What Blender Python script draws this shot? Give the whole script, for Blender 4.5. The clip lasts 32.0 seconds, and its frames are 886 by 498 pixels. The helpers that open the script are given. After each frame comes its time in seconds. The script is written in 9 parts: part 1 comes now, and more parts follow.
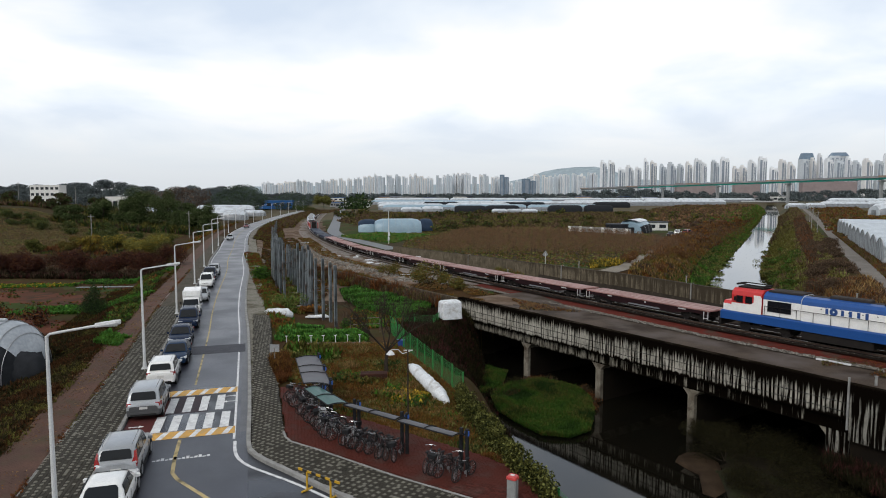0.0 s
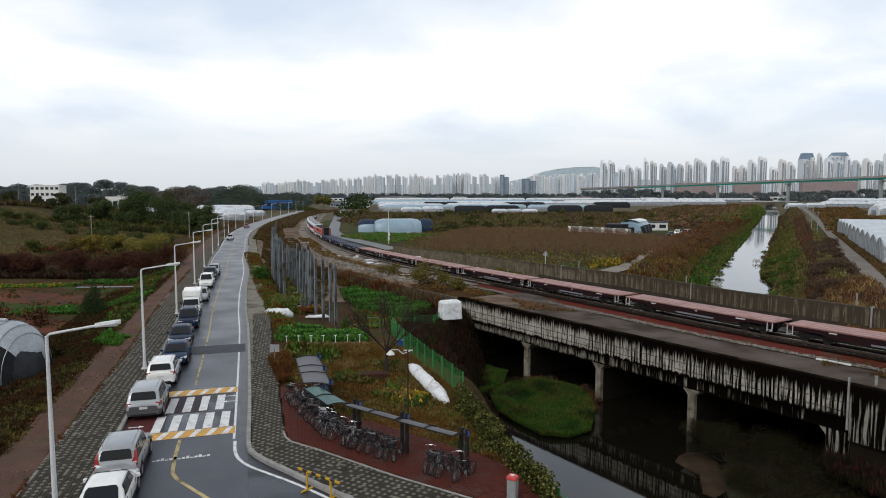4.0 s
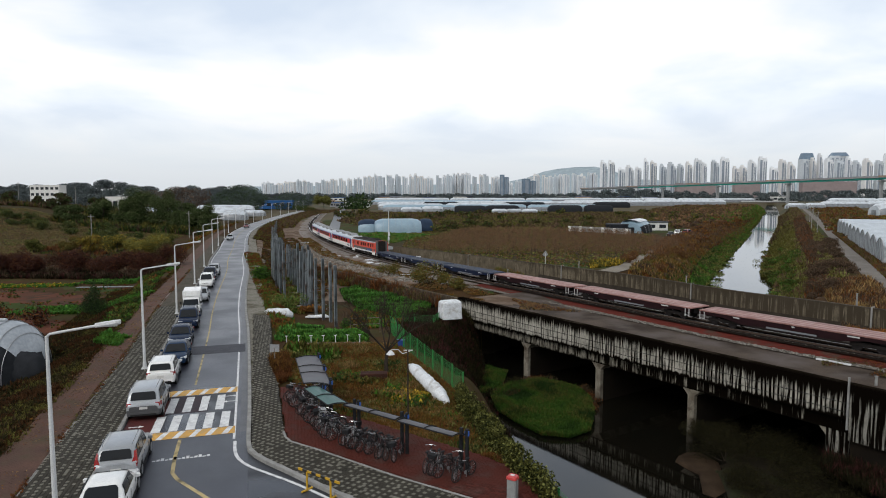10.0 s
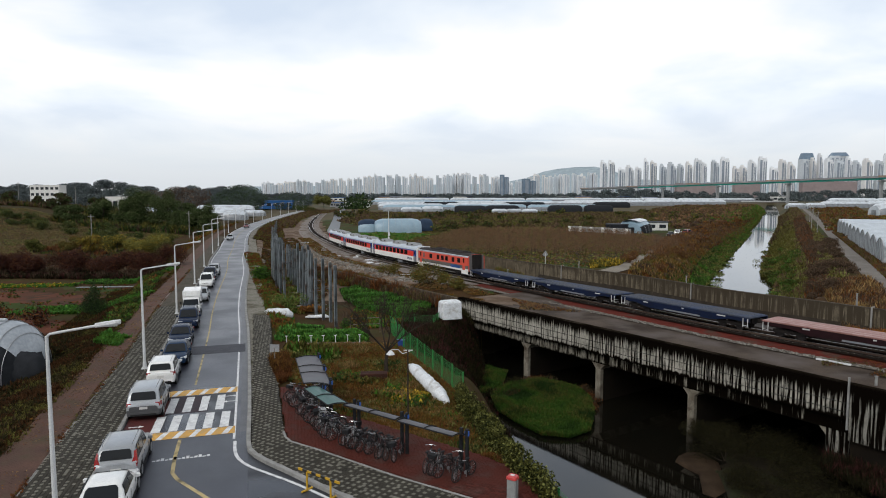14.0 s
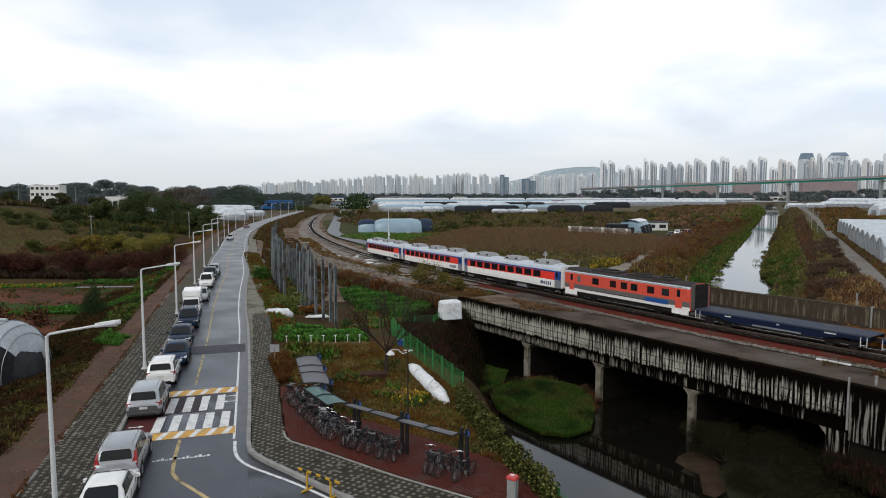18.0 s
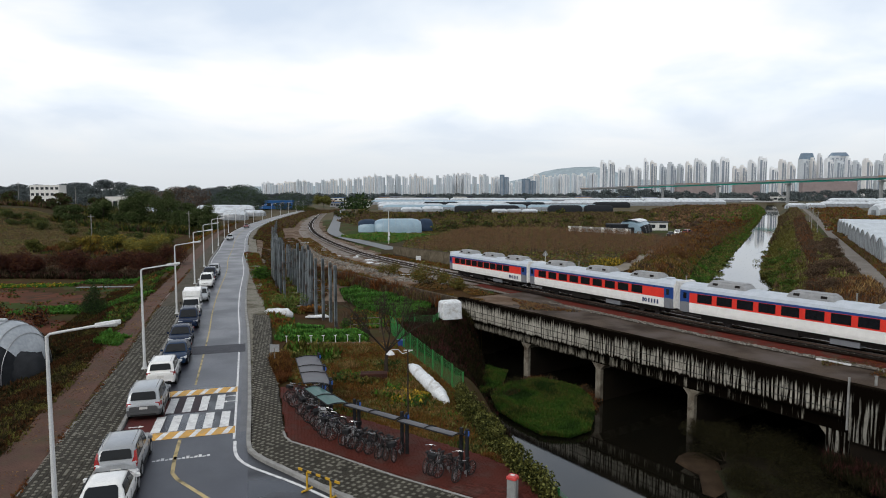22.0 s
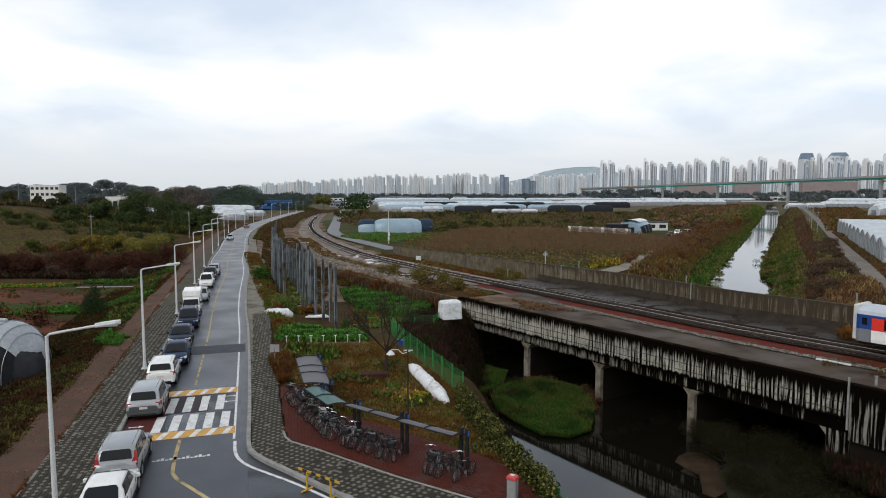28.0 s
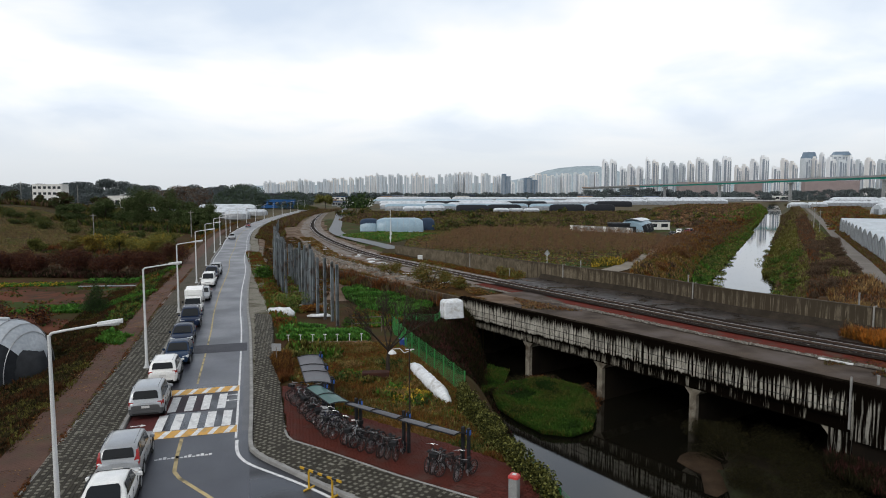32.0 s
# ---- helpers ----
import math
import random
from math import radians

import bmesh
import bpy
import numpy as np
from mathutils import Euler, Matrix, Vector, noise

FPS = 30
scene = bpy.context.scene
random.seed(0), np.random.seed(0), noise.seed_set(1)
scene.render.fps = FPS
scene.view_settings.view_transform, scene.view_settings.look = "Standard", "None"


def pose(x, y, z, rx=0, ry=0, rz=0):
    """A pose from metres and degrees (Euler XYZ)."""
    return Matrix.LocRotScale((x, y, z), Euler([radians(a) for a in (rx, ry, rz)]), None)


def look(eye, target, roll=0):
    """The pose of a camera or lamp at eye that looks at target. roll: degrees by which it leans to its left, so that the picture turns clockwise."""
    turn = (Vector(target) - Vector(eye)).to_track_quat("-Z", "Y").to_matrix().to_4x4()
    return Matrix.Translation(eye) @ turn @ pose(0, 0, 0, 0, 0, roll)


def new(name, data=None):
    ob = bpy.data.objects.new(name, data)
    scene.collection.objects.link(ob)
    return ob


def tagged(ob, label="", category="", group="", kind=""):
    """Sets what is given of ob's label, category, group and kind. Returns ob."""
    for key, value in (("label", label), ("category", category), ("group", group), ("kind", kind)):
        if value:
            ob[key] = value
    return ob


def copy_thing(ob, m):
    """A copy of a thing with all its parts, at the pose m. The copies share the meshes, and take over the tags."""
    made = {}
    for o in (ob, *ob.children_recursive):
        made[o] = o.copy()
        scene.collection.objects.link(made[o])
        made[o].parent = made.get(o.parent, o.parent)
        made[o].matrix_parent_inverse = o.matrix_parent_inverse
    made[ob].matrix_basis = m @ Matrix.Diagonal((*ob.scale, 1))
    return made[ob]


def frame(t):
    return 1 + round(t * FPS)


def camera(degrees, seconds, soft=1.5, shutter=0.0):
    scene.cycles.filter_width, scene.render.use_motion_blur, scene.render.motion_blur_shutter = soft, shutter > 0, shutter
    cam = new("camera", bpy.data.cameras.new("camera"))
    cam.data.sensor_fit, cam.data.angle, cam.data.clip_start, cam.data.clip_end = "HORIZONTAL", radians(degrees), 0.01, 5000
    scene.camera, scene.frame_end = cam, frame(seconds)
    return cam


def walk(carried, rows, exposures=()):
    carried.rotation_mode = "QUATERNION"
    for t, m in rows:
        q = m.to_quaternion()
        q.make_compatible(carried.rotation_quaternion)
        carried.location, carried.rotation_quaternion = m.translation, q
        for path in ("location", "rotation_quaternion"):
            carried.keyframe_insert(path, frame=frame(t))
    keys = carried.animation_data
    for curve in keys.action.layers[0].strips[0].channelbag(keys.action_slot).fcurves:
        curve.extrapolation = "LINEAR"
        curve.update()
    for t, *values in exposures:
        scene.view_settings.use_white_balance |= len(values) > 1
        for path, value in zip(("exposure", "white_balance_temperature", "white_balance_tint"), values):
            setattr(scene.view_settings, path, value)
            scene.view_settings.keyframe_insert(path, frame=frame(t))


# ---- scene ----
# Plan: the camera stands 12.8 m over the street; x to the right, y ahead.
TILT = 90 - 4.846
cam = camera(68.56, 32.0, 1.0)
walk(cam, [(0.0, pose(0, 0, 12.8, TILT)), (31.4, pose(0, 0, 12.8, TILT)), (31.6, pose(0, 0, 12.8, TILT - 0.01, 0, 0.015)),
           (32.0, pose(0, 0, 12.8, TILT - 0.075, 0, 0.15))],
     exposures=[(0.0, 0.0), (32.0, 0.0)])

# ---- light: a bright overcast sky and a veiled sun ----
world = bpy.data.worlds.new("overcast")
scene.world = world
world.use_nodes = True
wn, wl = world.node_tree.nodes, world.node_tree.links
wn.clear()
w_out = wn.new("ShaderNodeOutputWorld")
w_bg = wn.new("ShaderNodeBackground")
w_sky = wn.new("ShaderNodeTexSky")
w_sky.sky_type = "NISHITA"
w_sky.sun_disc = False
w_sky.sun_elevation, w_sky.sun_rotation = radians(42), radians(214)
w_sky.air_density, w_sky.dust_density = 1.0, 3.0
w_co = wn.new("ShaderNodeTexCoord")
w_sep = wn.new("ShaderNodeSeparateXYZ")
wl.new(w_co.outputs["Generated"], w_sep.inputs[0])


def wmath(op, a, b):
    n = wn.new("ShaderNodeMath")
    n.operation = op
    for i, v in enumerate((a, b)):
        if isinstance(v, (int, float)):
            n.inputs[i].default_value = v
        else:
            wl.new(v, n.inputs[i])
    return n.outputs[0]


# clouds lie on a flat layer, so they crowd together towards the horizon
w_h = wmath("ADD", wmath("MAXIMUM", w_sep.outputs[2], 0.0), 0.20)
w_vec = wn.new("ShaderNodeCombineXYZ")
wl.new(wmath("DIVIDE", w_sep.outputs[0], w_h), w_vec.inputs[0])
wl.new(wmath("DIVIDE", w_sep.outputs[1], w_h), w_vec.inputs[1])


def wnoise(scale, detail, rough, offset):
    m = wn.new("ShaderNodeMapping")
    m.inputs["Location"].default_value = (offset, offset * 0.7, 0)
    wl.new(w_vec.outputs[0], m.inputs[0])
    n = wn.new("ShaderNodeTexNoise")
    n.inputs["Scale"].default_value = scale
    n.inputs["Detail"].default_value = detail
    n.inputs["Roughness"].default_value = rough
    n.inputs["Distortion"].default_value = 0.3
    wl.new(m.outputs[0], n.inputs["Vector"])
    return n.outputs[0]


def wramp(value, stops):
    r = wn.new("ShaderNodeValToRGB")
    e = r.color_ramp.elements
    while len(e) < len(stops):
        e.new(0.5)
    for k, (p, c) in zip(e, stops):
        k.position, k.color = p, (*c, 1)
    wl.new(value, r.inputs[0])
    return r.outputs[0]


w_patch = wramp(wnoise(0.95, 5, 0.5, 3.1), [(0.38, (0.68, 0.77, 0.89)), (0.48, (0.85, 0.91, 0.97)), (0.56, (1.0, 1.0, 1.0))])
w_rise = wramp(w_sep.outputs[2], [(0.0, (0.78, 0.80, 0.82)), (0.05, (0.87, 0.895, 0.92)), (0.12, (1.10, 1.10, 1.11)), (0.32, (1.05, 1.05, 1.06)), (0.8, (0.74, 0.75, 0.77))])
w_both = wn.new("ShaderNodeMix")
w_both.data_type, w_both.blend_type = "RGBA", "MULTIPLY"
w_both.inputs[0].default_value = 1.0
w_low = wn.new("ShaderNodeMix")         # the layer thins out to an even veil near the horizon
w_low.data_type = "RGBA"
w_veil = wn.new("ShaderNodeMapRange")
w_veil.inputs[1].default_value, w_veil.inputs[2].default_value = 0.03, 0.14
wl.new(w_sep.outputs[2], w_veil.inputs[0])
wl.new(w_veil.outputs[0], w_low.inputs[0])
w_low.inputs[6].default_value = (0.94, 0.965, 0.99, 1)
wl.new(w_patch, w_low.inputs[7])
wl.new(w_low.outputs[2], w_both.inputs[6])
wl.new(w_rise, w_both.inputs[7])
w_cloud = w_both.outputs[2]
w_mix = wn.new("ShaderNodeMix")
w_mix.data_type = "RGBA"
w_mix.inputs[0].default_value = 0.93
w_scale = wn.new("ShaderNodeMix")
w_scale.data_type, w_scale.blend_type = "RGBA", "MULTIPLY"
w_scale.inputs[0].default_value = 1.0
wl.new(w_sky.outputs[0], w_scale.inputs[6])
w_scale.inputs[7].default_value = (0.12, 0.12, 0.12, 1)
wl.new(w_scale.outputs[2], w_mix.inputs[6])
wl.new(w_cloud, w_mix.inputs[7])
wl.new(w_mix.outputs[2], w_bg.inputs["Color"])
w_bg.inputs["Strength"].default_value = 1.0
wl.new(w_bg.outputs[0], w_out.inputs[0])

sun = new("sun", bpy.data.lights.new("sun", "SUN"))
sun.data.energy, sun.data.angle, sun.data.color = 1.4, radians(35), (1.0, 0.97, 0.92)
sun.matrix_world = look((0, 0, 60), (36, 54, 0))

# ---- materials ----
def shade(name, a, b=None, scale=3.0, rough=0.8, metal=0.0, bump=0.0, fine=40.0, vary=0.0, spec=0.06, stains=None, stain_scale=0.6, stretch=(1, 1, 1), island=False, wet=None):
    """A surface of two colours, mixed by a coarse and a fine noise, with relief and a stain colour."""
    m = bpy.data.materials.new(name)
    m.use_nodes = True
    n, l = m.node_tree.nodes, m.node_tree.links
    p = n["Principled BSDF"]
    p.inputs["Roughness"].default_value, p.inputs["Metallic"].default_value = rough, metal
    p.inputs["Specular IOR Level"].default_value = spec
    b = b or tuple(c * 0.8 for c in a)
    geo = n.new("ShaderNodeNewGeometry")
    mp = n.new("ShaderNodeMapping")
    mp.inputs["Scale"].default_value = stretch
    l.new(geo.outputs["Position"], mp.inputs[0])

    def tex(s, d=4.0):
        t = n.new("ShaderNodeTexNoise")
        t.inputs["Scale"].default_value, t.inputs["Detail"].default_value = s, d
        l.new(mp.outputs[0], t.inputs["Vector"])
        return t.outputs[0]

    def mixed(f, c1, c2):
        x = n.new("ShaderNodeMix")
        x.data_type = "RGBA"
        l.new(f, x.inputs[0])
        for i, c in ((6, c1), (7, c2)):
            if isinstance(c, tuple):
                x.inputs[i].default_value = (*c, 1)
            else:
                l.new(c, x.inputs[i])
        return x.outputs[2]

    def steep(v, lo, hi):
        r = n.new("ShaderNodeMapRange")
        r.inputs[1].default_value, r.inputs[2].default_value = lo, hi
        l.new(v, r.inputs[0])
        return r.outputs[0]

    coarse, grain = tex(scale), tex(fine, 3.0)
    col = mixed(steep(coarse, 0.35, 0.65), a, b)
    col = mixed(steep(grain, 0.3, 0.9), col, tuple(c * 0.72 for c in b))
    if stains:
        col = mixed(steep(tex(stain_scale, 5.0), 0.5, 0.68), col, stains)
    if vary:
        info = n.new("ShaderNodeObjectInfo") if not island else geo
        h = n.new("ShaderNodeHueSaturation")
        r = n.new("ShaderNodeMapRange")
        r.inputs[3].default_value, r.inputs[4].default_value = 1 - vary, 1 + vary
        l.new(info.outputs["Random"] if not island else geo.outputs["Random Per Island"], r.inputs[0])
        l.new(r.outputs[0], h.inputs["Value"])
        l.new(col, h.inputs["Color"])
        col = h.outputs[0]
    l.new(col, p.inputs["Base Color"])
    if wet:                                  # (wettest, driest roughness, size): damp films in patches
        r = n.new("ShaderNodeMapRange")
        r.inputs[1].default_value, r.inputs[2].default_value, r.inputs[3].default_value, r.inputs[4].default_value = 0.38, 0.62, wet[0], wet[1]
        l.new(tex(wet[2], 5.0), r.inputs[0])
        l.new(r.outputs[0], p.inputs["Roughness"])
    if bump:
        bp = n.new("ShaderNodeBump")
        bp.inputs["Strength"].default_value, bp.inputs["Distance"].default_value = min(1, bump), 0.02
        l.new(grain, bp.inputs["Height"])
        l.new(bp.outputs[0], p.inputs["Normal"])
    return m


def gloss(name, c, rough=0.25, metal=0.0, coat=0.0, dirt=0.12):
    """Painted or polished metal and glass-dark surfaces with a little dirt."""
    m = shade(name, c, tuple(x * (1 - dirt) for x in c), 2.0, rough, metal, 0, 25, spec=0.4)
    m.node_tree.nodes["Principled BSDF"].inputs["Coat Weight"].default_value = coat
    return m


# ---- mesh helpers ----
def mesh_of(name, verts, faces, mats=(), index=None, smooth=False):
    me = bpy.data.meshes.new(name)
    me.from_pydata([tuple(v) for v in verts], [], [tuple(f) for f in faces])
    for m in mats:
        me.materials.append(m)
    if index is not None:
        me.polygons.foreach_set("material_index", index)
    if smooth:
        me.polygons.foreach_set("use_smooth", [True] * len(me.polygons))
    me.update()
    return me


def quads_of(name, verts, mats, index):
    """A mesh of loose four-cornered leaves or blades from an array of corners."""
    v = np.asarray(verts, np.float32).reshape(-1, 3)
    n = len(v) // 4
    me = bpy.data.meshes.new(name)
    me.vertices.add(4 * n)
    me.loops.add(4 * n)
    me.polygons.add(n)
    me.vertices.foreach_set("co", v.ravel())
    me.loops.foreach_set("vertex_index", np.arange(4 * n, dtype=np.int32))
    me.polygons.foreach_set("loop_start", np.arange(0, 4 * n, 4, dtype=np.int32))
    for m in mats:
        me.materials.append(m)
    me.polygons.foreach_set("material_index", np.asarray(index, np.int32))
    me.update(calc_edges=True)
    return me


class Shape:
    """Collects boxes, tubes and sheets into one mesh."""

    def __init__(self):
        self.v, self.f, self.m, self.mats = [], [], [], []

    def _mat(self, mat):
        if mat not in self.mats:
            self.mats.append(mat)
        return self.mats.index(mat)

    def add(self, verts, faces, mat):
        k, i = len(self.v), self._mat(mat)
        self.v += [tuple(p) for p in verts]
        self.f += [tuple(j + k for j in f) for f in faces]
        self.m += [i] * len(faces)
        return self

    def box(self, c, s, mat, rot=0.0, bevel=0.0, taper=1.0, m=None):
        """A box about c with the full sizes s, its upright edges cut by bevel, its top scaled by taper."""
        x, y, z = (a / 2 for a in s)
        b = min(bevel, x * 0.9, y * 0.9)
        ring = [(-x + b, -y), (x - b, -y), (x, -y + b), (x, y - b), (x - b, y), (-x + b, y), (-x, y - b), (-x, -y + b)] if b else [(-x, -y), (x, -y), (x, y), (-x, y)]
        n = len(ring)
        levels = [(-z, 1.0), (z - b, 1.0), (z, 1.0)] if b else [(-z, 1.0), (z, 1.0)]
        vs = []
        for k, (h, _) in enumerate(levels):
            w = 1 + (taper - 1) * (h + z) / (2 * z)
            q = b * 0.7 if b and k == len(levels) - 1 else 0
            for px, py in ring:
                vs.append((px * w - math.copysign(q, px), py * w - math.copysign(q, py), h))
        fs = [tuple(range(n))[::-1], tuple(range(n * (len(levels) - 1), n * len(levels)))]
        for k in range(len(levels) - 1):
            fs += [(k * n + i, k * n + (i + 1) % n, (k + 1) * n + (i + 1) % n, (k + 1) * n + i) for i in range(n)]
        t = Matrix.Translation(c) @ Matrix.Rotation(rot, 4, "Z")
        if m is not None:
            t = m @ t
        return self.add([t @ Vector(p) for p in vs], fs, mat)

    def tube(self, p, q, r, mat, seg=8, r2=None, cap=True):
        p, q = Vector(p), Vector(q)
        d = (q - p).normalized()
        u = d.orthogonal().normalized()
        w = d.cross(u)
        r2 = r if r2 is None else r2
        vs = []
        for o, rr in ((p, r), (q, r2)):
            vs += [o + (u * math.cos(a) + w * math.sin(a)) * rr for a in (2 * math.pi * i / seg for i in range(seg))]
        fs = [(i, (i + 1) % seg, seg + (i + 1) % seg, seg + i) for i in range(seg)]
        if cap:
            fs += [tuple(range(seg))[::-1], tuple(range(seg, 2 * seg))]
        return self.add(vs, fs, mat)

    def pipe(self, pts, r, mat, seg=6):
        for a, b in zip(pts, pts[1:]):
            self.tube(a, b, r, mat, seg)
        return self

    def loft(self, rings, mat, closed=True, caps=True, mats=None):
        """Joins rings of equal count; mats gives one material for each strip round the ring."""
        n = len(rings[0])
        k0 = len(self.v)
        self.v += [tuple(p) for r in rings for p in r]
        for k in range(len(rings) - 1):
            for i in range(n if closed else n - 1):
                j = (i + 1) % n
                self.f.append((k0 + k * n + i, k0 + k * n + j, k0 + (k + 1) * n + j, k0 + (k + 1) * n + i))
                self.m.append(self._mat(mats[i] if mats else mat))
        if caps:
            self.f += [tuple(k0 + i for i in range(n))[::-1], tuple(k0 + (len(rings) - 1) * n + i for i in range(n))]
            self.m += [self._mat(mat)] * 2
        return self

    def wheel(self, c, r, w, mat, seg=16, hub=None, axis="Y"):
        o = Vector((0, w / 2, 0)) if axis == "Y" else Vector((w / 2, 0, 0))
        c = Vector(c)
        self.tube(c - o, c + o, r, mat, seg)
        if hub:
            self.tube(c - o * 1.08, c + o * 1.08, r * 0.6, hub, seg)
        return self

    def mesh(self, name, smooth=False):
        return mesh_of(name, self.v, self.f, self.mats, self.m, smooth)


def part(name, shape, parent=None, label="", smooth=False):
    """Links a Shape or mesh as one object under a thing or part."""
    me = shape if isinstance(shape, bpy.types.Mesh) else shape.mesh(name, smooth)
    ob = new(name, me)
    ob.parent = parent
    return tagged(ob, label) if label else ob


def thing(name, label, category, at=None, group="", kind=""):
    """An empty at the base of a thing, which parents its parts."""
    ob = new(name)
    ob.empty_display_size = 0.3
    if at is not None:
        ob.matrix_world = at
    return tagged(ob, label, category, group, kind)


def lerp(x, xs, ys):
    return float(np.interp(x, xs, ys))


def along(pts, step):
    """Points at even steps along a polyline, with their sideways direction (to the right)."""
    p = np.array(pts, float)
    s = np.concatenate([[0], np.cumsum(np.linalg.norm(np.diff(p, axis=0), axis=1))])
    q = np.arange(0, s[-1] + 1e-6, step)
    o = np.stack([np.interp(q, s, p[:, i]) for i in range(2)], 1)
    d = np.gradient(o, axis=0)
    d /= np.linalg.norm(d, axis=1)[:, None]
    return o, np.stack([d[:, 1], -d[:, 0]], 1), q


def curve(pts, step=1.0):
    """A smooth line through control points (centripetal)."""
    p = [np.array(c, float) for c in pts]
    p = [2 * p[0] - p[1], *p, 2 * p[-1] - p[-2]]
    out = []
    for i in range(1, len(p) - 2):
        a, b, c, d = p[i - 1:i + 3]
        t1 = np.linalg.norm(b - a) ** 0.5
        t2 = t1 + np.linalg.norm(c - b) ** 0.5
        t3 = t2 + np.linalg.norm(d - c) ** 0.5
        for t in np.linspace(t1, t2, max(2, int(np.linalg.norm(c - b) / step)), endpoint=False):
            e, f, g = (t1 - t) / t1 * a + t / t1 * b, (t2 - t) / (t2 - t1) * b + (t - t1) / (t2 - t1) * c, (t3 - t) / (t3 - t2) * c + (t - t2) / (t3 - t2) * d
            h, k = (t2 - t) / t2 * e + t / t2 * f, (t3 - t) / (t3 - t1) * f + (t - t1) / (t3 - t1) * g
            out.append((t2 - t) / (t2 - t1) * h + (t - t1) / (t2 - t1) * k)
    out.append(p[-2])
    return np.array(out)


def ribbon(shape, o, n, left, right, z, mat, thick=0.0):
    """A strip between two offsets along a sampled line; z is a number or one for each sample."""
    k = len(o)
    z = np.broadcast_to(np.array(z, float), (k,))
    lf, rt = np.broadcast_to(np.array(left, float), (k,)), np.broadcast_to(np.array(right, float), (k,))
    a, b = o + n * lf[:, None], o + n * rt[:, None]
    vs = [(*p, h) for p, h in zip(a, z)] + [(*p, h) for p, h in zip(b, z)]
    fs = [(i, k + i, k + i + 1, i + 1) for i in range(k - 1)]
    if thick:
        vs += [(*p, h - thick) for p, h in zip(a, z)] + [(*p, h - thick) for p, h in zip(b, z)]
        fs += [(2 * k + i, i, i + 1, 2 * k + i + 1) for i in range(k - 1)] + [(k + i, 3 * k + i, 3 * k + i + 1, k + i + 1) for i in range(k - 1)]
        fs += [(0, 2 * k, 3 * k, k), (k - 1, 2 * k - 1, 4 * k - 1, 3 * k - 1)]
    return shape.add(vs, fs, mat)


def leaves(name, blobs, count, size, mats, seed=0, flat=0.5, blades=False, weights=None):
    """Many small leaves (or upright blades) scattered through ellipsoids (x, y, z, rx, ry, rz)."""
    g = np.random.default_rng(seed)
    bl = np.array(blobs, float)
    w = bl[:, 3] * bl[:, 4] * bl[:, 5] if weights is None else np.array(weights, float)
    which = g.choice(len(bl), count, p=w / w.sum())
    d = g.normal(size=(count, 3))
    d /= np.linalg.norm(d, axis=1)[:, None]
    c = bl[which, :3] + d * (g.random(count)[:, None] ** 0.45) * bl[which, 3:]
    s = size * (0.6 + 0.8 * g.random(count))[:, None]
    u = g.normal(size=(count, 3))
    if blades:
        u = u * 0.35 + np.array([0, 0, 1.0])
    u /= np.linalg.norm(u, axis=1)[:, None]
    v = np.cross(u, g.normal(size=(count, 3)))
    v /= np.linalg.norm(v, axis=1)[:, None]
    v *= flat
    vs = np.concatenate([c - u * s * 0.5, c + v * s * 0.5, c + u * s * 0.5, c - v * s * 0.5]).reshape(4, count, 3).transpose(1, 0, 2).reshape(-1, 3)
    return quads_of(name, vs, mats, g.integers(0, len(mats), count))

ASPHALT = shade("wet_asphalt", (0.022, 0.023, 0.033), (0.034, 0.035, 0.047), 0.5, 0.42, 0, 0.12, 60, spec=0.5, stains=(0.024, 0.025, 0.031), stain_scale=0.35, wet=(0.30, 0.42, 0.22))
ASPHALT_B = shade("patched_asphalt", (0.016, 0.017, 0.022), (0.025, 0.026, 0.033), 0.7, 0.3, 0, 0.15, 60, spec=0.45, wet=(0.16, 0.6, 0.3))
PAINT_W = shade("worn_white_paint", (0.74, 0.75, 0.74), (0.6, 0.6, 0.6), 3, 0.6, 0, 0.1, 30, stains=(0.42, 0.42, 0.43), stain_scale=2.6)
PAINT_Y = shade("worn_yellow_paint", (0.66, 0.36, 0.085), (0.52, 0.31, 0.10), 3, 0.6, 0, 0.1, 30, stains=(0.35, 0.25, 0.12), stain_scale=2.5)
PAINT_LINE = shade("pale_yellow_line", (0.55, 0.43, 0.20), (0.42, 0.34, 0.19), 2, 0.6, 0, 0.1, 30, stains=(0.14, 0.12, 0.08), stain_scale=1.5)
RED_PAINT = shade("dark_red_road_coat", (0.10, 0.025, 0.022), (0.075, 0.03, 0.03), 1.5, 0.5, 0, 0.2, 40)
FADED_RED = shade("faded_red_road_coat", (0.050, 0.030, 0.034), (0.036, 0.028, 0.033), 1.5, 0.5, 0, 0.2, 40)
CONCRETE = shade("stained_concrete", (0.34, 0.33, 0.31), (0.24, 0.235, 0.22), 0.8, 0.85, 0, 0.3, 14, stains=(0.12, 0.115, 0.105), stain_scale=0.9)
KERB = shade("granite_kerb", (0.34, 0.335, 0.32), (0.22, 0.215, 0.205), 2, 0.8, 0, 0.3, 50)
PAVER = shade("grey_paving_block", (0.052, 0.047, 0.037), (0.034, 0.031, 0.025), 1.2, 0.7, 0, 0.3, 40, vary=0.3)
PAVER_L = shade("pale_paving_block", (0.20, 0.19, 0.16), (0.13, 0.122, 0.10), 1.2, 0.7, 0, 0.3, 40, vary=0.15)
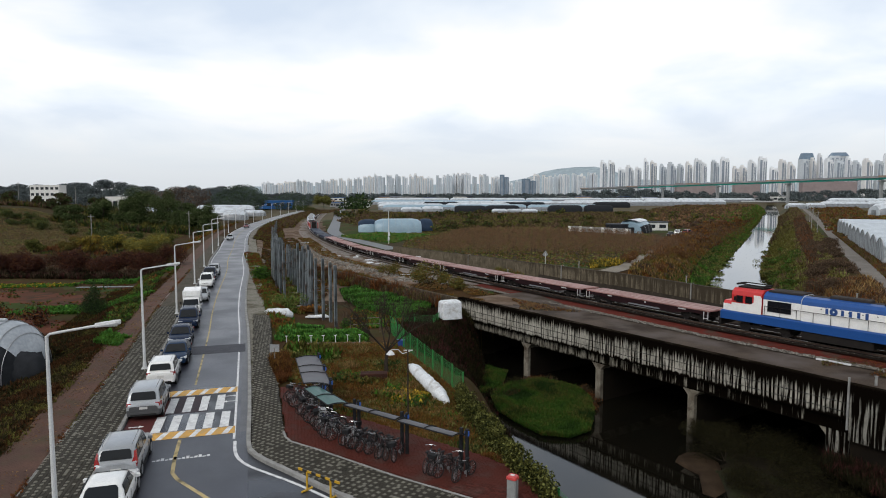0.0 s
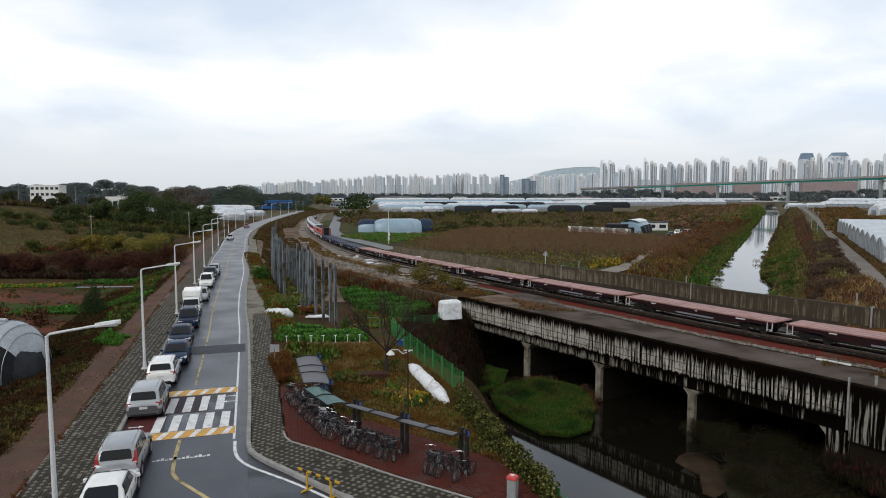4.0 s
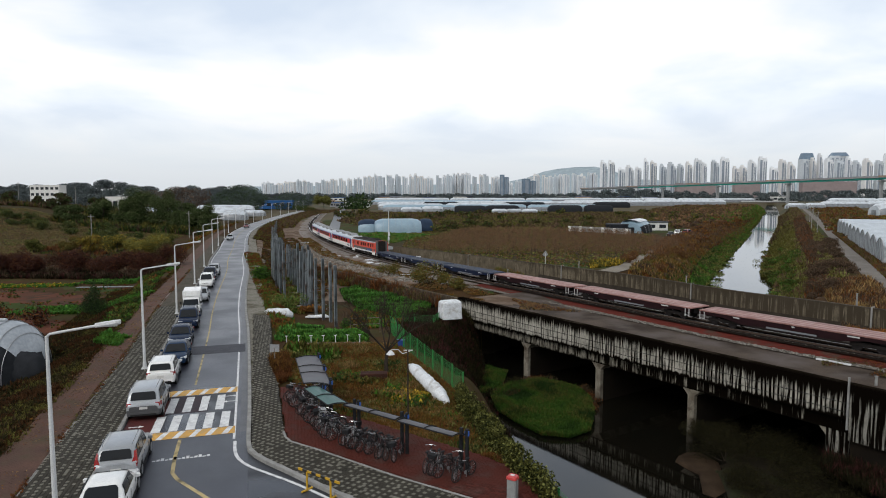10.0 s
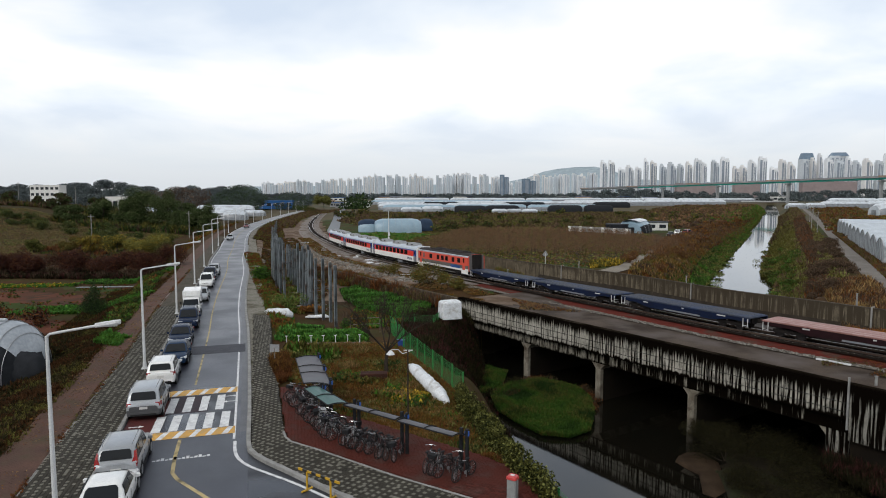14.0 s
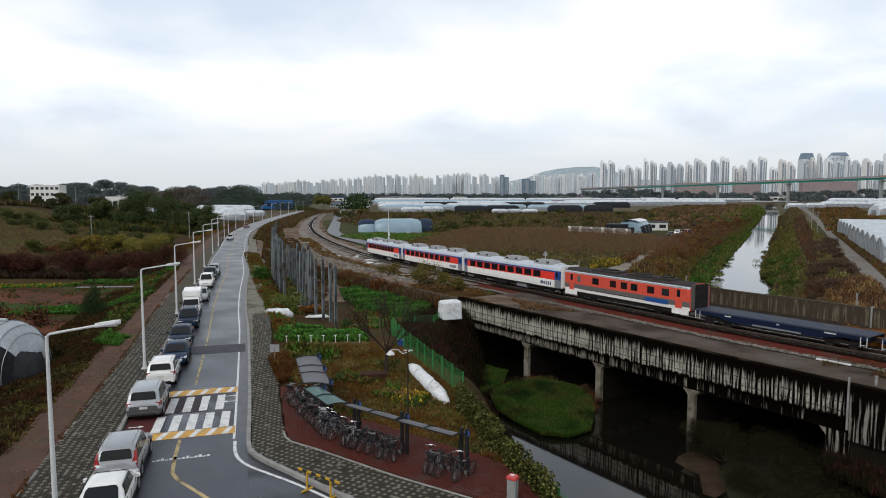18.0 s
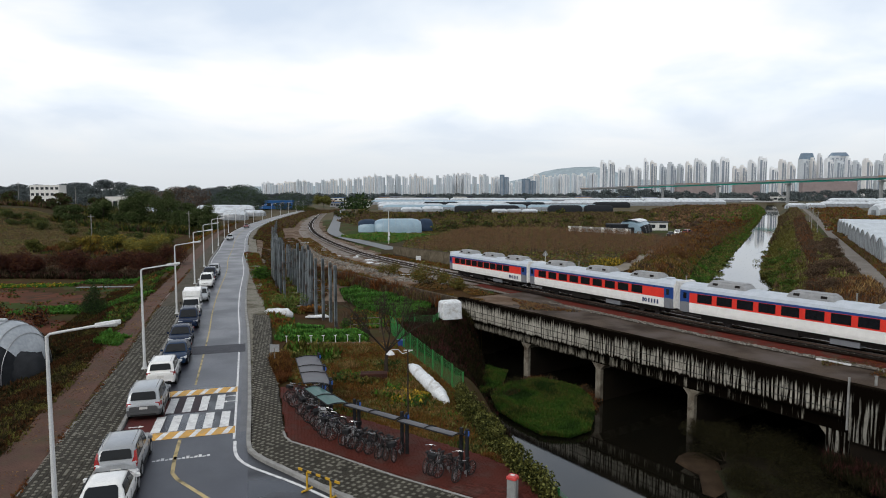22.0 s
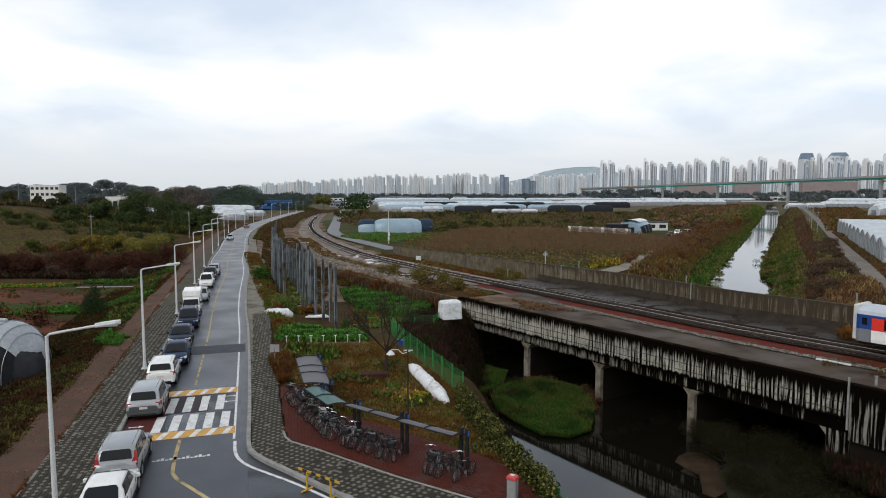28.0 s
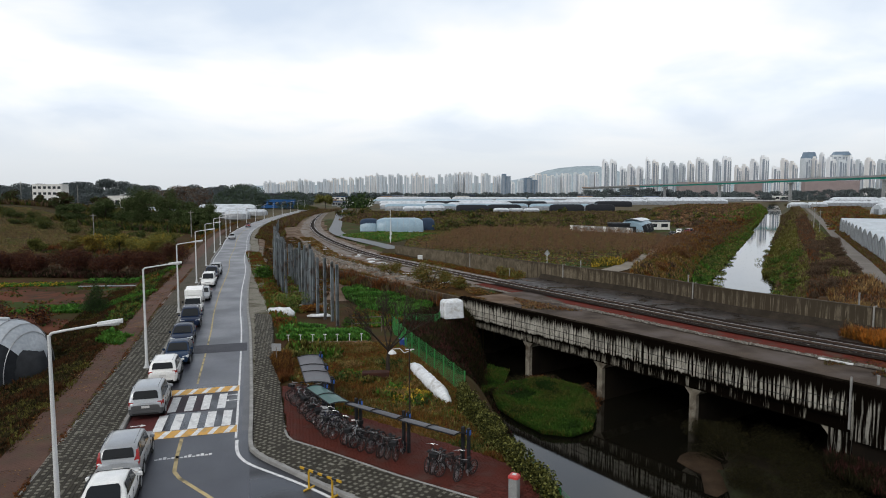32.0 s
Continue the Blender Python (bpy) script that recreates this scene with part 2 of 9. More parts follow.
PAVER_R = shade("red_paving_block", (0.092, 0.024, 0.017), (0.066, 0.020, 0.015), 0.8, 0.7, 0, 0.3, 40, vary=0.25, stains=(0.07, 0.035, 0.028), stain_scale=0.8)
BRICKWALK = shade("worn_red_brick_walk", (0.135, 0.075, 0.058), (0.09, 0.056, 0.045), 0.5, 0.8, 0, 0.3, 20, stains=(0.08, 0.06, 0.04), stain_scale=0.6)
DRY = shade("dry_grass_ground", (0.07, 0.037, 0.014), (0.04, 0.023, 0.010), 0.35, 0.95, 0, 0.6, 6, stains=(0.035, 0.036, 0.011), stain_scale=0.22)
SOIL = shade("bare_red_soil", (0.13, 0.048, 0.028), (0.085, 0.034, 0.021), 0.5, 0.95, 0, 0.6, 9, stains=(0.042, 0.03, 0.02), stain_scale=0.3)
GREEN = shade("green_field_ground", (0.04, 0.06, 0.012), (0.03, 0.042, 0.012), 0.3, 0.95, 0, 0.6, 6, stains=(0.06, 0.05, 0.02), stain_scale=0.15)
ORCHARD = shade("orchard_ground", (0.05, 0.038, 0.016), (0.04, 0.03, 0.014), 0.08, 0.95, 0, 0.6, 4, stains=(0.03, 0.04, 0.012), stain_scale=0.05)
MUD = shade("river_mud", (0.022, 0.017, 0.011), (0.015, 0.012, 0.008), 0.4, 0.7, 0, 0.5, 8, stains=(0.025, 0.032, 0.012), stain_scale=0.3)
DIRTROAD = shade("pale_dirt_road", (0.26, 0.23, 0.19), (0.19, 0.17, 0.14), 0.3, 0.9, 0, 0.4, 8)
BALLAST = shade("grey_brown_ballast", (0.29, 0.26, 0.235), (0.16, 0.14, 0.125), 3.0, 0.95, 0, 1.0, 22, stains=(0.09, 0.055, 0.04), stain_scale=0.5)
RUBBLE = shade("dusty_rubble_ground", (0.22, 0.165, 0.125), (0.11, 0.077, 0.054), 0.4, 0.95, 0, 0.7, 7, stains=(0.07, 0.04, 0.022), stain_scale=0.25)
FAR = shade("far_plain_ground", (0.11, 0.095, 0.055), (0.09, 0.07, 0.045), 0.02, 0.95, 0, 0, 0.2, stains=(0.05, 0.06, 0.035), stain_scale=0.012)

# ---- plan lines ----
ROAD = [(-9.0, 17), (-12.56, 29), (-16.32, 41.7), (-21.6, 59.1), (-24.8, 69), (-29.0, 82.9), (-36.0, 107.5), (-42.2, 127),
        (-49.5, 152.5), (-58.0, 181), (-69.0, 222), (-80.0, 276), (-90.5, 345), (-100.5, 428), (-108.5, 500), (-112.0, 540)]
TRACK = [(-86.0, 460.0), (-76.3, 394.0), (-66.4, 331.0), (-55.8, 274.0), (-45.0, 228.0), (-34.4, 192.0), (-24.9, 165.0), (-16.1, 143.0), (-8.0, 125.0), (0.0, 108.5),
         (7.5, 94.0), (14.2, 81.6), (20.7, 70.0), (27.1, 59.5), (33.9, 50.0)]
CANAL = [(600, 1190), (215, 430), (98, 210), (68, 150), (47, 106), (24, 76), (15, 58), (12.3, 44), (12.5, 34), (16, 18), (24, -30)]
CANAL_HALF = [5, 5.5, 4.6, 4.6, 5.5, 17, 11.5, 6.2, 5.2, 5, 5]
road_line = curve(ROAD, 1.0)
canal_line = curve(CANAL, 2.0)
_cd = np.array(CANAL, float)
canal_half = np.interp(canal_line[:, 1], _cd[::-1, 1], np.array(CANAL_HALF, float)[::-1])
_u = np.array(TRACK[0]) + (np.array(TRACK[0]) - np.array(TRACK[1])) * 8
_e = np.array(TRACK[-1])
_d = (_e - np.array(TRACK[-2])) / np.linalg.norm(_e - np.array(TRACK[-2]))
track_line = curve([_u, *TRACK, *(_e + _d * k for k in (15, 60, 150, 250, 400))], 1.0)
track_s = np.concatenate([[0], np.cumsum(np.linalg.norm(np.diff(track_line, axis=0), axis=1))])
track_s -= track_s[np.argmin(np.abs(track_line[:, 1] - 50))]


def rail_z(y):
    return np.interp(y, [70, 150], [0.5, -0.75])


def near(pts, line, extra=None):
    """For each point: the distance to the nearest sample of a line, and the side (right is positive)."""
    out, side, idx = np.empty(len(pts)), np.empty(len(pts)), np.empty(len(pts), int)
    d = np.gradient(line, axis=0)
    d /= np.linalg.norm(d, axis=1)[:, None]
    for k in range(0, len(pts), 4000):
        q = pts[k:k + 4000]
        dd = (line ** 2).sum(1)[None] - 2.0 * (q @ line.T)
        i = dd.argmin(1)
        v = q - line[i]
        side[k:k + 4000] = v[:, 0] * d[i, 1] - v[:, 1] * d[i, 0]
        out[k:k + 4000] = np.sqrt((v ** 2).sum(1))
        idx[k:k + 4000] = i
    return out, side, idx


def smoothstep(x, a, b):
    t = np.clip((x - a) / (b - a), 0, 1)
    return t * t * (3 - 2 * t)


def water_z(y):
    """Water level, set lower before the bridge than beyond to fit the camera's view."""
    return np.interp(y, [74, 96], [-6.8, -6.0])


def terrain(pts):
    """Height of the ground, and which cover it has."""
    pts = np.asarray(pts, float)
    x, y = pts[:, 0], pts[:, 1]
    rd, rs, _ = near(pts, road_line)
    td, ts, ti = near(pts, track_line[::2])
    cd, cs, ci = near(pts, canal_line)
    half = canal_half[ci]
    wav = np.array([noise.noise(Vector((a * 0.11, b * 0.11, 0.3))) + 0.5 * noise.noise(Vector((a * 0.4, b * 0.4, 1.3))) for a, b in pts])
    z = np.full(len(pts), -0.8)
    nearby = 1 - smoothstep(y, 95, 140)
    # right of the street: gardens a little under the pavement
    z = np.where((rs > 0) & (ts > -3) & (y < 160), -0.3 - 1.0 * smoothstep(y, 50, 85), z)
    # left of the street: a slope down to the gardens
    left = rs < 0
    drop = -1.7 * smoothstep(-rs, 8.6, 15.0)
    z = np.where(left, drop - 0.02, z)
    hill = 9.0 * smoothstep(-x, 105, 230) * smoothstep(y, 90, 190) * (1 - smoothstep(y, 330, 390))
    z = z + np.where(left, hill, 0)
    z = z + wav * 0.12 * np.minimum(1, np.maximum(0, (rd - 7)) / 5)
    # the street and its pavements stand on level ground
    bed = smoothstep(rd, 8.4, 6.5)
    z = z * (1 - bed) + np.where(y < 120, -0.12, -0.12 - 0.4 * smoothstep(y, 120, 300)) * bed
    court = smoothstep(y, 33 + np.clip(-x, 0, 9) * 0.9, 30 + np.clip(-x, 0, 9) * 0.9) * smoothstep(x, 4.5, 3.4) * (rs > 0)
    z = z * (1 - court) - 0.12 * court
    # track bed
    wide = np.where(ts > 0, np.interp(y, [150, 200, 260], [10.2, 8.0, 4.5]), 5.5)
    tb = smoothstep(td, wide + 1.2, wide)
    z = z * (1 - tb) + (rail_z(y) - 0.45 + 0.1 * wav - 0.4 * smoothstep(y, 88, 82)) * tb
    # the river and the canal
    bank = np.where(y > 85, 11.0, np.where(cs < 0, 4.5, 5.0))
    ax, ay = x - 2.0, y - 78.6
    a_s, a_w = ax * 0.566 - ay * 0.824, ax * 0.824 + ay * 0.566      # along and across the bridge edge
    keep = np.where((a_w > -1) & (a_w < 30), smoothstep(a_s, -1.0, 1.2), 1.0)
    cut = smoothstep(cd, half + bank, half - 0.5) * keep
    z = z * (1 - cut) + (water_z(y) - 0.8 + 0.25 * wav) * cut
    low = (ts > 9.0) & (x > 10) & (y < 70) & (cs < 0)
    under = (a_s > 1.5) & (a_s < 46) & (a_w > -0.5) & (a_w < 20)
    z = np.where(under, np.minimum(z, -7.2), z)
    z = np.where(low, np.minimum(z, water_z(y) + 0.25 + 0.35 * wav + 6.0 * smoothstep(ts, 40, 60)), z)
    # cover
    kind = np.zeros(len(pts), int)
    kind[(rs > 0) & (ts > 0) & (y < 120)] = 0
    field = (ts < 0)
    kind[(td < wide + 0.5) & (y > 70)] = 6
    kind[field & (td > 5)] = 2
    kind[field & (wav > 0.15) & (y > 120)] = 0
    orch = field & (y > 128) & (y < 215) & (x > -15) & (x < 80)
    kind[orch] = 3
    kind[(rs > 5.5) & (ts > 0) & (y > 84) & (y < 330)] = 6
    kind[left] = 0
    kind[left & (hill > 0.4) & (wav < 0.25)] = 3
    beds = left & (rs < -14) & (y > 44) & (y < 100)
    kind[beds & (np.mod(x * 0.35 + y * 0.94, 15) < 8)] = 1
    kind[beds & (np.mod(x * 0.35 + y * 0.94, 15) > 11.5)] = 2
    kind[(cd < half + bank * 0.35)] = 4
    kind[(cd < half + bank * 0.35) & (y > 85)] = 2
    kind[(cd >= half + bank * 0.35) & (cd < half + bank + 5) & (y > 70)] = 0
    kind[low | under] = 4
    kind[y > 330] = 5
    return z, kind


# ---- ground: one sheet to the horizon, finest near the camera ----
def build_ground():
    rad = [0.0, 1.5, 3.0]
    while rad[-1] < 4800:
        rad.append(rad[-1] * (1.016 if 18 < rad[-1] < 420 else 1.035))
    ang = [*np.arange(-180, -44, 6.0), *np.arange(-42, 42.01, 0.25), *np.arange(46, 179, 6.0), 180.0]
    a = np.radians(ang)
    r = np.array(rad)
    pts = np.stack([np.outer(r, np.sin(a)).ravel(), np.outer(r, np.cos(a)).ravel()], 1)
    z, kind = terrain(pts)
    nA = len(ang)
    fs, idx = [], []
    for i in range(len(r) - 1):
        for j in range(nA - 1):
            q = i * nA + j
            fs.append((q, q + nA, q + nA + 1, q + 1))
            idx.append(kind[q])
    me = mesh_of("ground", np.column_stack([pts, z]).tolist(), fs, [DRY, SOIL, GREEN, ORCHARD, MUD, FAR, RUBBLE], idx, True)
    return tagged(new("ground", me), "autumn ground of dry grass, soil and fields", "ground", kind="structure")


build_ground()

WATER = shade("dark_still_water", (0.004, 0.004, 0.003), (0.007, 0.006, 0.004), 0.2, 0.04, 0, 0.025, 3, spec=0.5)
ws = Shape()
o, n, q = along(canal_line, 4.0)
hw = np.interp(o[:, 1], _cd[::-1, 1], np.array(CANAL_HALF, float)[::-1])
ribbon(ws, o, n, -hw - 6, hw + 6, water_z(o[:, 1]), WATER)
tagged(part("water", ws), "dark calm stream reflecting the bright sky", "water", kind="structure")

# ---- street ----
ro, rn, rq = along(road_line, 1.0)
rz = np.interp(ro[:, 1], [110, 300, 640], [0.0, -0.4, -0.4])
LEFT_EDGE, RIGHT_LINE, RIGHT_EDGE = -3.15, 2.7, 3.4
st = Shape()
ribbon(st, ro, rn, LEFT_EDGE, RIGHT_EDGE, rz, ASPHALT)
# the mouth of the side street, in front of the camera
st.add([(-13.5, 31.5, -0.004), (-9.9, 31.5, -0.004), (-8.6, 30.2, -0.004), (-6.3, 28.4, -0.004), (-3.5, 26.6, -0.004), (4, 22.2, -0.004), (14, 17, -0.004), (14, 4, -0.004), (-16, 4, -0.004), (-14.5, 20, -0.004)],
       [(0, 9, 8, 7, 6, 5, 4, 3, 2, 1)], ASPHALT_B)
tagged(part("road", st), "wet grey asphalt street with worn lane markings", "road", kind="structure")


def rpt(q, off, z=0.0):
    """A point of the street: metres along its centre line, metres to the right of it."""
    i = np.interp(q, rq, np.arange(len(rq)))
    p = np.array([np.interp(i, np.arange(len(rq)), ro[:, k]) for k in (0, 1)])
    n_ = np.array([np.interp(i, np.arange(len(rq)), rn[:, k]) for k in (0, 1)])
    p = p + n_ * off
    return (float(p[0]), float(p[1]), float(np.interp(q, rq, rz)) + z)


def patch(shape, q0, q1, a0, a1, z, mat, skew=0.0):
    """A painted patch between two stations and two offsets."""
    shape.add([rpt(q0, a0, z), rpt(q0, a1, z), rpt(q1, a1 + skew, z), rpt(q1, a0 + skew, z)], [(0, 1, 2, 3)], mat)


def strip(shape, q0, q1, off, w, mat, step=1.0, z=0.006):
    k = max(2, int((q1 - q0) / step))
    for i in range(k):
        patch(shape, q0 + (q1 - q0) * i / k, q0 + (q1 - q0) * (i + 1) / k, off - w / 2, off + w / 2, z, mat)


def marking(name, label):
    return thing(name, label, "marking", kind="structure")


lines = marking("lane_marking", "worn white and yellow painted lane lines")
s = Shape(); strip(s, 16.0, 515, RIGHT_LINE, 0.13, PAINT_W); part("edge_line", s, lines)
s = Shape(); strip(s, 55, 515, LEFT_EDGE + 0.25, 0.12, PAINT_W); part("edge_line", s, lines)
for q0, q1 in ((26.9, 36.3), (38.5, 515)):
    s = Shape(); strip(s, q0, q1, 0.0, 0.13, PAINT_LINE); part("centre_line", s, lines)
s = Shape()
bend = [(-13.75, 33.0), (-13.1, 30.8), (-12.45, 28.9), (-11.9, 28.2), (-9.9, 26.4), (-6, 22.9)]
for (x0, y0), (x1, y1) in zip(bend, bend[1:]):
    d = Vector((y0 - y1, x1 - x0)).normalized() * 0.09
    s.add([(x0 - d.x, y0 - d.y, 0.006), (x1 - d.x, y1 - d.y, 0.006), (x1 + d.x, y1 + d.y, 0.006), (x0 + d.x, y0 + d.y, 0.006)], [(0, 1, 2, 3)], PAINT_LINE)
part("centre_line", s, lines, "yellow line bending into the side street")
s = Shape()
sweep = curve([(-10.8, 32.8), (-10.5, 31.8), (-10.05, 30.75), (-9.32, 29.84), (-8.22, 29.02), (-6.63, 27.9), (-5.5, 27.0), (-3.4, 25.2), (2, 21.2), (8, 17.2)], 0.5)
so_, sn_, _ = along(sweep, 0.5)
ribbon(s, so_, sn_, -0.08, 0.08, 0.006, PAINT_W)
part("edge_line", s, lines, "white line sweeping round the corner")
for i in range(14):
    s = Shape()
    a = -1.0 + i * 0.19
    patch(s, 14.0, 14.13 + 0.1 * (i % 3), a, a + 0.15, 0.006, PAINT_W)
    part("stop_dash", s, lines)

# raised crossing
cross = marking("zebra_crossing", "raised zebra crossing with white bars and yellow bands")
s = Shape(); patch(s, 17.6, 26.0, LEFT_EDGE, 2.75, 0.004, ASPHALT_B); part("hump", s, cross)
s = Shape(); patch(s, 18.2, 24.9, LEFT_EDGE + 0.05, -1.25, 0.007, RED_PAINT); part("red_coat", s, cross)
s = Shape(); patch(s, 21.0, 24.4, -1.2, 1.1, 0.007, FADED_RED); part("red_coat", s, cross)
for i in range(5):
    s = Shape(); patch(s, 18.05, 20.7, 1.88 - i * 0.88, 2.36 - i * 0.88, 0.011, PAINT_W, 0.05); part("zebra_bar", s, cross)
for i in range(5):
    s = Shape(); patch(s, 21.2, 24.1, 1.5 - i * 0.92, 1.97 - i * 0.92, 0.011, PAINT_W, 0.05); part("zebra_bar", s, cross)
for q0, q1 in ((16.9, 18.0), (24.5, 25.7)):
    s = Shape(); patch(s, q0, q1, LEFT_EDGE + 0.05, 2.72, 0.009, PAINT_Y); part("yellow_band", s, cross)
    for i in range(7):
        a = LEFT_EDGE + 0.25 + i * 0.82
        s = Shape(); patch(s, q0 + 0.03, q1 - 0.03, a, a + 0.3, 0.013, PAINT_W, 0.32); part("white_chevron", s, cross)
for q0, a0, sg in ((19.3, -2.6, 1), (22.0, -2.5, -1), (22.6, 2.35, -1), (23.7, 2.3, 1)):
    s = Shape()
    patch(s, q0 - 0.06, q0 + 0.06, a0 - 0.3, a0 + 0.3, 0.011, PAINT_W)
    s.add([rpt(q0 - 0.2, a0 + sg * 0.22, 0.012), rpt(q0 + 0.2, a0 + sg * 0.22, 0.012), rpt(q0, a0 + sg * 0.5, 0.012)], [(0, 1, 2)], PAINT_W)
    part("arrow", s, cross)

# ---- railway ----
RAIL = shade("rusty_rail_steel", (0.14, 0.10, 0.08), (0.10, 0.07, 0.055), 4, 0.4, 0.6, 0.1, 40)
RAIL_TOP = gloss("polished_rail_head", (0.66, 0.62, 0.60), 0.35, 0.8)
SLEEPER = shade("dark_sleeper", (0.05, 0.045, 0.04), (0.035, 0.03, 0.028), 3, 0.9, 0, 0.4, 30)
TRACKDIRT = shade("oily_ballast", (0.024, 0.015, 0.011), (0.012, 0.008, 0.006), 3.0, 0.95, 0, 0.9, 24)
REDGRAVEL = shade("red_brown_gravel", (0.135, 0.026, 0.018), (0.085, 0.020, 0.015), 2.0, 0.95, 0, 0.9, 24, stains=(0.07, 0.04, 0.03), stain_scale=0.5)


def on_track(s):
    return np.array([np.interp(s, track_s, track_line[:, 0]), np.interp(s, track_s, track_line[:, 1])])


t_sel = (track_s > -520) & (track_s < 90)
to, tn, tq = along(track_line[t_sel], 1.0)
tz = rail_z(to[:, 1])
tr = Shape()
ribbon(tr, to, tn, -1.1, 1.1, tz - 0.17, TRACKDIRT)
for sel_, mat_ in ((to[:, 1] < 93.6, TRACKDIRT), (to[:, 1] > 92.4, BALLAST)):
    for o0, o1, dz_ in ((-2.2, -1.1, 0.2), (1.1, 2.0, 0.2), (-3.6, -2.2, 0.4), (2.0, 3.4 if mat_ is TRACKDIRT else 5.2, 0.4)):
        ribbon(tr, to[sel_], tn[sel_], o0, o1, tz[sel_] - dz_, mat_)
tagged(part("track_bed", tr), "grey-brown ballast bed under the railway track", "ballast", kind="structure")
s = Shape()
b_sel = (to[:, 1] < 95) & (to[:, 1] > 30)
bo, bn, bz = to[b_sel], tn[b_sel], tz[b_sel]


def sloped(shape, o, n, left, right, z0, z1, mat):
    """A strip that falls from one height at its left edge to another at its right."""
    k = len(o)
    vs = [(*p, h) for p, h in zip(o + n * left, z0)] + [(*p, h) for p, h in zip(o + n * right, z1)]
    return shape.add(vs, [(i, k + i, k + i + 1, i + 1) for i in range(k - 1)], mat)


sloped(s, bo, bn, 1.28, 3.6, bz - 0.29, bz - 0.41, REDGRAVEL)
tagged(part("gravel_strip", s), "red-brown gravel strip beside the track", "gravel", kind="structure")
GREYSTONE = shade("grey_crushed_stone", (0.30, 0.28, 0.25), (0.16, 0.145, 0.125), 6.0, 0.95, 0, 1.0, 30, vary=0.4, island=True, stains=(0.10, 0.085, 0.07), stain_scale=1.5)
GREYBED = shade("stone_dust_bed", (0.12, 0.105, 0.085), (0.06, 0.05, 0.04), 6.0, 0.95, 0, 1.0, 30)
s = Shape()
sloped(s, bo, bn, 3.6, 4.35, bz - 0.41, bz - 0.425, GREYBED)
sloped(s, bo, bn, 1.05, 1.28, bz - 0.2, bz - 0.29, GREYBED)
tagged(part("stone_margin", s), "grey crushed stone along the gravel", "gravel", kind="structure")


def loose_stones(count, lo, hi, drop, size, seed):
    """Small angular stones strewn along the track between two offsets."""
    g = np.random.default_rng(seed)
    k = g.integers(0, len(bo) - 1, count)
    f = g.random(count)[:, None]
    c = (bo[k] * (1 - f) + bo[k + 1] * f) + bn[k] * (lo + (hi - lo) * g.random(count))[:, None]
    sh = Shape()
    for (x, y), z in zip(c, bz[k] - drop):
        a, r, h = g.random() * 6.28, size * (0.5 + g.random()), size * (0.4 + 0.5 * g.random())
        ring = [(x + math.cos(a + q) * r * (0.7 + 0.5 * g.random()), y + math.sin(a + q) * r * (0.7 + 0.5 * g.random())) for q in (0, 1.57, 3.14, 4.71)]
        sh.add([(*p, z - 0.03) for p in ring] + [(x + (p[0] - x) * 0.6, y + (p[1] - y) * 0.6, z + h) for p in ring], [(4, 5, 6, 7), (0, 1, 5, 4), (1, 2, 6, 5), (2, 3, 7, 6), (3, 0, 4, 7)], GREYSTONE)
    return sh


tagged(part("edge_stones", loose_stones(2600, 3.55, 4.35, 0.41, 0.085, 3)), "pale loose stones edging the red gravel", "stones", kind="stuff")
tagged(part("edge_stones", loose_stones(2200, 1.02, 1.3, 0.25, 0.07, 4)), "pale loose stones beside the rail", "stones", kind="stuff")
WETMARGIN = shade("wet_black_margin", (0.020, 0.017, 0.016), (0.032, 0.027, 0.024), 0.5, 0.5, 0, 0.15, 24, spec=0.35, wet=(0.16, 0.7, 0.35), stains=(0.05, 0.035, 0.026), stain_scale=0.35)
s = Shape()
ribbon(s, bo, bn, -9.5, -1.9, 0.05, WETMARGIN)
tagged(part("wet_margin", s), "dark wet margin beyond the track", "margin", kind="structure")
track = thing("railway_track", "single railway track with bright worn rail heads", "track", kind="structure")
for off in (-0.75, 0.75):
    rl = Shape()
    ribbon(rl, to, tn, off - 0.055, off + 0.055, tz - 0.005, RAIL, 0.16)
    ribbon(rl, to, tn, off - 0.055, off + 0.055, tz + 0.002, RAIL_TOP)
    part("rail", rl, track)
sl = Shape().box((0, 0, -0.21), (2.5, 0.24, 0.12), SLEEPER, bevel=0.02).mesh("sleeper")
so, sn, sq = along(track_line[(track_s > -110) & (track_s < 12)], 0.62)
for p, d in zip(so, sn):
    ob = part("sleeper", sl, track)
    ob.matrix_world = Matrix.Translation((p[0], p[1], float(rail_z(p[1])))) @ Matrix.Rotation(math.atan2(d[1], d[0]), 4, "Z")

# ---- bridge over the river ----
CONC_STREAK = shade("streaked_bridge_concrete", (0.46, 0.435, 0.375), (0.33, 0.31, 0.265), 0.7, 0.85, 0, 0.3, 12)
# The pale stain patches paint the wet sheen onto the weathered screed.
DECK = shade("weathered_deck_with_sheen", (0.105, 0.080, 0.062), (0.036, 0.026, 0.019), 0.3, 0.85, 0, 0.2, 10, spec=0.1, stains=(0.09, 0.074, 0.066), stain_scale=0.25)


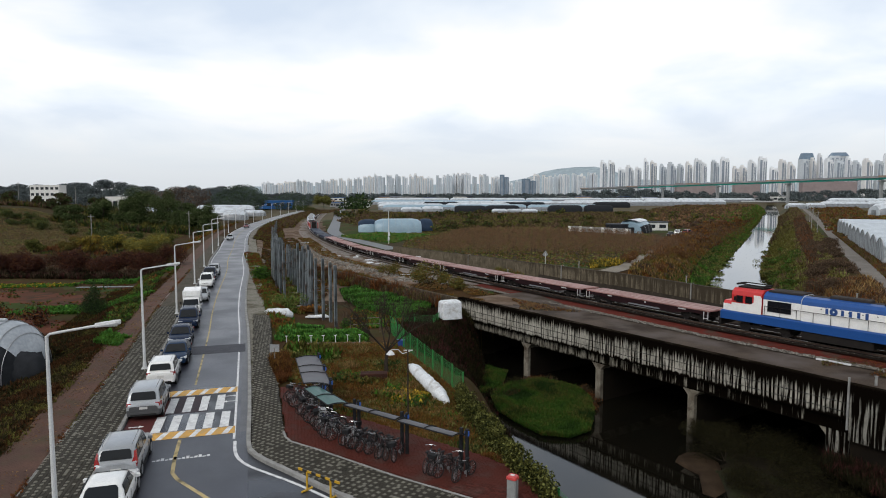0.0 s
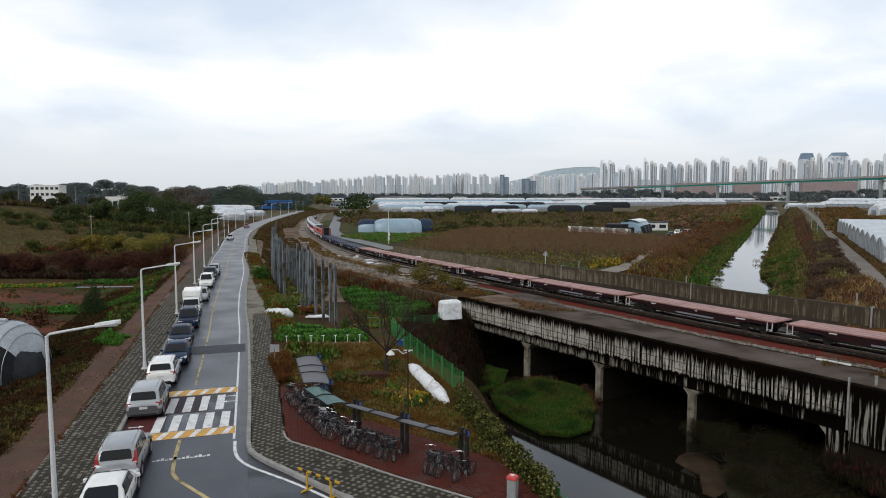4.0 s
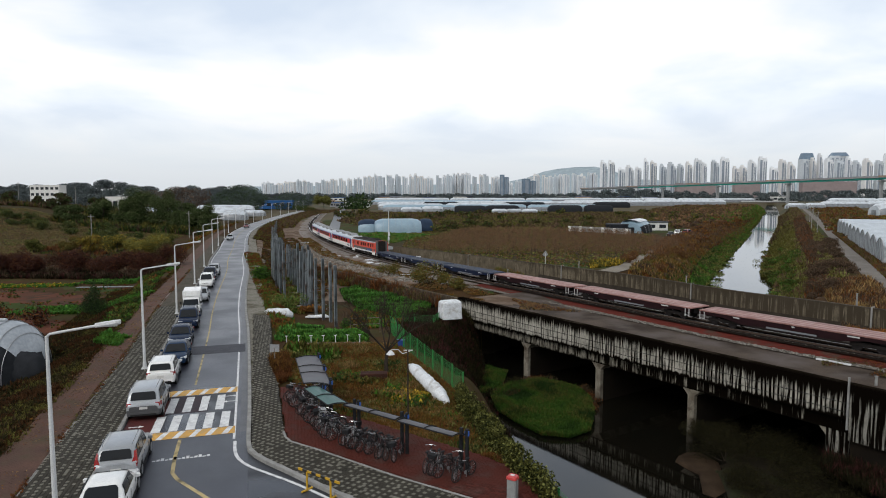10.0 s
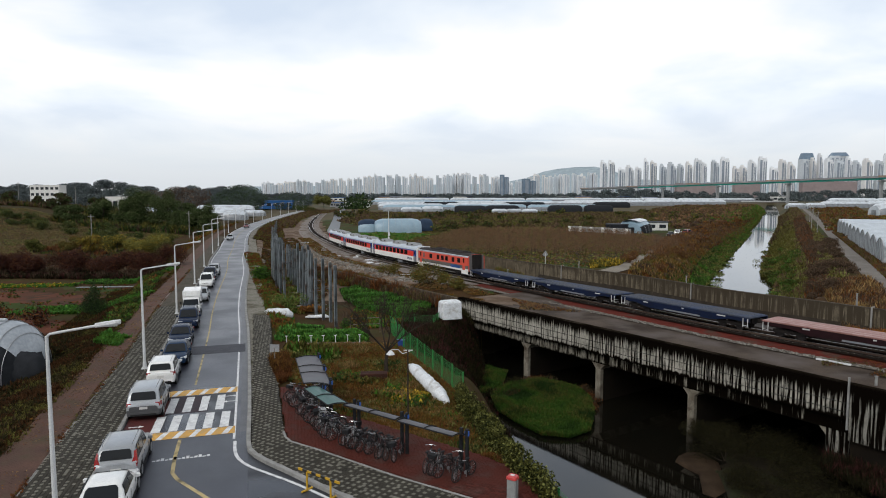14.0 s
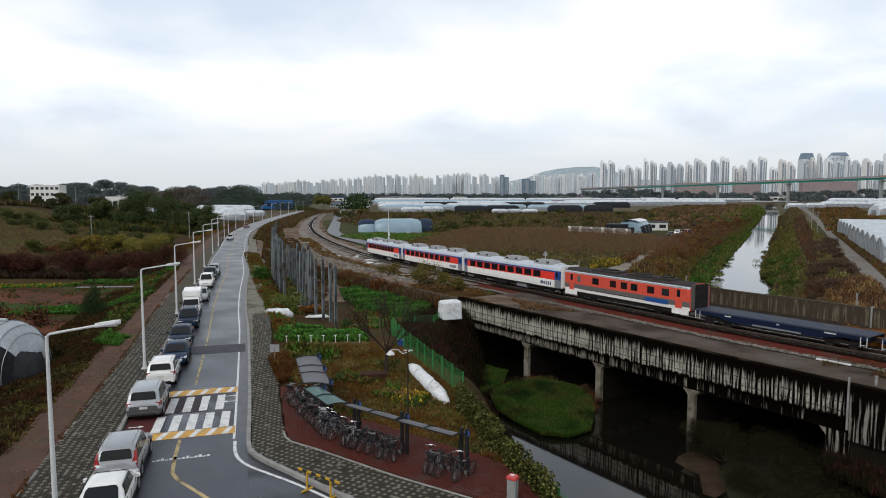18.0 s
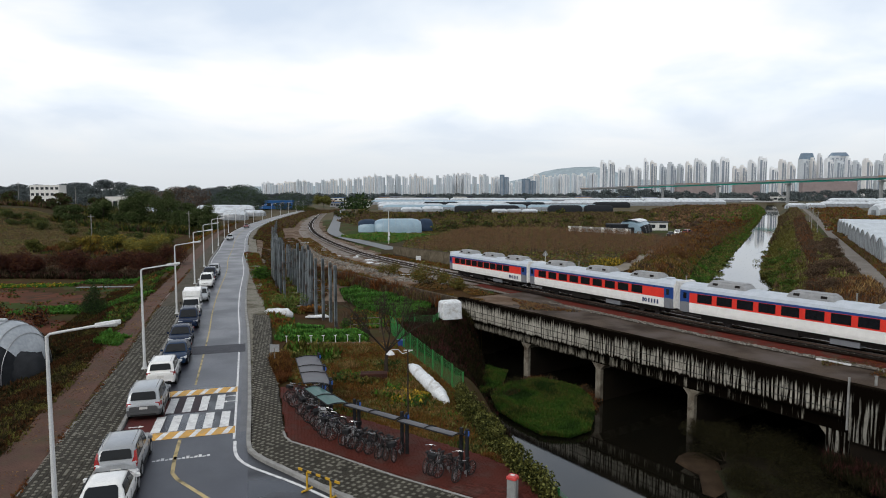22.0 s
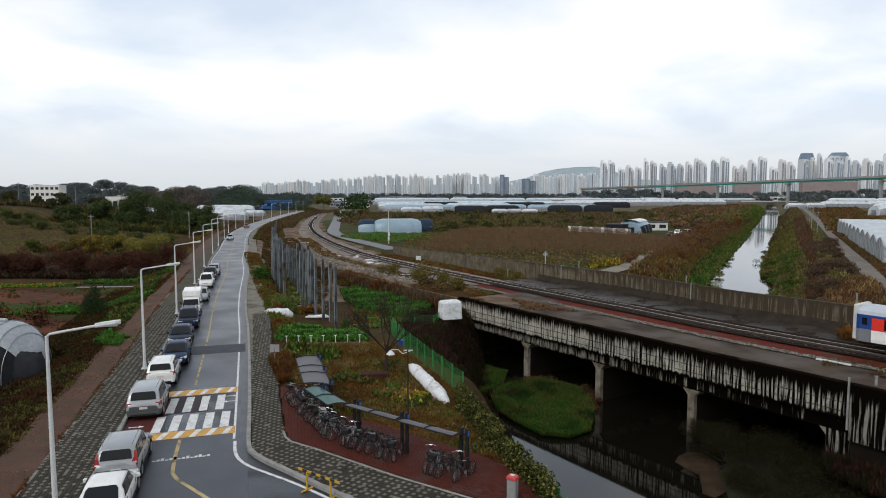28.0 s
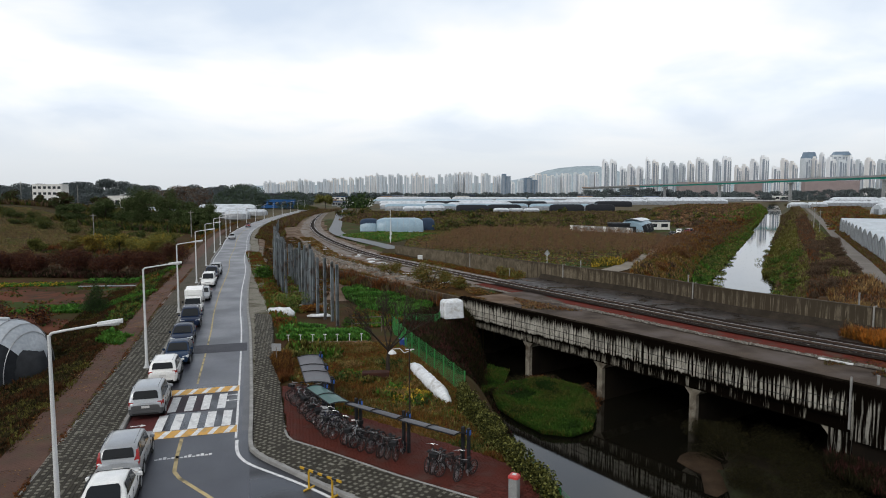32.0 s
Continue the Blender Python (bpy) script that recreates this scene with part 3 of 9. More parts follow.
def streak(m, top, drop, clean, dirty, low=-9.0, pitch=0.33, black=(0.0035, 0.0025, 0.0018)):
    """Weathering on a bridge side: a black upper band with tongues, then pale runs between dark ones.

    top and drop: height and reach of the black band; clean and dirty: share of dark runs at the two ends; low: black again under it."""
    n, l = m.node_tree.nodes, m.node_tree.links
    p = n["Principled BSDF"]

    def calc(op, a, b=0.0):
        k = n.new("ShaderNodeMath")
        k.operation = op
        for i, v in enumerate((a, b)):
            if isinstance(v, (int, float)):
                k.inputs[i].default_value = v
            else:
                l.new(v, k.inputs[i])
        return k.outputs[0]

    def ramp(v, a, b, c=0.0, d=1.0):
        k = n.new("ShaderNodeMapRange")
        k.inputs[1].default_value, k.inputs[2].default_value, k.inputs[3].default_value, k.inputs[4].default_value = a, b, c, d
        l.new(v, k.inputs[0])
        return k.outputs[0]

    def runs(scale, squash, detail=2.0):
        mp = n.new("ShaderNodeMapping")
        mp.inputs["Scale"].default_value = (1, 1, squash)
        l.new(geo.outputs["Position"], mp.inputs[0])
        t = n.new("ShaderNodeTexNoise")
        t.inputs["Scale"].default_value, t.inputs["Detail"].default_value, t.inputs["Roughness"].default_value = scale, detail, 0.6
        l.new(mp.outputs[0], t.inputs["Vector"])
        return t.outputs[0]

    geo = n.new("ShaderNodeNewGeometry")
    sep = n.new("ShaderNodeSeparateXYZ")
    l.new(geo.outputs["Position"], sep.inputs[0])
    z = sep.outputs[2]
    along_ = calc("SUBTRACT", calc("MULTIPLY", sep.outputs[0], 0.566), calc("MULTIPLY", sep.outputs[1], 0.824))
    wob = calc("MULTIPLY", runs(1.1, 0.02), 9.0)
    comb = calc("SINE", calc("ADD", calc("MULTIPLY", along_, 6.283 / pitch), wob))
    comb = calc("ADD", calc("MULTIPLY", comb, 0.34), calc("MULTIPLY", calc("SUBTRACT", runs(6.5, 0.045, 6.0), 0.5), 5.0))
    share = ramp(sep.outputs[0], 2.0, 30.0, clean, dirty)
    dark = ramp(calc("SUBTRACT", comb, share), -0.25, 0.25)          # 1 on pale runs
    tongue = calc("ADD", calc("MULTIPLY", calc("SUBTRACT", runs(9.0, 0.02, 3.0), 0.5), 2.4), calc("MULTIPLY", calc("SUBTRACT", runs(0.7, 0.1), 0.5), 1.2))
    reach = ramp(sep.outputs[0], 2.0, 30.0, drop * 0.55, drop)
    below = ramp(calc("SUBTRACT", calc("ADD", calc("SUBTRACT", top, z), tongue), reach), -0.2, 0.3)
    pale = calc("MULTIPLY", dark, below)
    pale = calc("MULTIPLY", pale, ramp(calc("ADD", z, calc("MULTIPLY", calc("SUBTRACT", runs(2.4, 0.3), 0.5), 0.7)), low - 0.08, low + 0.06))
    pale = calc("MULTIPLY", pale, ramp(runs(2.6, 0.6, 5.0), 0.30, 0.5, 0.35, 1.0))
    x = n.new("ShaderNodeMix")
    x.data_type = "RGBA"
    old = p.inputs["Base Color"].links[0].from_socket
    l.new(pale, x.inputs[0])
    x.inputs[6].default_value = (*black, 1)
    p.inputs["Specular IOR Level"].default_value = 0.0
    l.new(old, x.inputs[7])
    l.new(x.outputs[2], p.inputs["Base Color"])
    return m


streak(CONC_STREAK, 0.22, 1.0, -0.55, 0.2, -1.95)
WALLCONC = shade("brown_stained_concrete", (0.15, 0.122, 0.088), (0.055, 0.043, 0.030), 1.0, 0.9, 0, 0.3, 9, stains=(0.022, 0.016, 0.011), stain_scale=0.9, stretch=(1.6, 1.6, 0.16))
# Pier walls, abutments and soffit carry the shade under the bridge in their colour.
PIER_SHADED = shade("shaded_black_concrete", (0.016, 0.012, 0.008), (0.010, 0.008, 0.006), 0.8, 0.9, 0, 0.2, 10)
PIERC = shade("pale_pier_concrete", (0.36, 0.33, 0.27), (0.15, 0.13, 0.10), 0.8, 0.85, 0, 0.3, 10, stains=(0.07, 0.055, 0.04), stain_scale=0.7)
SOFFIT = shade("shaded_soffit_concrete", (0.012, 0.010, 0.008), (0.008, 0.007, 0.006), 0.8, 0.9, 0, 0.2, 10)
EDGEC = shade("blotched_beam_concrete", (0.34, 0.32, 0.27), (0.16, 0.145, 0.115), 1.6, 0.9, 0, 0.3, 10, stains=(0.035, 0.03, 0.025), stain_scale=1.2, stretch=(2.2, 2.2, 0.5))
streak(EDGEC, -2.16, 0.3, -0.9, 1.1, -3.02, 1.3)
END_STREAK = shade("streaked_wing_concrete", (0.30, 0.285, 0.25), (0.20, 0.19, 0.165), 0.7, 0.85, 0, 0.3, 12)
streak(END_STREAK, 0.22, 1.0, 0.15, 0.2, -6.4, 0.5)
TRIM_D = shade("black_cable", (0.02, 0.02, 0.02), (0.03, 0.03, 0.03), 4, 0.7)
BLACKENED = shade("blackened_concrete", (0.012, 0.009, 0.006), (0.005, 0.004, 0.003), 0.9, 0.9, 0, 0.2, 12, spec=0.0, stains=(0.03, 0.024, 0.018), stain_scale=0.5)
EDGE_A, EDGE_B = np.array([2.0, 78.6]), np.array([31.8, 35.2])
e_dir = (EDGE_B - EDGE_A) / np.linalg.norm(EDGE_B - EDGE_A)
e_in = np.array([-e_dir[1], e_dir[0]])          # towards the track
e_len = float(np.linalg.norm(EDGE_B - EDGE_A))
WALL = [(50.0, 40.5), (36.6, 62.3), (31.4, 69.1), (27.8, 76.2), (23.4, 84.4), (16.9, 93.3), (9.0, 109.0), (-1.5, 128.0), (-11.5, 146.5)]
bridge = thing("railway_bridge", "streaked concrete railway bridge on slim piers over a stream", "bridge", kind="structure")


def edge(s, w=0.0):
    return EDGE_A + e_dir * s + e_in * w


def slab(s0, s1, w0, w1, z0, z1, mat, name, step=None):
    c = [edge(s0, w0), edge(s1, w0), edge(s1, w1), edge(s0, w1)]
    sh = Shape()
    sh.add([(*p, z) for z in (z0, z1) for p in c], [(3, 2, 1, 0), (4, 5, 6, 7), (0, 1, 5, 4), (1, 2, 6, 5), (2, 3, 7, 6), (3, 0, 4, 7)], mat)
    return part(name, sh, bridge)


slab(0.0, e_len, 0.0, 22.0, -0.9, 0.0, DECK, "deck")
soil = Shape()
rim_ = [edge(s_, w_) for s_, w_ in ((0.0, 0.46), (4.6, 0.5), (6.0, 1.0), (5.2, 1.7), (7.4, 2.3), (6.4, 3.0), (9.4, 3.6), (8.2, 4.4), (10.6, 5.0), (9.2, 5.8), (0.0, 6.0))]
soil.add([(*p, 0.022) for p in rim_], [tuple(range(len(rim_)))], RUBBLE)
part("soil_cover", soil, bridge)
slab(0.0, e_len, 0.0, 0.45, 0.004, 0.26, BLACKENED, "kerb_beam")
slab(-48.0, -0.02, 0.0, 0.4, -1.6, 0.05, WALLCONC, "retaining_wall")
slab(0.0, 44.3, -0.25, -0.002, -2.15, 0.22, CONC_STREAK, "fascia")
slab(44.32, e_len, -0.27, -0.002, -3.5, 0.22, END_STREAK, "wing_wall")
slab(44.32, e_len + 14, 0.1, 21.9, -8.2, -3.2, PIER_SHADED, "abutment")
for h in (-1.05, -1.65):
    slab(0.0, 44.3, -0.29, -0.252, h, h + 0.035, TRIM_D, "cable")
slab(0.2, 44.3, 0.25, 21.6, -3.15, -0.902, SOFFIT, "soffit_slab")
slab(0.2, 44.3, 0.1, 0.248, -3.15, -2.16, EDGEC, "edge_beam")
slab(44.18, 44.29, -0.36, -0.255, -2.8, 0.75, KERB, "drain_pipe")
for s in (12.0, 22.2, 32.2, 43.5):
    t = 0.30 if s < 40 else 0.75
    slab(s - t, s + t, 0.15, 0.55, -8.0, -3.152, PIERC if s < 40 else END_STREAK, "pier_nose")
    # Same pier concrete as the nose, coloured near-black for shade.
    slab(s - t, s + t, 0.552, 21.0, -8.0, -3.152, PIER_SHADED, "pier_wall")
    for sg in (-1, 1):
        a, b = s + sg * t, s + sg * (t + 0.5)
        lo, hi = edge(a, 0.15), edge(b, 0.15)
        lo2, hi2 = edge(a, 21.0), edge(b, 21.0)
        hs_ = Shape().add([(*lo, -3.7), (*lo, -3.152), (*hi, -3.152), (*lo2, -3.7), (*lo2, -3.152), (*hi2, -3.152)], [(0, 1, 2), (3, 5, 4), (0, 2, 5, 3), (0, 3, 4, 1)], PIERC)
        part("haunch", hs_, bridge)
slab(-1.5, 1.0, 0.3, 22.0, -8.2, -0.9, PIER_SHADED, "abutment")

PARAPET = shade("streaked_parapet_concrete", (0.19, 0.16, 0.115), (0.10, 0.082, 0.058), 0.8, 0.9, 0, 0.3, 9)
streak(PARAPET, 2.45, 0.3, -1.0, 0.25, -0.6, 0.9, (0.05, 0.04, 0.028))
wall_line = curve(WALL, 1.0)
wo, wnm, wq = along(wall_line, 1.0)
wb = np.interp(wo[:, 1], [70, 150], [0.2, -0.9])
wt = np.interp(wo[:, 1], [95, 100, 150], [2.4, 2.2, 1.0])
ww = Shape()
k = len(wo)
ws_v = [(*(p + nn * off), h) for off, hh in ((-0.15, wb - 2.5), (-0.15, wt), (0.15, wt), (0.15, wb - 2.5)) for p, nn, h in zip(wo, wnm, hh)]
ww.add(ws_v, [(r * k + i, r * k + i + 1, (r + 1) * k + i + 1, (r + 1) * k + i) for r in range(3) for i in range(k - 1)] + [(0, k, 2 * k, 3 * k), (k - 1, 4 * k - 1, 3 * k - 1, 2 * k - 1)], PARAPET)
tagged(part("parapet_wall", ww), "weathered concrete parapet wall beside the railway", "wall", kind="structure")

COPING = shade("stained_coping", (0.11, 0.092, 0.07), (0.045, 0.036, 0.027), 1.2, 0.9, 0, 0.2, 12)
cp = Shape()
ribbon(cp, wo, wnm, -0.17, 0.17, wt + 0.06, COPING, 0.055)
tagged(part("wall_coping", cp), "stained coping along the parapet wall", "coping", kind="structure")
LEDGE = shade("dark_wall_foot", (0.045, 0.036, 0.027), (0.025, 0.02, 0.015), 1.0, 0.8, 0, 0.3, 9)
ft = Shape()
f_sel = wo[:, 1] < 98
sloped(ft, wo[f_sel], wnm[f_sel], 0.155, 0.75, np.full(int(f_sel.sum()), 0.75), np.full(int(f_sel.sum()), 0.06), LEDGE)
sloped(ft, wo[f_sel], wnm[f_sel], -0.155, -0.75, np.full(int(f_sel.sum()), 0.75), np.full(int(f_sel.sum()), 0.06), LEDGE)
tagged(part("wall_foot", ft), "dark sloped foot of the parapet wall", "wall foot", kind="structure")
pil = thing("wall_pilaster", "pale slim posts set in the parapet wall", "wall post", kind="structure")
for y_at in (116.5, 92.5, 74.3, 58.6):
    i = int(np.argmin(np.abs(wo[:, 1] - y_at)))
    p, nn = wo[i], wnm[i]
    h = float(wt[i]) + 0.15
    for sg in (-1, 1):
        k = part("post", Shape().box((0, 0, h / 2 - 0.2), (0.08, 0.15, h + 0.5), CONCRETE, 0, 0.02), pil)
        k.matrix_world = pose(p[0] + nn[0] * sg * 0.2, p[1] + nn[1] * sg * 0.2, 0, 0, 0, math.degrees(math.atan2(nn[1], nn[0])))

# ---- the train ----
DARK = shade("sooty_underframe", (0.018, 0.017, 0.017), (0.028, 0.024, 0.022), 2, 0.8, 0.2, 0.2, 20)
WHEEL = shade("wheel_steel", (0.05, 0.045, 0.042), (0.035, 0.03, 0.03), 3, 0.6, 0.5, 0.1, 30)
T_WHITE = gloss("train_white_paint", (0.90, 0.89, 0.86), 0.35)
T_RED = gloss("train_red_paint", (0.80, 0.045, 0.03), 0.32)
T_BLUE = gloss("train_blue_paint", (0.016, 0.06, 0.24), 0.35)
T_ROOF = shade("silver_train_roof", (0.52, 0.56, 0.61), (0.43, 0.47, 0.52), 1.2, 0.5, 0.0, 0.1, 20)
T_GREY = gloss("train_grey_door", (0.20, 0.21, 0.23), 0.45)
T_UNIT = shade("roof_unit_grey", (0.33, 0.335, 0.34), (0.25, 0.255, 0.26), 2, 0.6, 0.1, 0.1, 25)
T_GLASS = gloss("dark_train_glass", (0.012, 0.013, 0.016), 0.08)
T_GAP = shade("gangway_cover", (0.66, 0.66, 0.64), (0.5, 0.5, 0.5), 3, 0.8, 0, 0.2, 20)
G_RED = gloss("generator_red_paint", (0.68, 0.085, 0.05), 0.4)
G_GREY = gloss("generator_grey_band", (0.13, 0.12, 0.115), 0.45)
G_ROOF = shade("sooty_roof", (0.05, 0.045, 0.042), (0.035, 0.03, 0.03), 1.5, 0.8, 0, 0.3, 18)
F_PINK = shade("faded_red_flatcar_deck", (0.36, 0.20, 0.18), (0.27, 0.135, 0.12), 0.8, 0.45, 0, 0.3, 16, vary=0.18, stains=(0.2, 0.1, 0.085), stain_scale=0.7)
F_PALE = shade("worn_pale_deck_board", (0.44, 0.31, 0.29), (0.34, 0.22, 0.20), 0.8, 0.45, 0, 0.2, 16, stains=(0.24, 0.13, 0.115), stain_scale=0.9)
F_SIDE = shade("dark_red_flatcar_side", (0.026, 0.010, 0.012), (0.018, 0.009, 0.010), 1.5, 0.7, 0, 0.2, 16)
F_BLUE = shade("dark_blue_flatcar", (0.009, 0.017, 0.048), (0.010, 0.015, 0.034), 1.2, 0.55, 0, 0.2, 16)
F_BLUE_TOP = shade("dusty_blue_flatcar_deck", (0.032, 0.043, 0.075), (0.055, 0.06, 0.07), 0.8, 0.55, 0, 0.2, 12, stains=(0.03, 0.045, 0.09), stain_scale=0.6)
L_BLUE = gloss("loco_blue_paint", (0.012, 0.075, 0.28), 0.35)
L_RED = gloss("loco_red_paint", (0.55, 0.03, 0.03), 0.35)
MARK = shade("stencil_white", (0.6, 0.6, 0.58), (0.5, 0.5, 0.5), 5, 0.7)
HEAD = gloss("clear_head_light", (0.7, 0.72, 0.74), 0.1)
LOGO_B = gloss("loco_blue_lettering", (0.02, 0.07, 0.24), 0.4)
LOGO = gloss("dark_blue_lettering", (0.03, 0.05, 0.13), 0.4)


def bogie(parent, x, wheel_r=0.43, base=2.1):
    b = part("bogie", Shape().box((x, 0.98, 0.55), (base + 0.9, 0.12, 0.3), DARK).box((x, -0.98, 0.55), (base + 0.9, 0.12, 0.3), DARK).box((x, 0, 0.6), (0.5, 2.0, 0.3), DARK), parent)
    for dx in (-base / 2, base / 2):
        part("wheelset", Shape().wheel((x + dx, 0.75, wheel_r), wheel_r, 0.13, WHEEL).wheel((x + dx, -0.75, wheel_r), wheel_r, 0.13, WHEEL).tube((x + dx, -0.75, wheel_r), (x + dx, 0.75, wheel_r), 0.08, WHEEL), b)


def lettering(parent, x, y, z, w, h, mat):
    """Plain bars in place of a brand's letters, on the side that faces -y or +y."""
    sg = -1 if y < 0 else 1
    t = h * 0.26
    for i in range(6):
        cx = x + (i - 2.5) * w / 6
        if i == 1:
            part("emblem", Shape().loft([[(cx + math.cos(a) * w * k, y + sg * 0.012, z + math.sin(a) * w * k) for a in (j * math.pi / 9 for j in range(18))] for k in (0.088, 0.02)], mat, caps=False), parent)
        else:
            part("letter_bar", Shape().box((cx + w * 0.02, y + sg * 0.006, z), (t * 1.9, 0.012, h), mat), parent)


def profile(w, z0, z1, crown):
    """Half-round coach section as a ring of (y, z), from the near bottom round over the roof."""
    h = w / 2
    pts = [(-h * 0.97, z0), (-h, z0 + 0.3)]
    pts += [(-h, z) for z in z1]
    pts += [(-h * 0.93, z1[-1] + crown * 0.45), (-h * 0.7, z1[-1] + crown * 0.8), (-h * 0.3, z1[-1] + crown), (h * 0.3, z1[-1] + crown), (h * 0.7, z1[-1] + crown * 0.8), (h * 0.93, z1[-1] + crown * 0.45)]
    pts += [(h, z) for z in reversed(z1)]
    pts += [(h, z0 + 0.3), (h * 0.97, z0)]
    return pts


def coach(length):
    c = thing("passenger_coach", "red, white and blue railway passenger coach with a silver roof", "coach", group="coaches of the train")
    hl = length / 2 - 0.35
    ring = profile(3.05, 0.95, (1.9, 2.85, 3.05), 0.62)
    strips = [T_WHITE, T_WHITE, T_RED, T_BLUE, T_ROOF, T_ROOF, T_ROOF, T_ROOF, T_ROOF, T_ROOF, T_ROOF, T_BLUE, T_RED, T_WHITE, T_WHITE, DARK]
    part("body", Shape().loft([[(x, y, z) for y, z in ring] for x in (-hl + 1.1, hl - 1.1)], T_WHITE, mats=strips, caps=False), c)
    for sg in (-1, 1):
        x0, x1 = sg * (hl - 1.1), sg * hl
        ends = [T_GREY, T_GREY, T_BLUE, T_BLUE, T_ROOF, T_ROOF, T_ROOF, T_ROOF, T_ROOF, T_ROOF, T_ROOF, T_BLUE, T_BLUE, T_GREY, T_GREY, DARK]
        rings = [[(x, y * f, z) for y, z in ring] for x, f in ((x0, 1.0), (x1 - sg * 0.25, 1.0), (x1, 0.93))]
        part("vestibule", Shape().loft(rings if sg > 0 else rings[::-1], T_WHITE, mats=ends), c, "blue and grey end vestibule")
        for side in (-1, 1):
            d = part("door", Shape().box((sg * (hl - 0.62), side * 1.53, 2.0), (0.74, 0.03, 2.1), T_GREY).box((sg * (hl - 0.62), side * 1.532, 2.5), (0.76, 0.03, 1.1), T_BLUE), c)
            part("door_window", Shape().box((sg * (hl - 0.62), side * 1.548, 2.55), (0.34, 0.03, 0.55), T_GLASS, bevel=0.0), d)
        part("gangway", Shape().box((sg * (hl + 0.17), 0, 2.35), (0.38, 2.3, 2.7), T_GAP, bevel=0.05), c, "pale gangway cover")
    n = 9
    for i in range(n):
        x = -hl + 2.3 + i * (2 * hl - 7.4) / (n - 1) + 0.4
        for side in (-1, 1):
            part("window", Shape().box((x, side * 1.527, 2.42), (1.5, 0.03, 0.80), T_GLASS), c)
    for f in (-0.62, 0.02, 0.62):
        u = Shape().box((f * hl, 0, 3.80), (4.0, 1.9, 0.50), T_UNIT, bevel=0.14, taper=0.84)
        u.box((f * hl, 0, 4.06), (3.2, 1.2, 0.12), T_UNIT, bevel=0.04)
        ac = part("air_conditioner", u, c)
        for dx in (-1.1, 1.1):
            part("fan_grille", Shape().box((f * hl + dx, -0.86, 3.84), (0.5, 0.06, 0.24), DARK), ac)
    part("vent", Shape().box((hl - 1.6, 0, 3.72), (0.7, 0.7, 0.2), T_ROOF, bevel=0.06), c)
    part("underframe", Shape().box((0, 0, 0.85), (2 * hl - 0.4, 2.6, 0.25), DARK).box((0, 0, 0.66), (2 * hl - 8.6, 2.2, 0.36), DARK).box((-2, 0, 0.52), (3.2, 2.5, 0.5), DARK).box((3.2, 0, 0.52), (2.2, 2.5, 0.5), T_GREY), c)
    lettering(c, hl - 2.9, -1.53, 1.42, 2.3, 0.42, LOGO)
    lettering(c, -hl + 2.9, 1.53, 1.42, 2.3, 0.42, LOGO)
    for sg in (-1, 1):
        bogie(c, sg * (hl - 3.6))
    return c


def generator_car(length):
    c = thing("generator_car", "red and grey railway generator car with a sooty roof", "railcar", group="")
    hl = length / 2 - 0.35
    ring = profile(3.0, 1.0, (1.34, 1.85, 3.1), 0.5)
    strips = [T_WHITE, T_WHITE, G_GREY, G_RED, T_ROOF, G_ROOF, G_ROOF, G_ROOF, G_ROOF, G_ROOF, T_ROOF, G_RED, G_GREY, T_WHITE, T_WHITE, DARK]
    part("body", Shape().loft([[(x, y * f, z) for y, z in ring] for x, f in ((-hl, 0.95), (-hl + 0.2, 1), (hl - 0.2, 1), (hl, 0.95))], G_RED, mats=strips), c)
    part("end_panel", Shape().box((hl + 0.03, 0, 2.3), (0.06, 2.5, 2.4), G_GREY), c)
    part("end_door", Shape().box((hl + 0.09, 0, 2.15), (0.08, 0.95, 2.1), DARK), c)
    for sg in (-1, 1):
        part("gangway", Shape().box((sg * (hl + 0.2), 0, 2.3), (0.36, 1.5, 2.5), DARK, bevel=0.05), c)
    for x, w, m in ((-0.72, 0.55, G_GREY), (-0.42, 1.0, T_GLASS), (-0.12, 0.9, F_SIDE), (0.06, 0.9, F_SIDE), (0.22, 0.9, T_GLASS), (0.47, 0.9, F_SIDE), (0.68, 0.9, T_GLASS)):
        for side in (-1, 1):
            part("window", Shape().box((x * hl * -1 if side > 0 else x * hl, side * 1.507, 2.5), (w, 0.03, 0.72), m), c)
    for side in (-1, 1):
        part("gutter_rail", Shape().box((0, side * 1.47, 3.18), (2 * hl - 0.6, 0.06, 0.07), T_UNIT), c)
        part("lower_stripe", Shape().box((0, side * 1.507, 1.36), (2 * hl - 5.0, 0.02, 0.06), DARK), c)
    for x in (-0.86, 0.86):
        for side in (-1, 1):
            d = part("door", Shape().box((x * hl, side * 1.51, 2.1), (0.8, 0.03, 1.9), G_RED), c)
            part("door_window", Shape().box((x * hl, side * 1.53, 2.6), (0.4, 0.02, 0.7), T_GLASS), d)
    for x, l in ((-0.35, 4.2), (0.2, 3.2), (0.55, 2.6)):
        part("roof_unit", Shape().box((x * hl, 0, 3.66), (l, 1.5, 0.22), G_ROOF, bevel=0.08).box((x * hl, 0.1, 3.8), (l * 0.5, 0.9, 0.14), DARK, bevel=0.04), c)
    for sg in (-1, 1):
        part("skirt", Shape().box((sg * (hl - 1.1), -1.45, 0.8), (2.0, 0.06, 0.5), T_WHITE).box((sg * (hl - 1.1), 1.45, 0.8), (2.0, 0.06, 0.5), T_WHITE), c)
        bogie(c, sg * (hl - 3.2))
    part("emblem", Shape().box((0.55 * hl, -1.515, 1.5), (3.0, 0.014, 0.42), L_BLUE), c, "blue painted emblem panel")
    part("underframe", Shape().box((0, 0, 0.8), (2 * hl - 4, 2.5, 0.5), DARK), c)
    return c


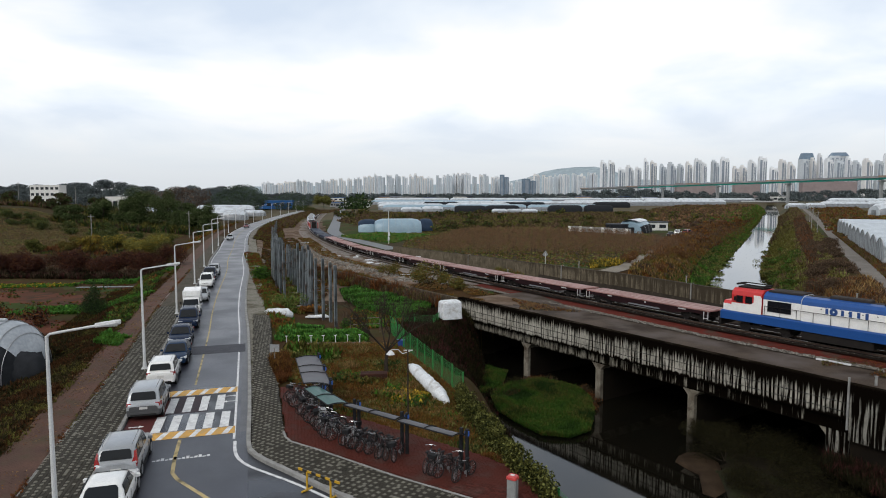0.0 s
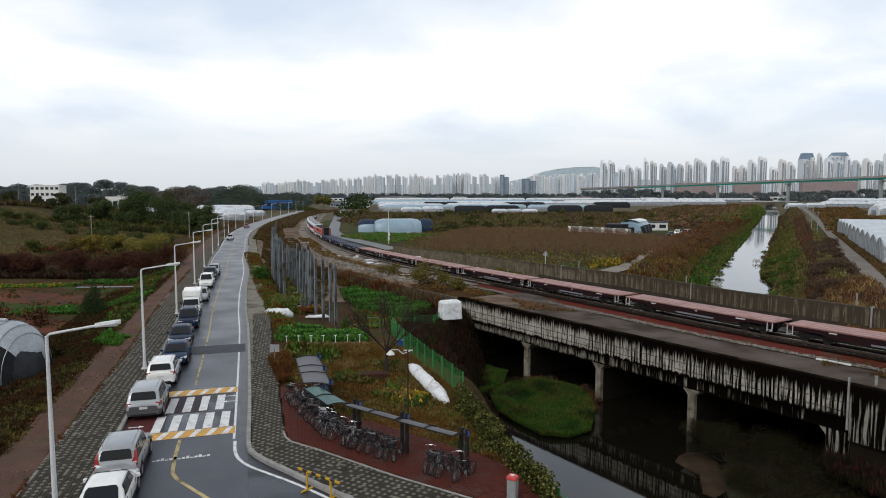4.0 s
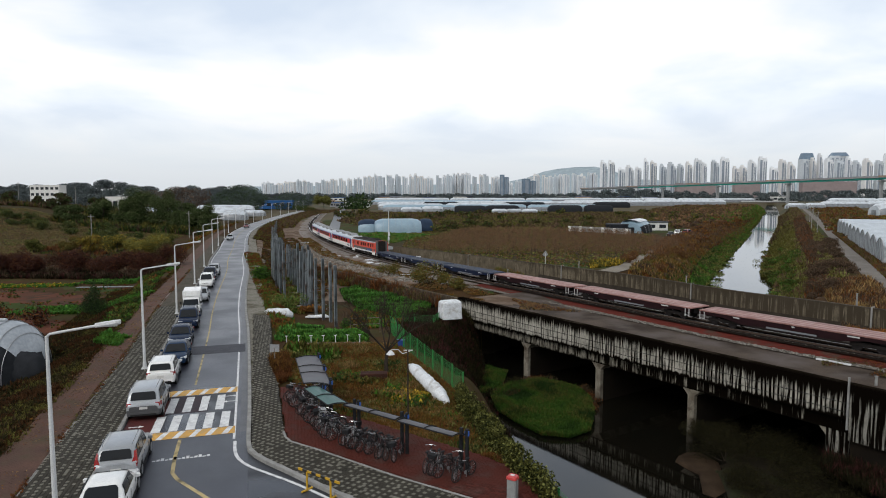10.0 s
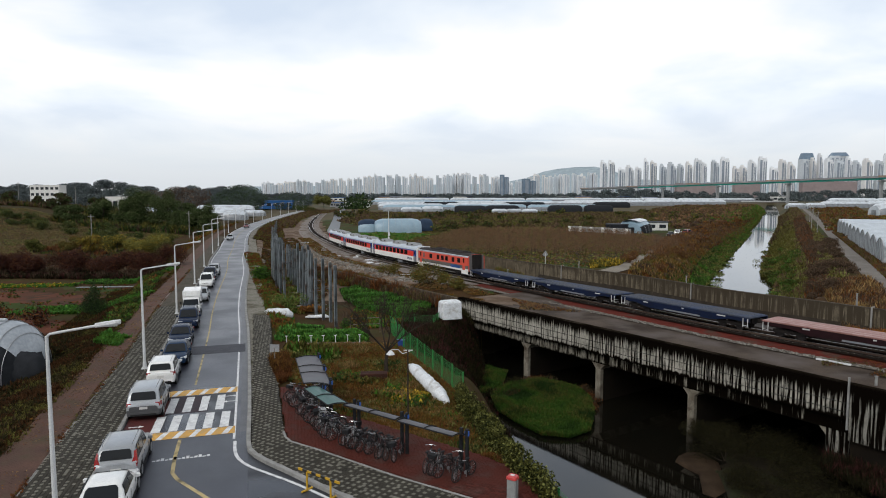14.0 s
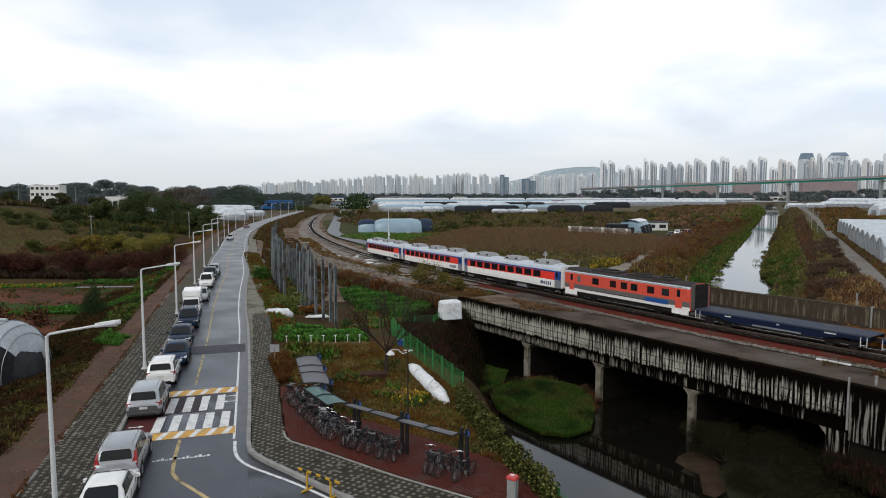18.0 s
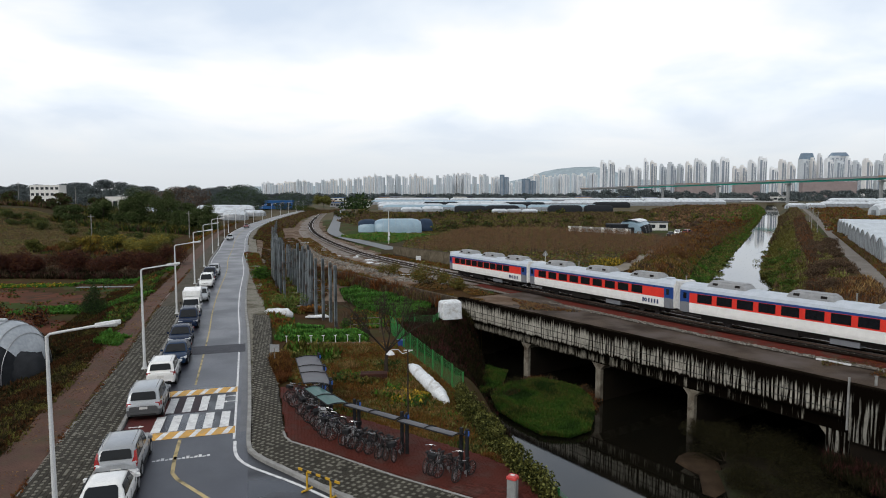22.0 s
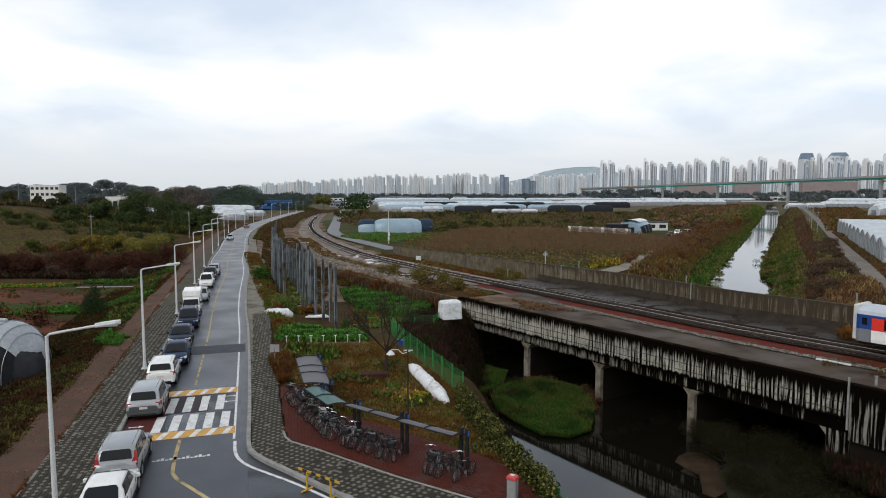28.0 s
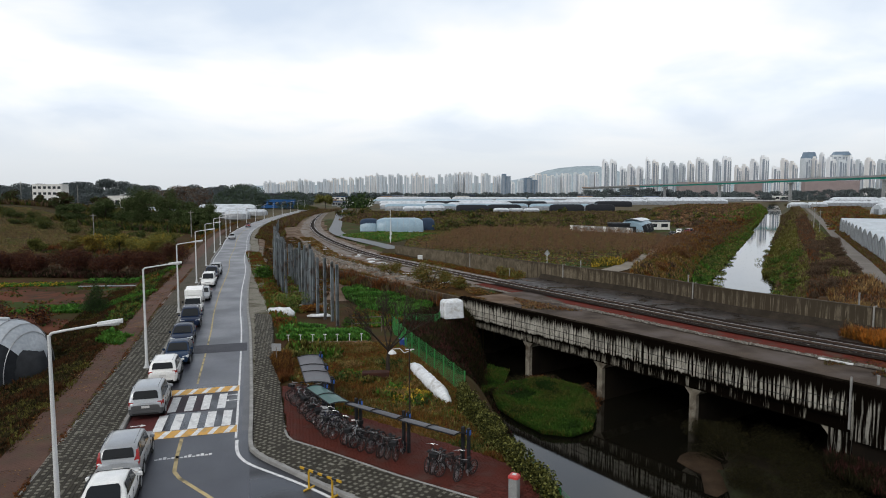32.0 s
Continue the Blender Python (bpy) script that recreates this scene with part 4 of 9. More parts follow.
def flat_car(length, deck, worn, side, name, label):
    c = thing(name, label, "flatcar", group="flatcars of the train")
    hl = length / 2 - 0.42
    part("deck", Shape().box((0, 0, 1.30), (2 * hl, 2.75, 0.10), deck, bevel=0.02), c)
    for i in range(7):
        y = (i - 3) * 0.37
        part("deck_board", Shape().box((0, y, 1.362), (2 * hl - 0.3, 0.30, 0.03), deck if i % 2 else worn), c)
    s = Shape()
    for sg in (-1, 1):
        yy = sg * 1.33
        pts = [(-hl, 1.25), (hl, 1.25), (hl, 0.95), (hl * 0.72, 0.95), (hl * 0.5, 0.62), (-hl * 0.5, 0.62), (-hl * 0.72, 0.95), (-hl, 0.95)]
        a, b = [(x, yy - 0.04, z) for x, z in pts], [(x, yy + 0.04, z) for x, z in pts]
        s.loft([a, b], side)
    part("side_sill", s, c)
    part("underframe", Shape().box((0, 0, 0.95), (2 * hl - 0.5, 1.2, 0.5), DARK).box((0, 0, 0.7), (3.4, 2.2, 0.35), DARK).box((-4.2, -0.8, 0.75), (1.5, 0.6, 0.5), DARK), c)
    for sg in (-1, 1):
        for sd in (-1, 1):
            part("step_ladder", Shape().box((sg * (hl - 0.15), sd * 1.42, 0.85), (0.06, 0.05, 0.75), MARK).box((sg * (hl - 0.6), sd * 1.42, 0.85), (0.06, 0.05, 0.75), MARK).box((sg * (hl - 0.37), sd * 1.42, 0.6), (0.45, 0.05, 0.05), MARK), c)
        part("coupler", Shape().box((sg * (hl + 0.25), 0, 0.95), (0.55, 0.25, 0.28), DARK), c)
        bogie(c, sg * (hl - 2.2), 0.42, 1.8)
    for sx, sw in ((0.62, 0.9), (-0.55, 0.6), (0.06, 0.25)):
        part("stencil", Shape().box((hl * sx, -1.374, 1.13), (sw, 0.006, 0.10), MARK), c)
    part("brake_rail", Shape().box((0.3, -1.38, 0.72), (4.2, 0.03, 0.14), T_GREY), c)
    return c


def locomotive():
    c = thing("diesel_locomotive", "blue, white and red diesel locomotive with side handrails", "locomotive")
    L = 20.4
    hl = L / 2
    part("frame_sill", Shape().box((0, 0, 1.36), (L - 0.5, 2.95, 0.80), L_BLUE, bevel=0.12), c, "deep blue frame sill")
    ring = [(-1.28, 1.76), (-1.28, 3.12), (-1.22, 3.42), (-0.95, 3.68), (-0.5, 3.78), (0.5, 3.78), (0.95, 3.68), (1.22, 3.42), (1.28, 3.12), (1.28, 1.76)]
    hood = part("hood", Shape().loft([[(x, y, z) for y, z in ring] for x in (-hl + 7.4, hl - 4.6)], T_WHITE, mats=[T_WHITE, L_BLUE, L_BLUE, L_BLUE, G_ROOF, L_BLUE, L_BLUE, L_BLUE, T_WHITE, DARK]), c)
    part("radiator_hood", Shape().loft([[(x, y * 1.03, z + 0.05) for y, z in ring] for x in (-hl + 4.2, -hl + 7.38)], T_WHITE, mats=[T_WHITE, L_BLUE, L_BLUE, L_BLUE, G_ROOF, L_BLUE, L_BLUE, L_BLUE, T_WHITE, DARK]), c)
    for i in range(7):
        x = -hl + 8.6 + i * 1.02
        for sd in (-1, 1):
            part("hood_door", Shape().box((x, sd * 1.285, 2.45), (0.96, 0.02, 1.24), T_WHITE), hood)
            part("latch", Shape().box((x + 0.38, sd * 1.30, 2.95), (0.10, 0.02, 0.07), DARK), hood)
    for sg in (-1, 1):
        r2 = [(-1.42, 1.76), (-1.42, 2.55), (-1.42, 3.28), (-1.30, 3.62), (-0.9, 3.86), (0.9, 3.86), (1.30, 3.62), (1.42, 3.28), (1.42, 2.55), (1.42, 1.76)]
        cab = part("cab", Shape().loft([[(x, y, z) for y, z in r2] for x in sorted((sg * (hl - 4.1), sg * (hl - 1.35)))], L_RED, mats=[T_WHITE, L_RED, L_RED, L_RED, L_RED, L_RED, L_RED, L_RED, T_WHITE, DARK]), c, "red cab over white lower sides")
        part("nose", Shape().loft([[(x, y * k, z) for y, z in ((-1.34, 1.76), (-1.34, 2.35), (-1.05, 2.62), (1.05, 2.62), (1.34, 2.35), (1.34, 1.76))] for x, k in sorted(((sg * (hl - 1.35), 1.0), (sg * (hl - 0.45), 0.9)))], L_RED, mats=[T_WHITE, L_RED, L_RED, L_RED, T_WHITE, DARK]), c, "low red nose")
        part("windscreen", Shape().box((sg * (hl - 1.33), 0, 3.0), (0.06, 2.3, 0.55), T_GLASS), cab)
        part("head_lamp", Shape().box((sg * (hl - 1.32), 0, 3.55), (0.14, 0.7, 0.22), HEAD, bevel=0.04), cab)
        for sd in (-1, 1):
            part("cab_window", Shape().box((sg * (hl - 2.1), sd * 1.425, 2.92), (0.62, 0.04, 0.62), T_GLASS), cab)
            part("cab_window", Shape().box((sg * (hl - 2.95), sd * 1.425, 2.92), (0.62, 0.04, 0.62), T_GLASS), cab)
            part("cab_door", Shape().box((sg * (hl - 3.72), sd * 1.424, 2.6), (0.62, 0.035, 1.6), T_WHITE), cab)
            part("mirror", Shape().box((sg * (hl - 1.75), sd * 1.58, 2.95), (0.08, 0.22, 0.34), DARK), cab)
            part("corner_panel", Shape().add([(sg * (hl - 4.12), sd * 1.43, 2.55), (sg * (hl - 3.1), sd * 1.43, 2.55), (sg * (hl - 4.12), sd * 1.43, 3.3), (sg * (hl - 4.12), sd * 1.40, 2.55), (sg * (hl - 3.1), sd * 1.40, 2.55), (sg * (hl - 4.12), sd * 1.40, 3.3)], [(0, 1, 2), (3, 5, 4), (0, 3, 4, 1), (1, 4, 5, 2), (2, 5, 3, 0)], T_WHITE), cab)
        bogie(c, sg * (hl - 4.2), 0.5, 3.6)
        part("coupler", Shape().box((sg * (hl + 0.1), 0, 0.95), (0.7, 0.3, 0.3), DARK), c)
        part("snow_plough", Shape().box((sg * (hl - 0.2), 0, 0.62), (0.2, 2.5, 0.6), DARK), c)
    for sd in (-1, 1):
        part("radiator", Shape().box((-hl + 5.6, sd * 1.33, 2.62), (2.0, 0.06, 0.95), T_GLASS), c, "black radiator grille")
    part("cooler_top", Shape().box((-hl + 5.8, 0, 3.86), (2.9, 1.7, 0.16), G_ROOF, bevel=0.05), c)
    part("fuel_tank", Shape().box((0, 0, 0.62), (5.4, 2.7, 0.66), DARK, bevel=0.1), c)
    part("roof_antenna", Shape().box((-hl + 2.7, 0, 3.93), (2.3, 1.4, 0.12), DARK).tube((-hl + 1.5, -0.6, 4.2), (-hl + 3.9, -0.6, 4.14), 0.05, DARK).tube((-hl + 1.5, 0.5, 4.22), (-hl + 3.9, 0.5, 4.18), 0.05, DARK).box((-hl + 1.5, -0.1, 4.18), (0.2, 1.4, 0.14), DARK).box((-hl + 3.9, -0.1, 4.14), (0.2, 1.4, 0.14), DARK), c, "black horns and antenna rack")
    part("exhaust", Shape().box((0.5, 0, 3.88), (3.0, 1.0, 0.25), G_ROOF, bevel=0.08).box((4.0, 0, 3.85), (2.0, 1.3, 0.2), G_ROOF, bevel=0.08), c)
    for sd in (-1, 1):
        h = Shape()
        for i in range(9):
            x = -hl + 4.4 + i * 1.35
            h.tube((x, sd * 1.45, 1.74), (x, sd * 1.45, 2.6), 0.022, DARK, 6)
        h.tube((-hl + 4.4, sd * 1.45, 2.6), (-hl + 4.4 + 8 * 1.35, sd * 1.45, 2.6), 0.025, DARK, 6)
        part("handrail", h, c)
        lettering(c, 0.6, sd * 1.30, 2.86, 3.5, 0.46, LOGO_B)
    return c


TRAIN_SPEED = 10.25
train = [(locomotive(), -12.7 + 10.3, 14.0)]
fl = flat_car(17.45, F_PINK, F_PALE, F_SIDE, "flat_wagon", "empty flat wagon with a faded red deck")
for i in range(8):
    train.append((fl if i == 0 else copy_thing(fl, Matrix()), -12.9 - 17.43 * (i + 0.5), 12.2))
fb = flat_car(15.9, F_BLUE_TOP, F_BLUE_TOP, F_BLUE, "flat_wagon", "empty flat wagon with a dusty dark blue deck")
for i in range(3):
    train.append((fb if i == 0 else copy_thing(fb, Matrix()), -152.5 - 15.8 * (i + 0.5), 10.8))
train.append((generator_car(18.8), -209.0, 12.0))
ca = coach(24.0)
train.append((ca, -230.5, 16.3))
train.append((copy_thing(ca, Matrix()), -254.5, 16.3))
train.append((coach(21.8), -277.4, 14.2))


def motions():
    """The train rolls along the track at a steady pace."""
    for ob, s0, wheelbase in train:
        rows = []
        for i in range(33):
            s = s0 + TRAIN_SPEED * i
            a, b = on_track(s + wheelbase / 2), on_track(s - wheelbase / 2)
            za, zb = float(rail_z(a[1])), float(rail_z(b[1]))
            m = (a + b) / 2
            yaw = math.degrees(math.atan2(a[1] - b[1], a[0] - b[0]))
            rows.append((float(i), pose(m[0], m[1], (za + zb) / 2, 0, math.degrees(math.atan2(zb - za, wheelbase)), yaw)))
        walk(ob, rows)

# ---- pavements and kerbs ----
def paving(name, label, poly, z, size, gap, turn, mats, keep, bed, pick, thick=0.05):
    """Blocks on a bed: the first ones nearest the camera are pieces of their own, the rest one mesh."""
    root = thing(name, label, "pavement", kind="structure")
    b = Shape()
    b.add([(x, y, z - 0.035) for x, y in poly] + [(x, y, z - 0.3) for x, y in poly], [tuple(range(len(poly)))] + [(i, (i + 1) % len(poly), len(poly) + (i + 1) % len(poly), len(poly) + i) for i in range(len(poly))], bed)
    part("bed", b, root)
    w, d = size
    ca, sa = math.cos(turn), math.sin(turn)
    xs, ys = [p[0] for p in poly], [p[1] for p in poly]
    cx, cy = sum(xs) / len(xs), sum(ys) / len(ys)
    R = max(max(xs) - min(xs), max(ys) - min(ys)) * 0.75
    jj, ii = np.meshgrid(np.arange(int(-R / d), int(R / d) + 1), np.arange(int(-R / w), int(R / w) + 1), indexing="ij")
    uu, vv = (ii + 0.5 * (jj % 2)) * w, jj * d
    qx, qy = cx + uu * ca - vv * sa, cy + uu * sa + vv * ca
    hit = np.zeros(qx.shape, bool)
    for (xi, yi), (xj, yj) in zip(poly, poly[-1:] + poly[:-1]):
        if yi != yj:
            hit ^= ((yi > qy) != (yj > qy)) & (qx < (xj - xi) * (qy - yi) / (yj - yi) + xi)
    spots = [(float(qy[k]), float(qx[k]), float(qy[k]), int(ii[k]), int(jj[k])) for k in zip(*np.nonzero(hit))]
    spots.sort()
    rest = Shape()
    shared = {}
    hw, hd = w / 2 - gap, d / 2 - gap
    for k, (_, x, y, i, j) in enumerate(spots):
        m = mats[pick(i, j)]
        dz = random.uniform(-0.004, 0.004)
        base = [(-hw, -hd), (hw, -hd), (hw, hd), (-hw, hd)]
        vs = [(a, c, -thick) for a, c in base] + [(a * 0.95, c * 0.95, 0.0) for a, c in base]
        fs = [(4, 5, 6, 7), (0, 1, 5, 4), (1, 2, 6, 5), (2, 3, 7, 6), (3, 0, 4, 7)]
        if k < keep:
            if m.name not in shared:
                shared[m.name] = mesh_of("paving_block", vs, fs, [m])
            ob = part("paving_block", shared[m.name], root)
            ob.matrix_world = pose(x, y, z + dz, 0, 0, math.degrees(turn))
        else:
            rest.add([(x + a * ca - c * sa, y + a * sa + c * ca, z + h + dz) for a, c, h in vs], fs, m)
    if rest.v:
        tagged(part("paving_blocks", rest, root), kind="stuff")
    return root


def kerb_run(name, label, pts, z, mat, w=0.2, h=0.18, unit=1.0):
    root = thing(name, label, "kerb", kind="structure")
    o, n, q = along(pts, unit)
    for i in range(len(o) - 1):
        a, b = o[i], o[i + 1]
        c = (a + b) / 2
        L = float(np.linalg.norm(b - a))
        ob = part("kerbstone", Shape().box((0, 0, -0.1), (L - 0.012, w, h + 0.2), mat, bevel=0.015), root)
        ob.matrix_world = pose(c[0], c[1], z + random.uniform(-0.004, 0.004), 0, 0, math.degrees(math.atan2(b[1] - a[1], b[0] - a[0])))
    return root


KZ = 0.09
lk = [rpt(q, LEFT_EDGE - 0.1)[:2] for q in np.arange(4, 150, 2.0)]
kerb_run("kerb", "pale granite kerb along the street", lk, KZ, KERB, 0.2, 0.18, 1.6)
rk = [rpt(q, RIGHT_EDGE + 0.08)[:2] for q in np.arange(150, 18.0, -2.0)] + [(-10.28, 33.4), (-9.74, 31.6), (-9.3, 30.95), (-8.77, 30.35), (-7.6, 29.35), (-6.4, 28.3), (-4.95, 27.05), (-2.8, 25.3), (1.2, 22.3), (7, 18.5)]
kerb_run("kerb", "pale granite kerb curving round the corner", rk, KZ, KERB, 0.22, 0.18, 1.0)
GUTTER = shade("wet_gutter_concrete", (0.085, 0.082, 0.085), (0.04, 0.039, 0.042), 0.8, 0.4, 0, 0.2, 20, spec=0.5)
s = Shape()
strip(s, 17, 150, 3.25, 0.56, GUTTER, 1.0, 0.003)
tagged(part("gutter", s), "damp concrete gutter strip beside the kerb", "gutter", kind="structure")

s = Shape()
ASPHALT_D = shade("fresh_dark_asphalt", (0.024, 0.024, 0.031), (0.044, 0.044, 0.054), 1.2, 0.6, 0, 0.3, 60, spec=0.2)
patch(s, 35.6, 38.6, -1.2, 3.2, 0.0075, ASPHALT_D)
tagged(part("asphalt_repair", s), "dark repaired band across the street", "asphalt", kind="structure")
gp = random.Random(12)
checker = lambda i, j: 1 if (gp.random() < (0.9 if (i % 2 == 0 and j % 2 == 0) else 0.03)) else 0
lp = [rpt(q, LEFT_EDGE - 0.2)[:2] for q in np.arange(6, 62, 2.0)] + [rpt(q, LEFT_EDGE - 2.75)[:2] for q in np.arange(60, 5, -2.0)]
paving("pavement", "grey block pavement with pale dots beside the street", lp, 0.1, (0.17, 0.17), 0.007, radians(105), [PAVER, PAVER_L], 300, CONCRETE, checker)
PAVER_FAR = shade("mixed_paving_blocks", (0.26, 0.245, 0.205), (0.15, 0.138, 0.112), 7.0, 0.8, 0, 0.5, 22, stains=(0.06, 0.055, 0.03), stain_scale=0.4)
PAVER_OLD = shade("weathered_paving", (0.115, 0.10, 0.078), (0.06, 0.052, 0.04), 5.0, 0.8, 0, 0.4, 24, stains=(0.045, 0.04, 0.028), stain_scale=0.5)
s = Shape()
strip(s, 60, 190, LEFT_EDGE - 1.4, 2.4, PAVER_OLD, 2.0, 0.1)
strip(s, 50.5, 260, RIGHT_EDGE + 1.15, 1.9, PAVER_FAR, 2.0, 0.09)
tagged(part("pavement_far", s), "grey block pavement running off along the street", "pavement", kind="structure")
s = Shape()
strip(s, 18.5, 51, RIGHT_EDGE + 0.45, 0.7, PAVER_FAR, 1.0, 0.055)
tagged(part("pavement_margin", s), "mortared margin behind the kerb", "pavement", kind="structure")
# red brick strip on the bank side
bp = [rpt(q, LEFT_EDGE - 2.85)[:2] for q in np.arange(8, 50, 2.0)] + [rpt(q, LEFT_EDGE - 5.0)[:2] for q in np.arange(48, 7, -2.0)]
paving("brick_path", "worn red brick path along the pavement", bp, 0.08, (0.22, 0.11), 0.005, radians(105), [BRICKWALK], 200, BRICKWALK, lambda i, j: 0, 0.03)
s = Shape()
strip(s, 48, 230, LEFT_EDGE - 3.8, 2.4, BRICKWALK, 2.0, 0.07)
tagged(part("brick_path_far", s), "worn red brick path running off", "path", kind="structure")
kerb_run("path_edging", "narrow concrete edging between pavement and brick path", [rpt(q, LEFT_EDGE - 2.8)[:2] for q in np.arange(8, 80, 2.0)], 0.02, CONCRETE, 0.07, 0.12, 1.0)
# right pavement, round the corner
inner = [(-18.2, 67.5), (-14.6, 54.5), (-10.9, 42.0), (-8.55, 33.9), (-8.1, 32.7), (-6.3, 31.5), (-2.1, 28.35), (0.6, 26.6), (7.5, 22.3)]
outer = [(7.2, 18.8), (1.4, 22.5), (-2.65, 25.5), (-4.8, 27.25), (-6.28, 28.5), (-7.5, 29.55), (-8.65, 30.55), (-9.15, 31.1), (-9.6, 31.75), (-10.1, 33.3), (-12.7, 42.6), (-16.3, 55.0), (-20.1, 68.0)]
paving("pavement", "grey block pavement rounding the street corner", inner + outer, 0.1, (0.17, 0.17), 0.007, radians(-32), [PAVER, PAVER_L], 300, CONCRETE, checker)
kerb_run("red_court_edging", "pale edging between grey and red paving", inner[3:], 0.04, KERB, 0.12, 0.16, 0.8)
court = [(-8.4, 33.9), (-7.95, 32.8), (-6.2, 31.65), (-2.0, 28.5), (0.7, 26.75), (4.2, 24.6), (4.9, 26.6), (3.4, 29.2), (1.6, 31.0), (-1.2, 33.2), (-4.2, 35.6), (-7.2, 37.5), (-9.2, 42.0), (-10.75, 42.0)]
paving("bicycle_court", "red brick paved bicycle parking court", court, 0.1, (0.24, 0.12), 0.005, radians(-32), [PAVER_R], 300, PAVER_R, lambda i, j: 0)

# ---- street lamps ----
LAMP_W = gloss("white_lamp_paint", (0.66, 0.67, 0.67), 0.4)
LAMP_GLASS = gloss("lamp_glass", (0.5, 0.5, 0.48), 0.2)


def street_lamp():
    c = thing("street_lamp", "white painted street lamp with a single arm", "street lamp", group="street lamps along the road")
    part("pole", Shape().tube((0, 0, 0), (0, 0, 7.25), 0.105, LAMP_W, 10, 0.06), c)
    part("base_plate", Shape().box((0, 0, 0.04), (0.42, 0.42, 0.08), LAMP_W).tube((0, 0, 0.05), (0, 0, 0.5), 0.16, LAMP_W, 8, 0.12), c)
    arm = part("arm", Shape().pipe([(0, 0, 7.2), (0.1, 0, 7.32), (0.6, 0, 7.40), (1.75, 0, 7.56)], 0.05, LAMP_W, 8), c)
    hd = Shape().loft([[(x, y * w, z0 + zz) for y, zz in ((-1, 0), (-0.8, 0.10), (0.8, 0.10), (1, 0), (0.8, -0.06), (-0.8, -0.06))] for x, w, z0 in ((1.7, 0.07, 7.55), (1.95, 0.14, 7.58), (2.4, 0.16, 7.63), (2.62, 0.09, 7.65))], LAMP_W)
    h = part("lamp_head", hd, c)
    part("lens", Shape().box((2.25, 0, 7.54), (0.5, 0.22, 0.05), LAMP_GLASS), h)
    return c


lamp = None
for x, y in ((-15.3, 24.7), (-21.75, 46.5), (-28.35, 68.4), (-35.15, 91.3), (-41.9, 113.4), (-49.6, 139.4), (-55.8, 161), (-63.3, 187.8), (-71.4, 216), (-77.5, 243), (-83, 272), (-88, 302), (-92.5, 333), (-96.5, 366), (-100, 400), (-103.5, 436), (-107, 474), (-110.5, 514)):
    i = int(np.argmin(((ro - np.array([x, y])) ** 2).sum(1)))
    m = pose(x, y, float(rz[i]) + 0.08, 0, 0, math.degrees(math.atan2(rn[i][1], rn[i][0])))
    if lamp is None:
        lamp = street_lamp()
        lamp.matrix_world = m
    else:
        copy_thing(lamp, m)

# ---- parked cars ----
TYRE = shade("tyre_rubber", (0.02, 0.02, 0.021), (0.03, 0.03, 0.03), 6, 0.85)
ALLOY = gloss("alloy_wheel", (0.4, 0.41, 0.42), 0.3, 0.7)
CAR_GLASS = shade("car_glass", (0.010, 0.012, 0.014), (0.012, 0.014, 0.016), 2, 0.12, 0, 0, 30, spec=0.22)
TRIM = shade("black_car_trim", (0.02, 0.02, 0.02), (0.03, 0.03, 0.03), 6, 0.6)
TAIL = gloss("red_tail_light", (0.30, 0.012, 0.012), 0.2)
PLATE = shade("plain_plate", (0.6, 0.6, 0.58), (0.55, 0.55, 0.54), 6, 0.5)
CHROME = gloss("car_chrome", (0.6, 0.6, 0.6), 0.15, 0.9)


def prism(shape, pts, out, mat, thick=0.02):
    """A flat panel of given thickness; out is the direction that it faces."""
    n_ = len(pts)
    a = [Vector(p) + out * thick for p in pts]
    b = [Vector(p) - out * 0.01 for p in pts]
    return shape.add(a + b, [tuple(range(n_)), tuple(range(n_, 2 * n_))[::-1]] + [(i, n_ + i, n_ + (i + 1) % n_, (i + 1) % n_) for i in range(n_)], mat)


def soft(me, angle=32):
    """Smooth shading but for the sharp edges."""
    me.polygons.foreach_set("use_smooth", [True] * len(me.polygons))
    me.set_sharp_from_angle(angle=radians(angle))
    return me


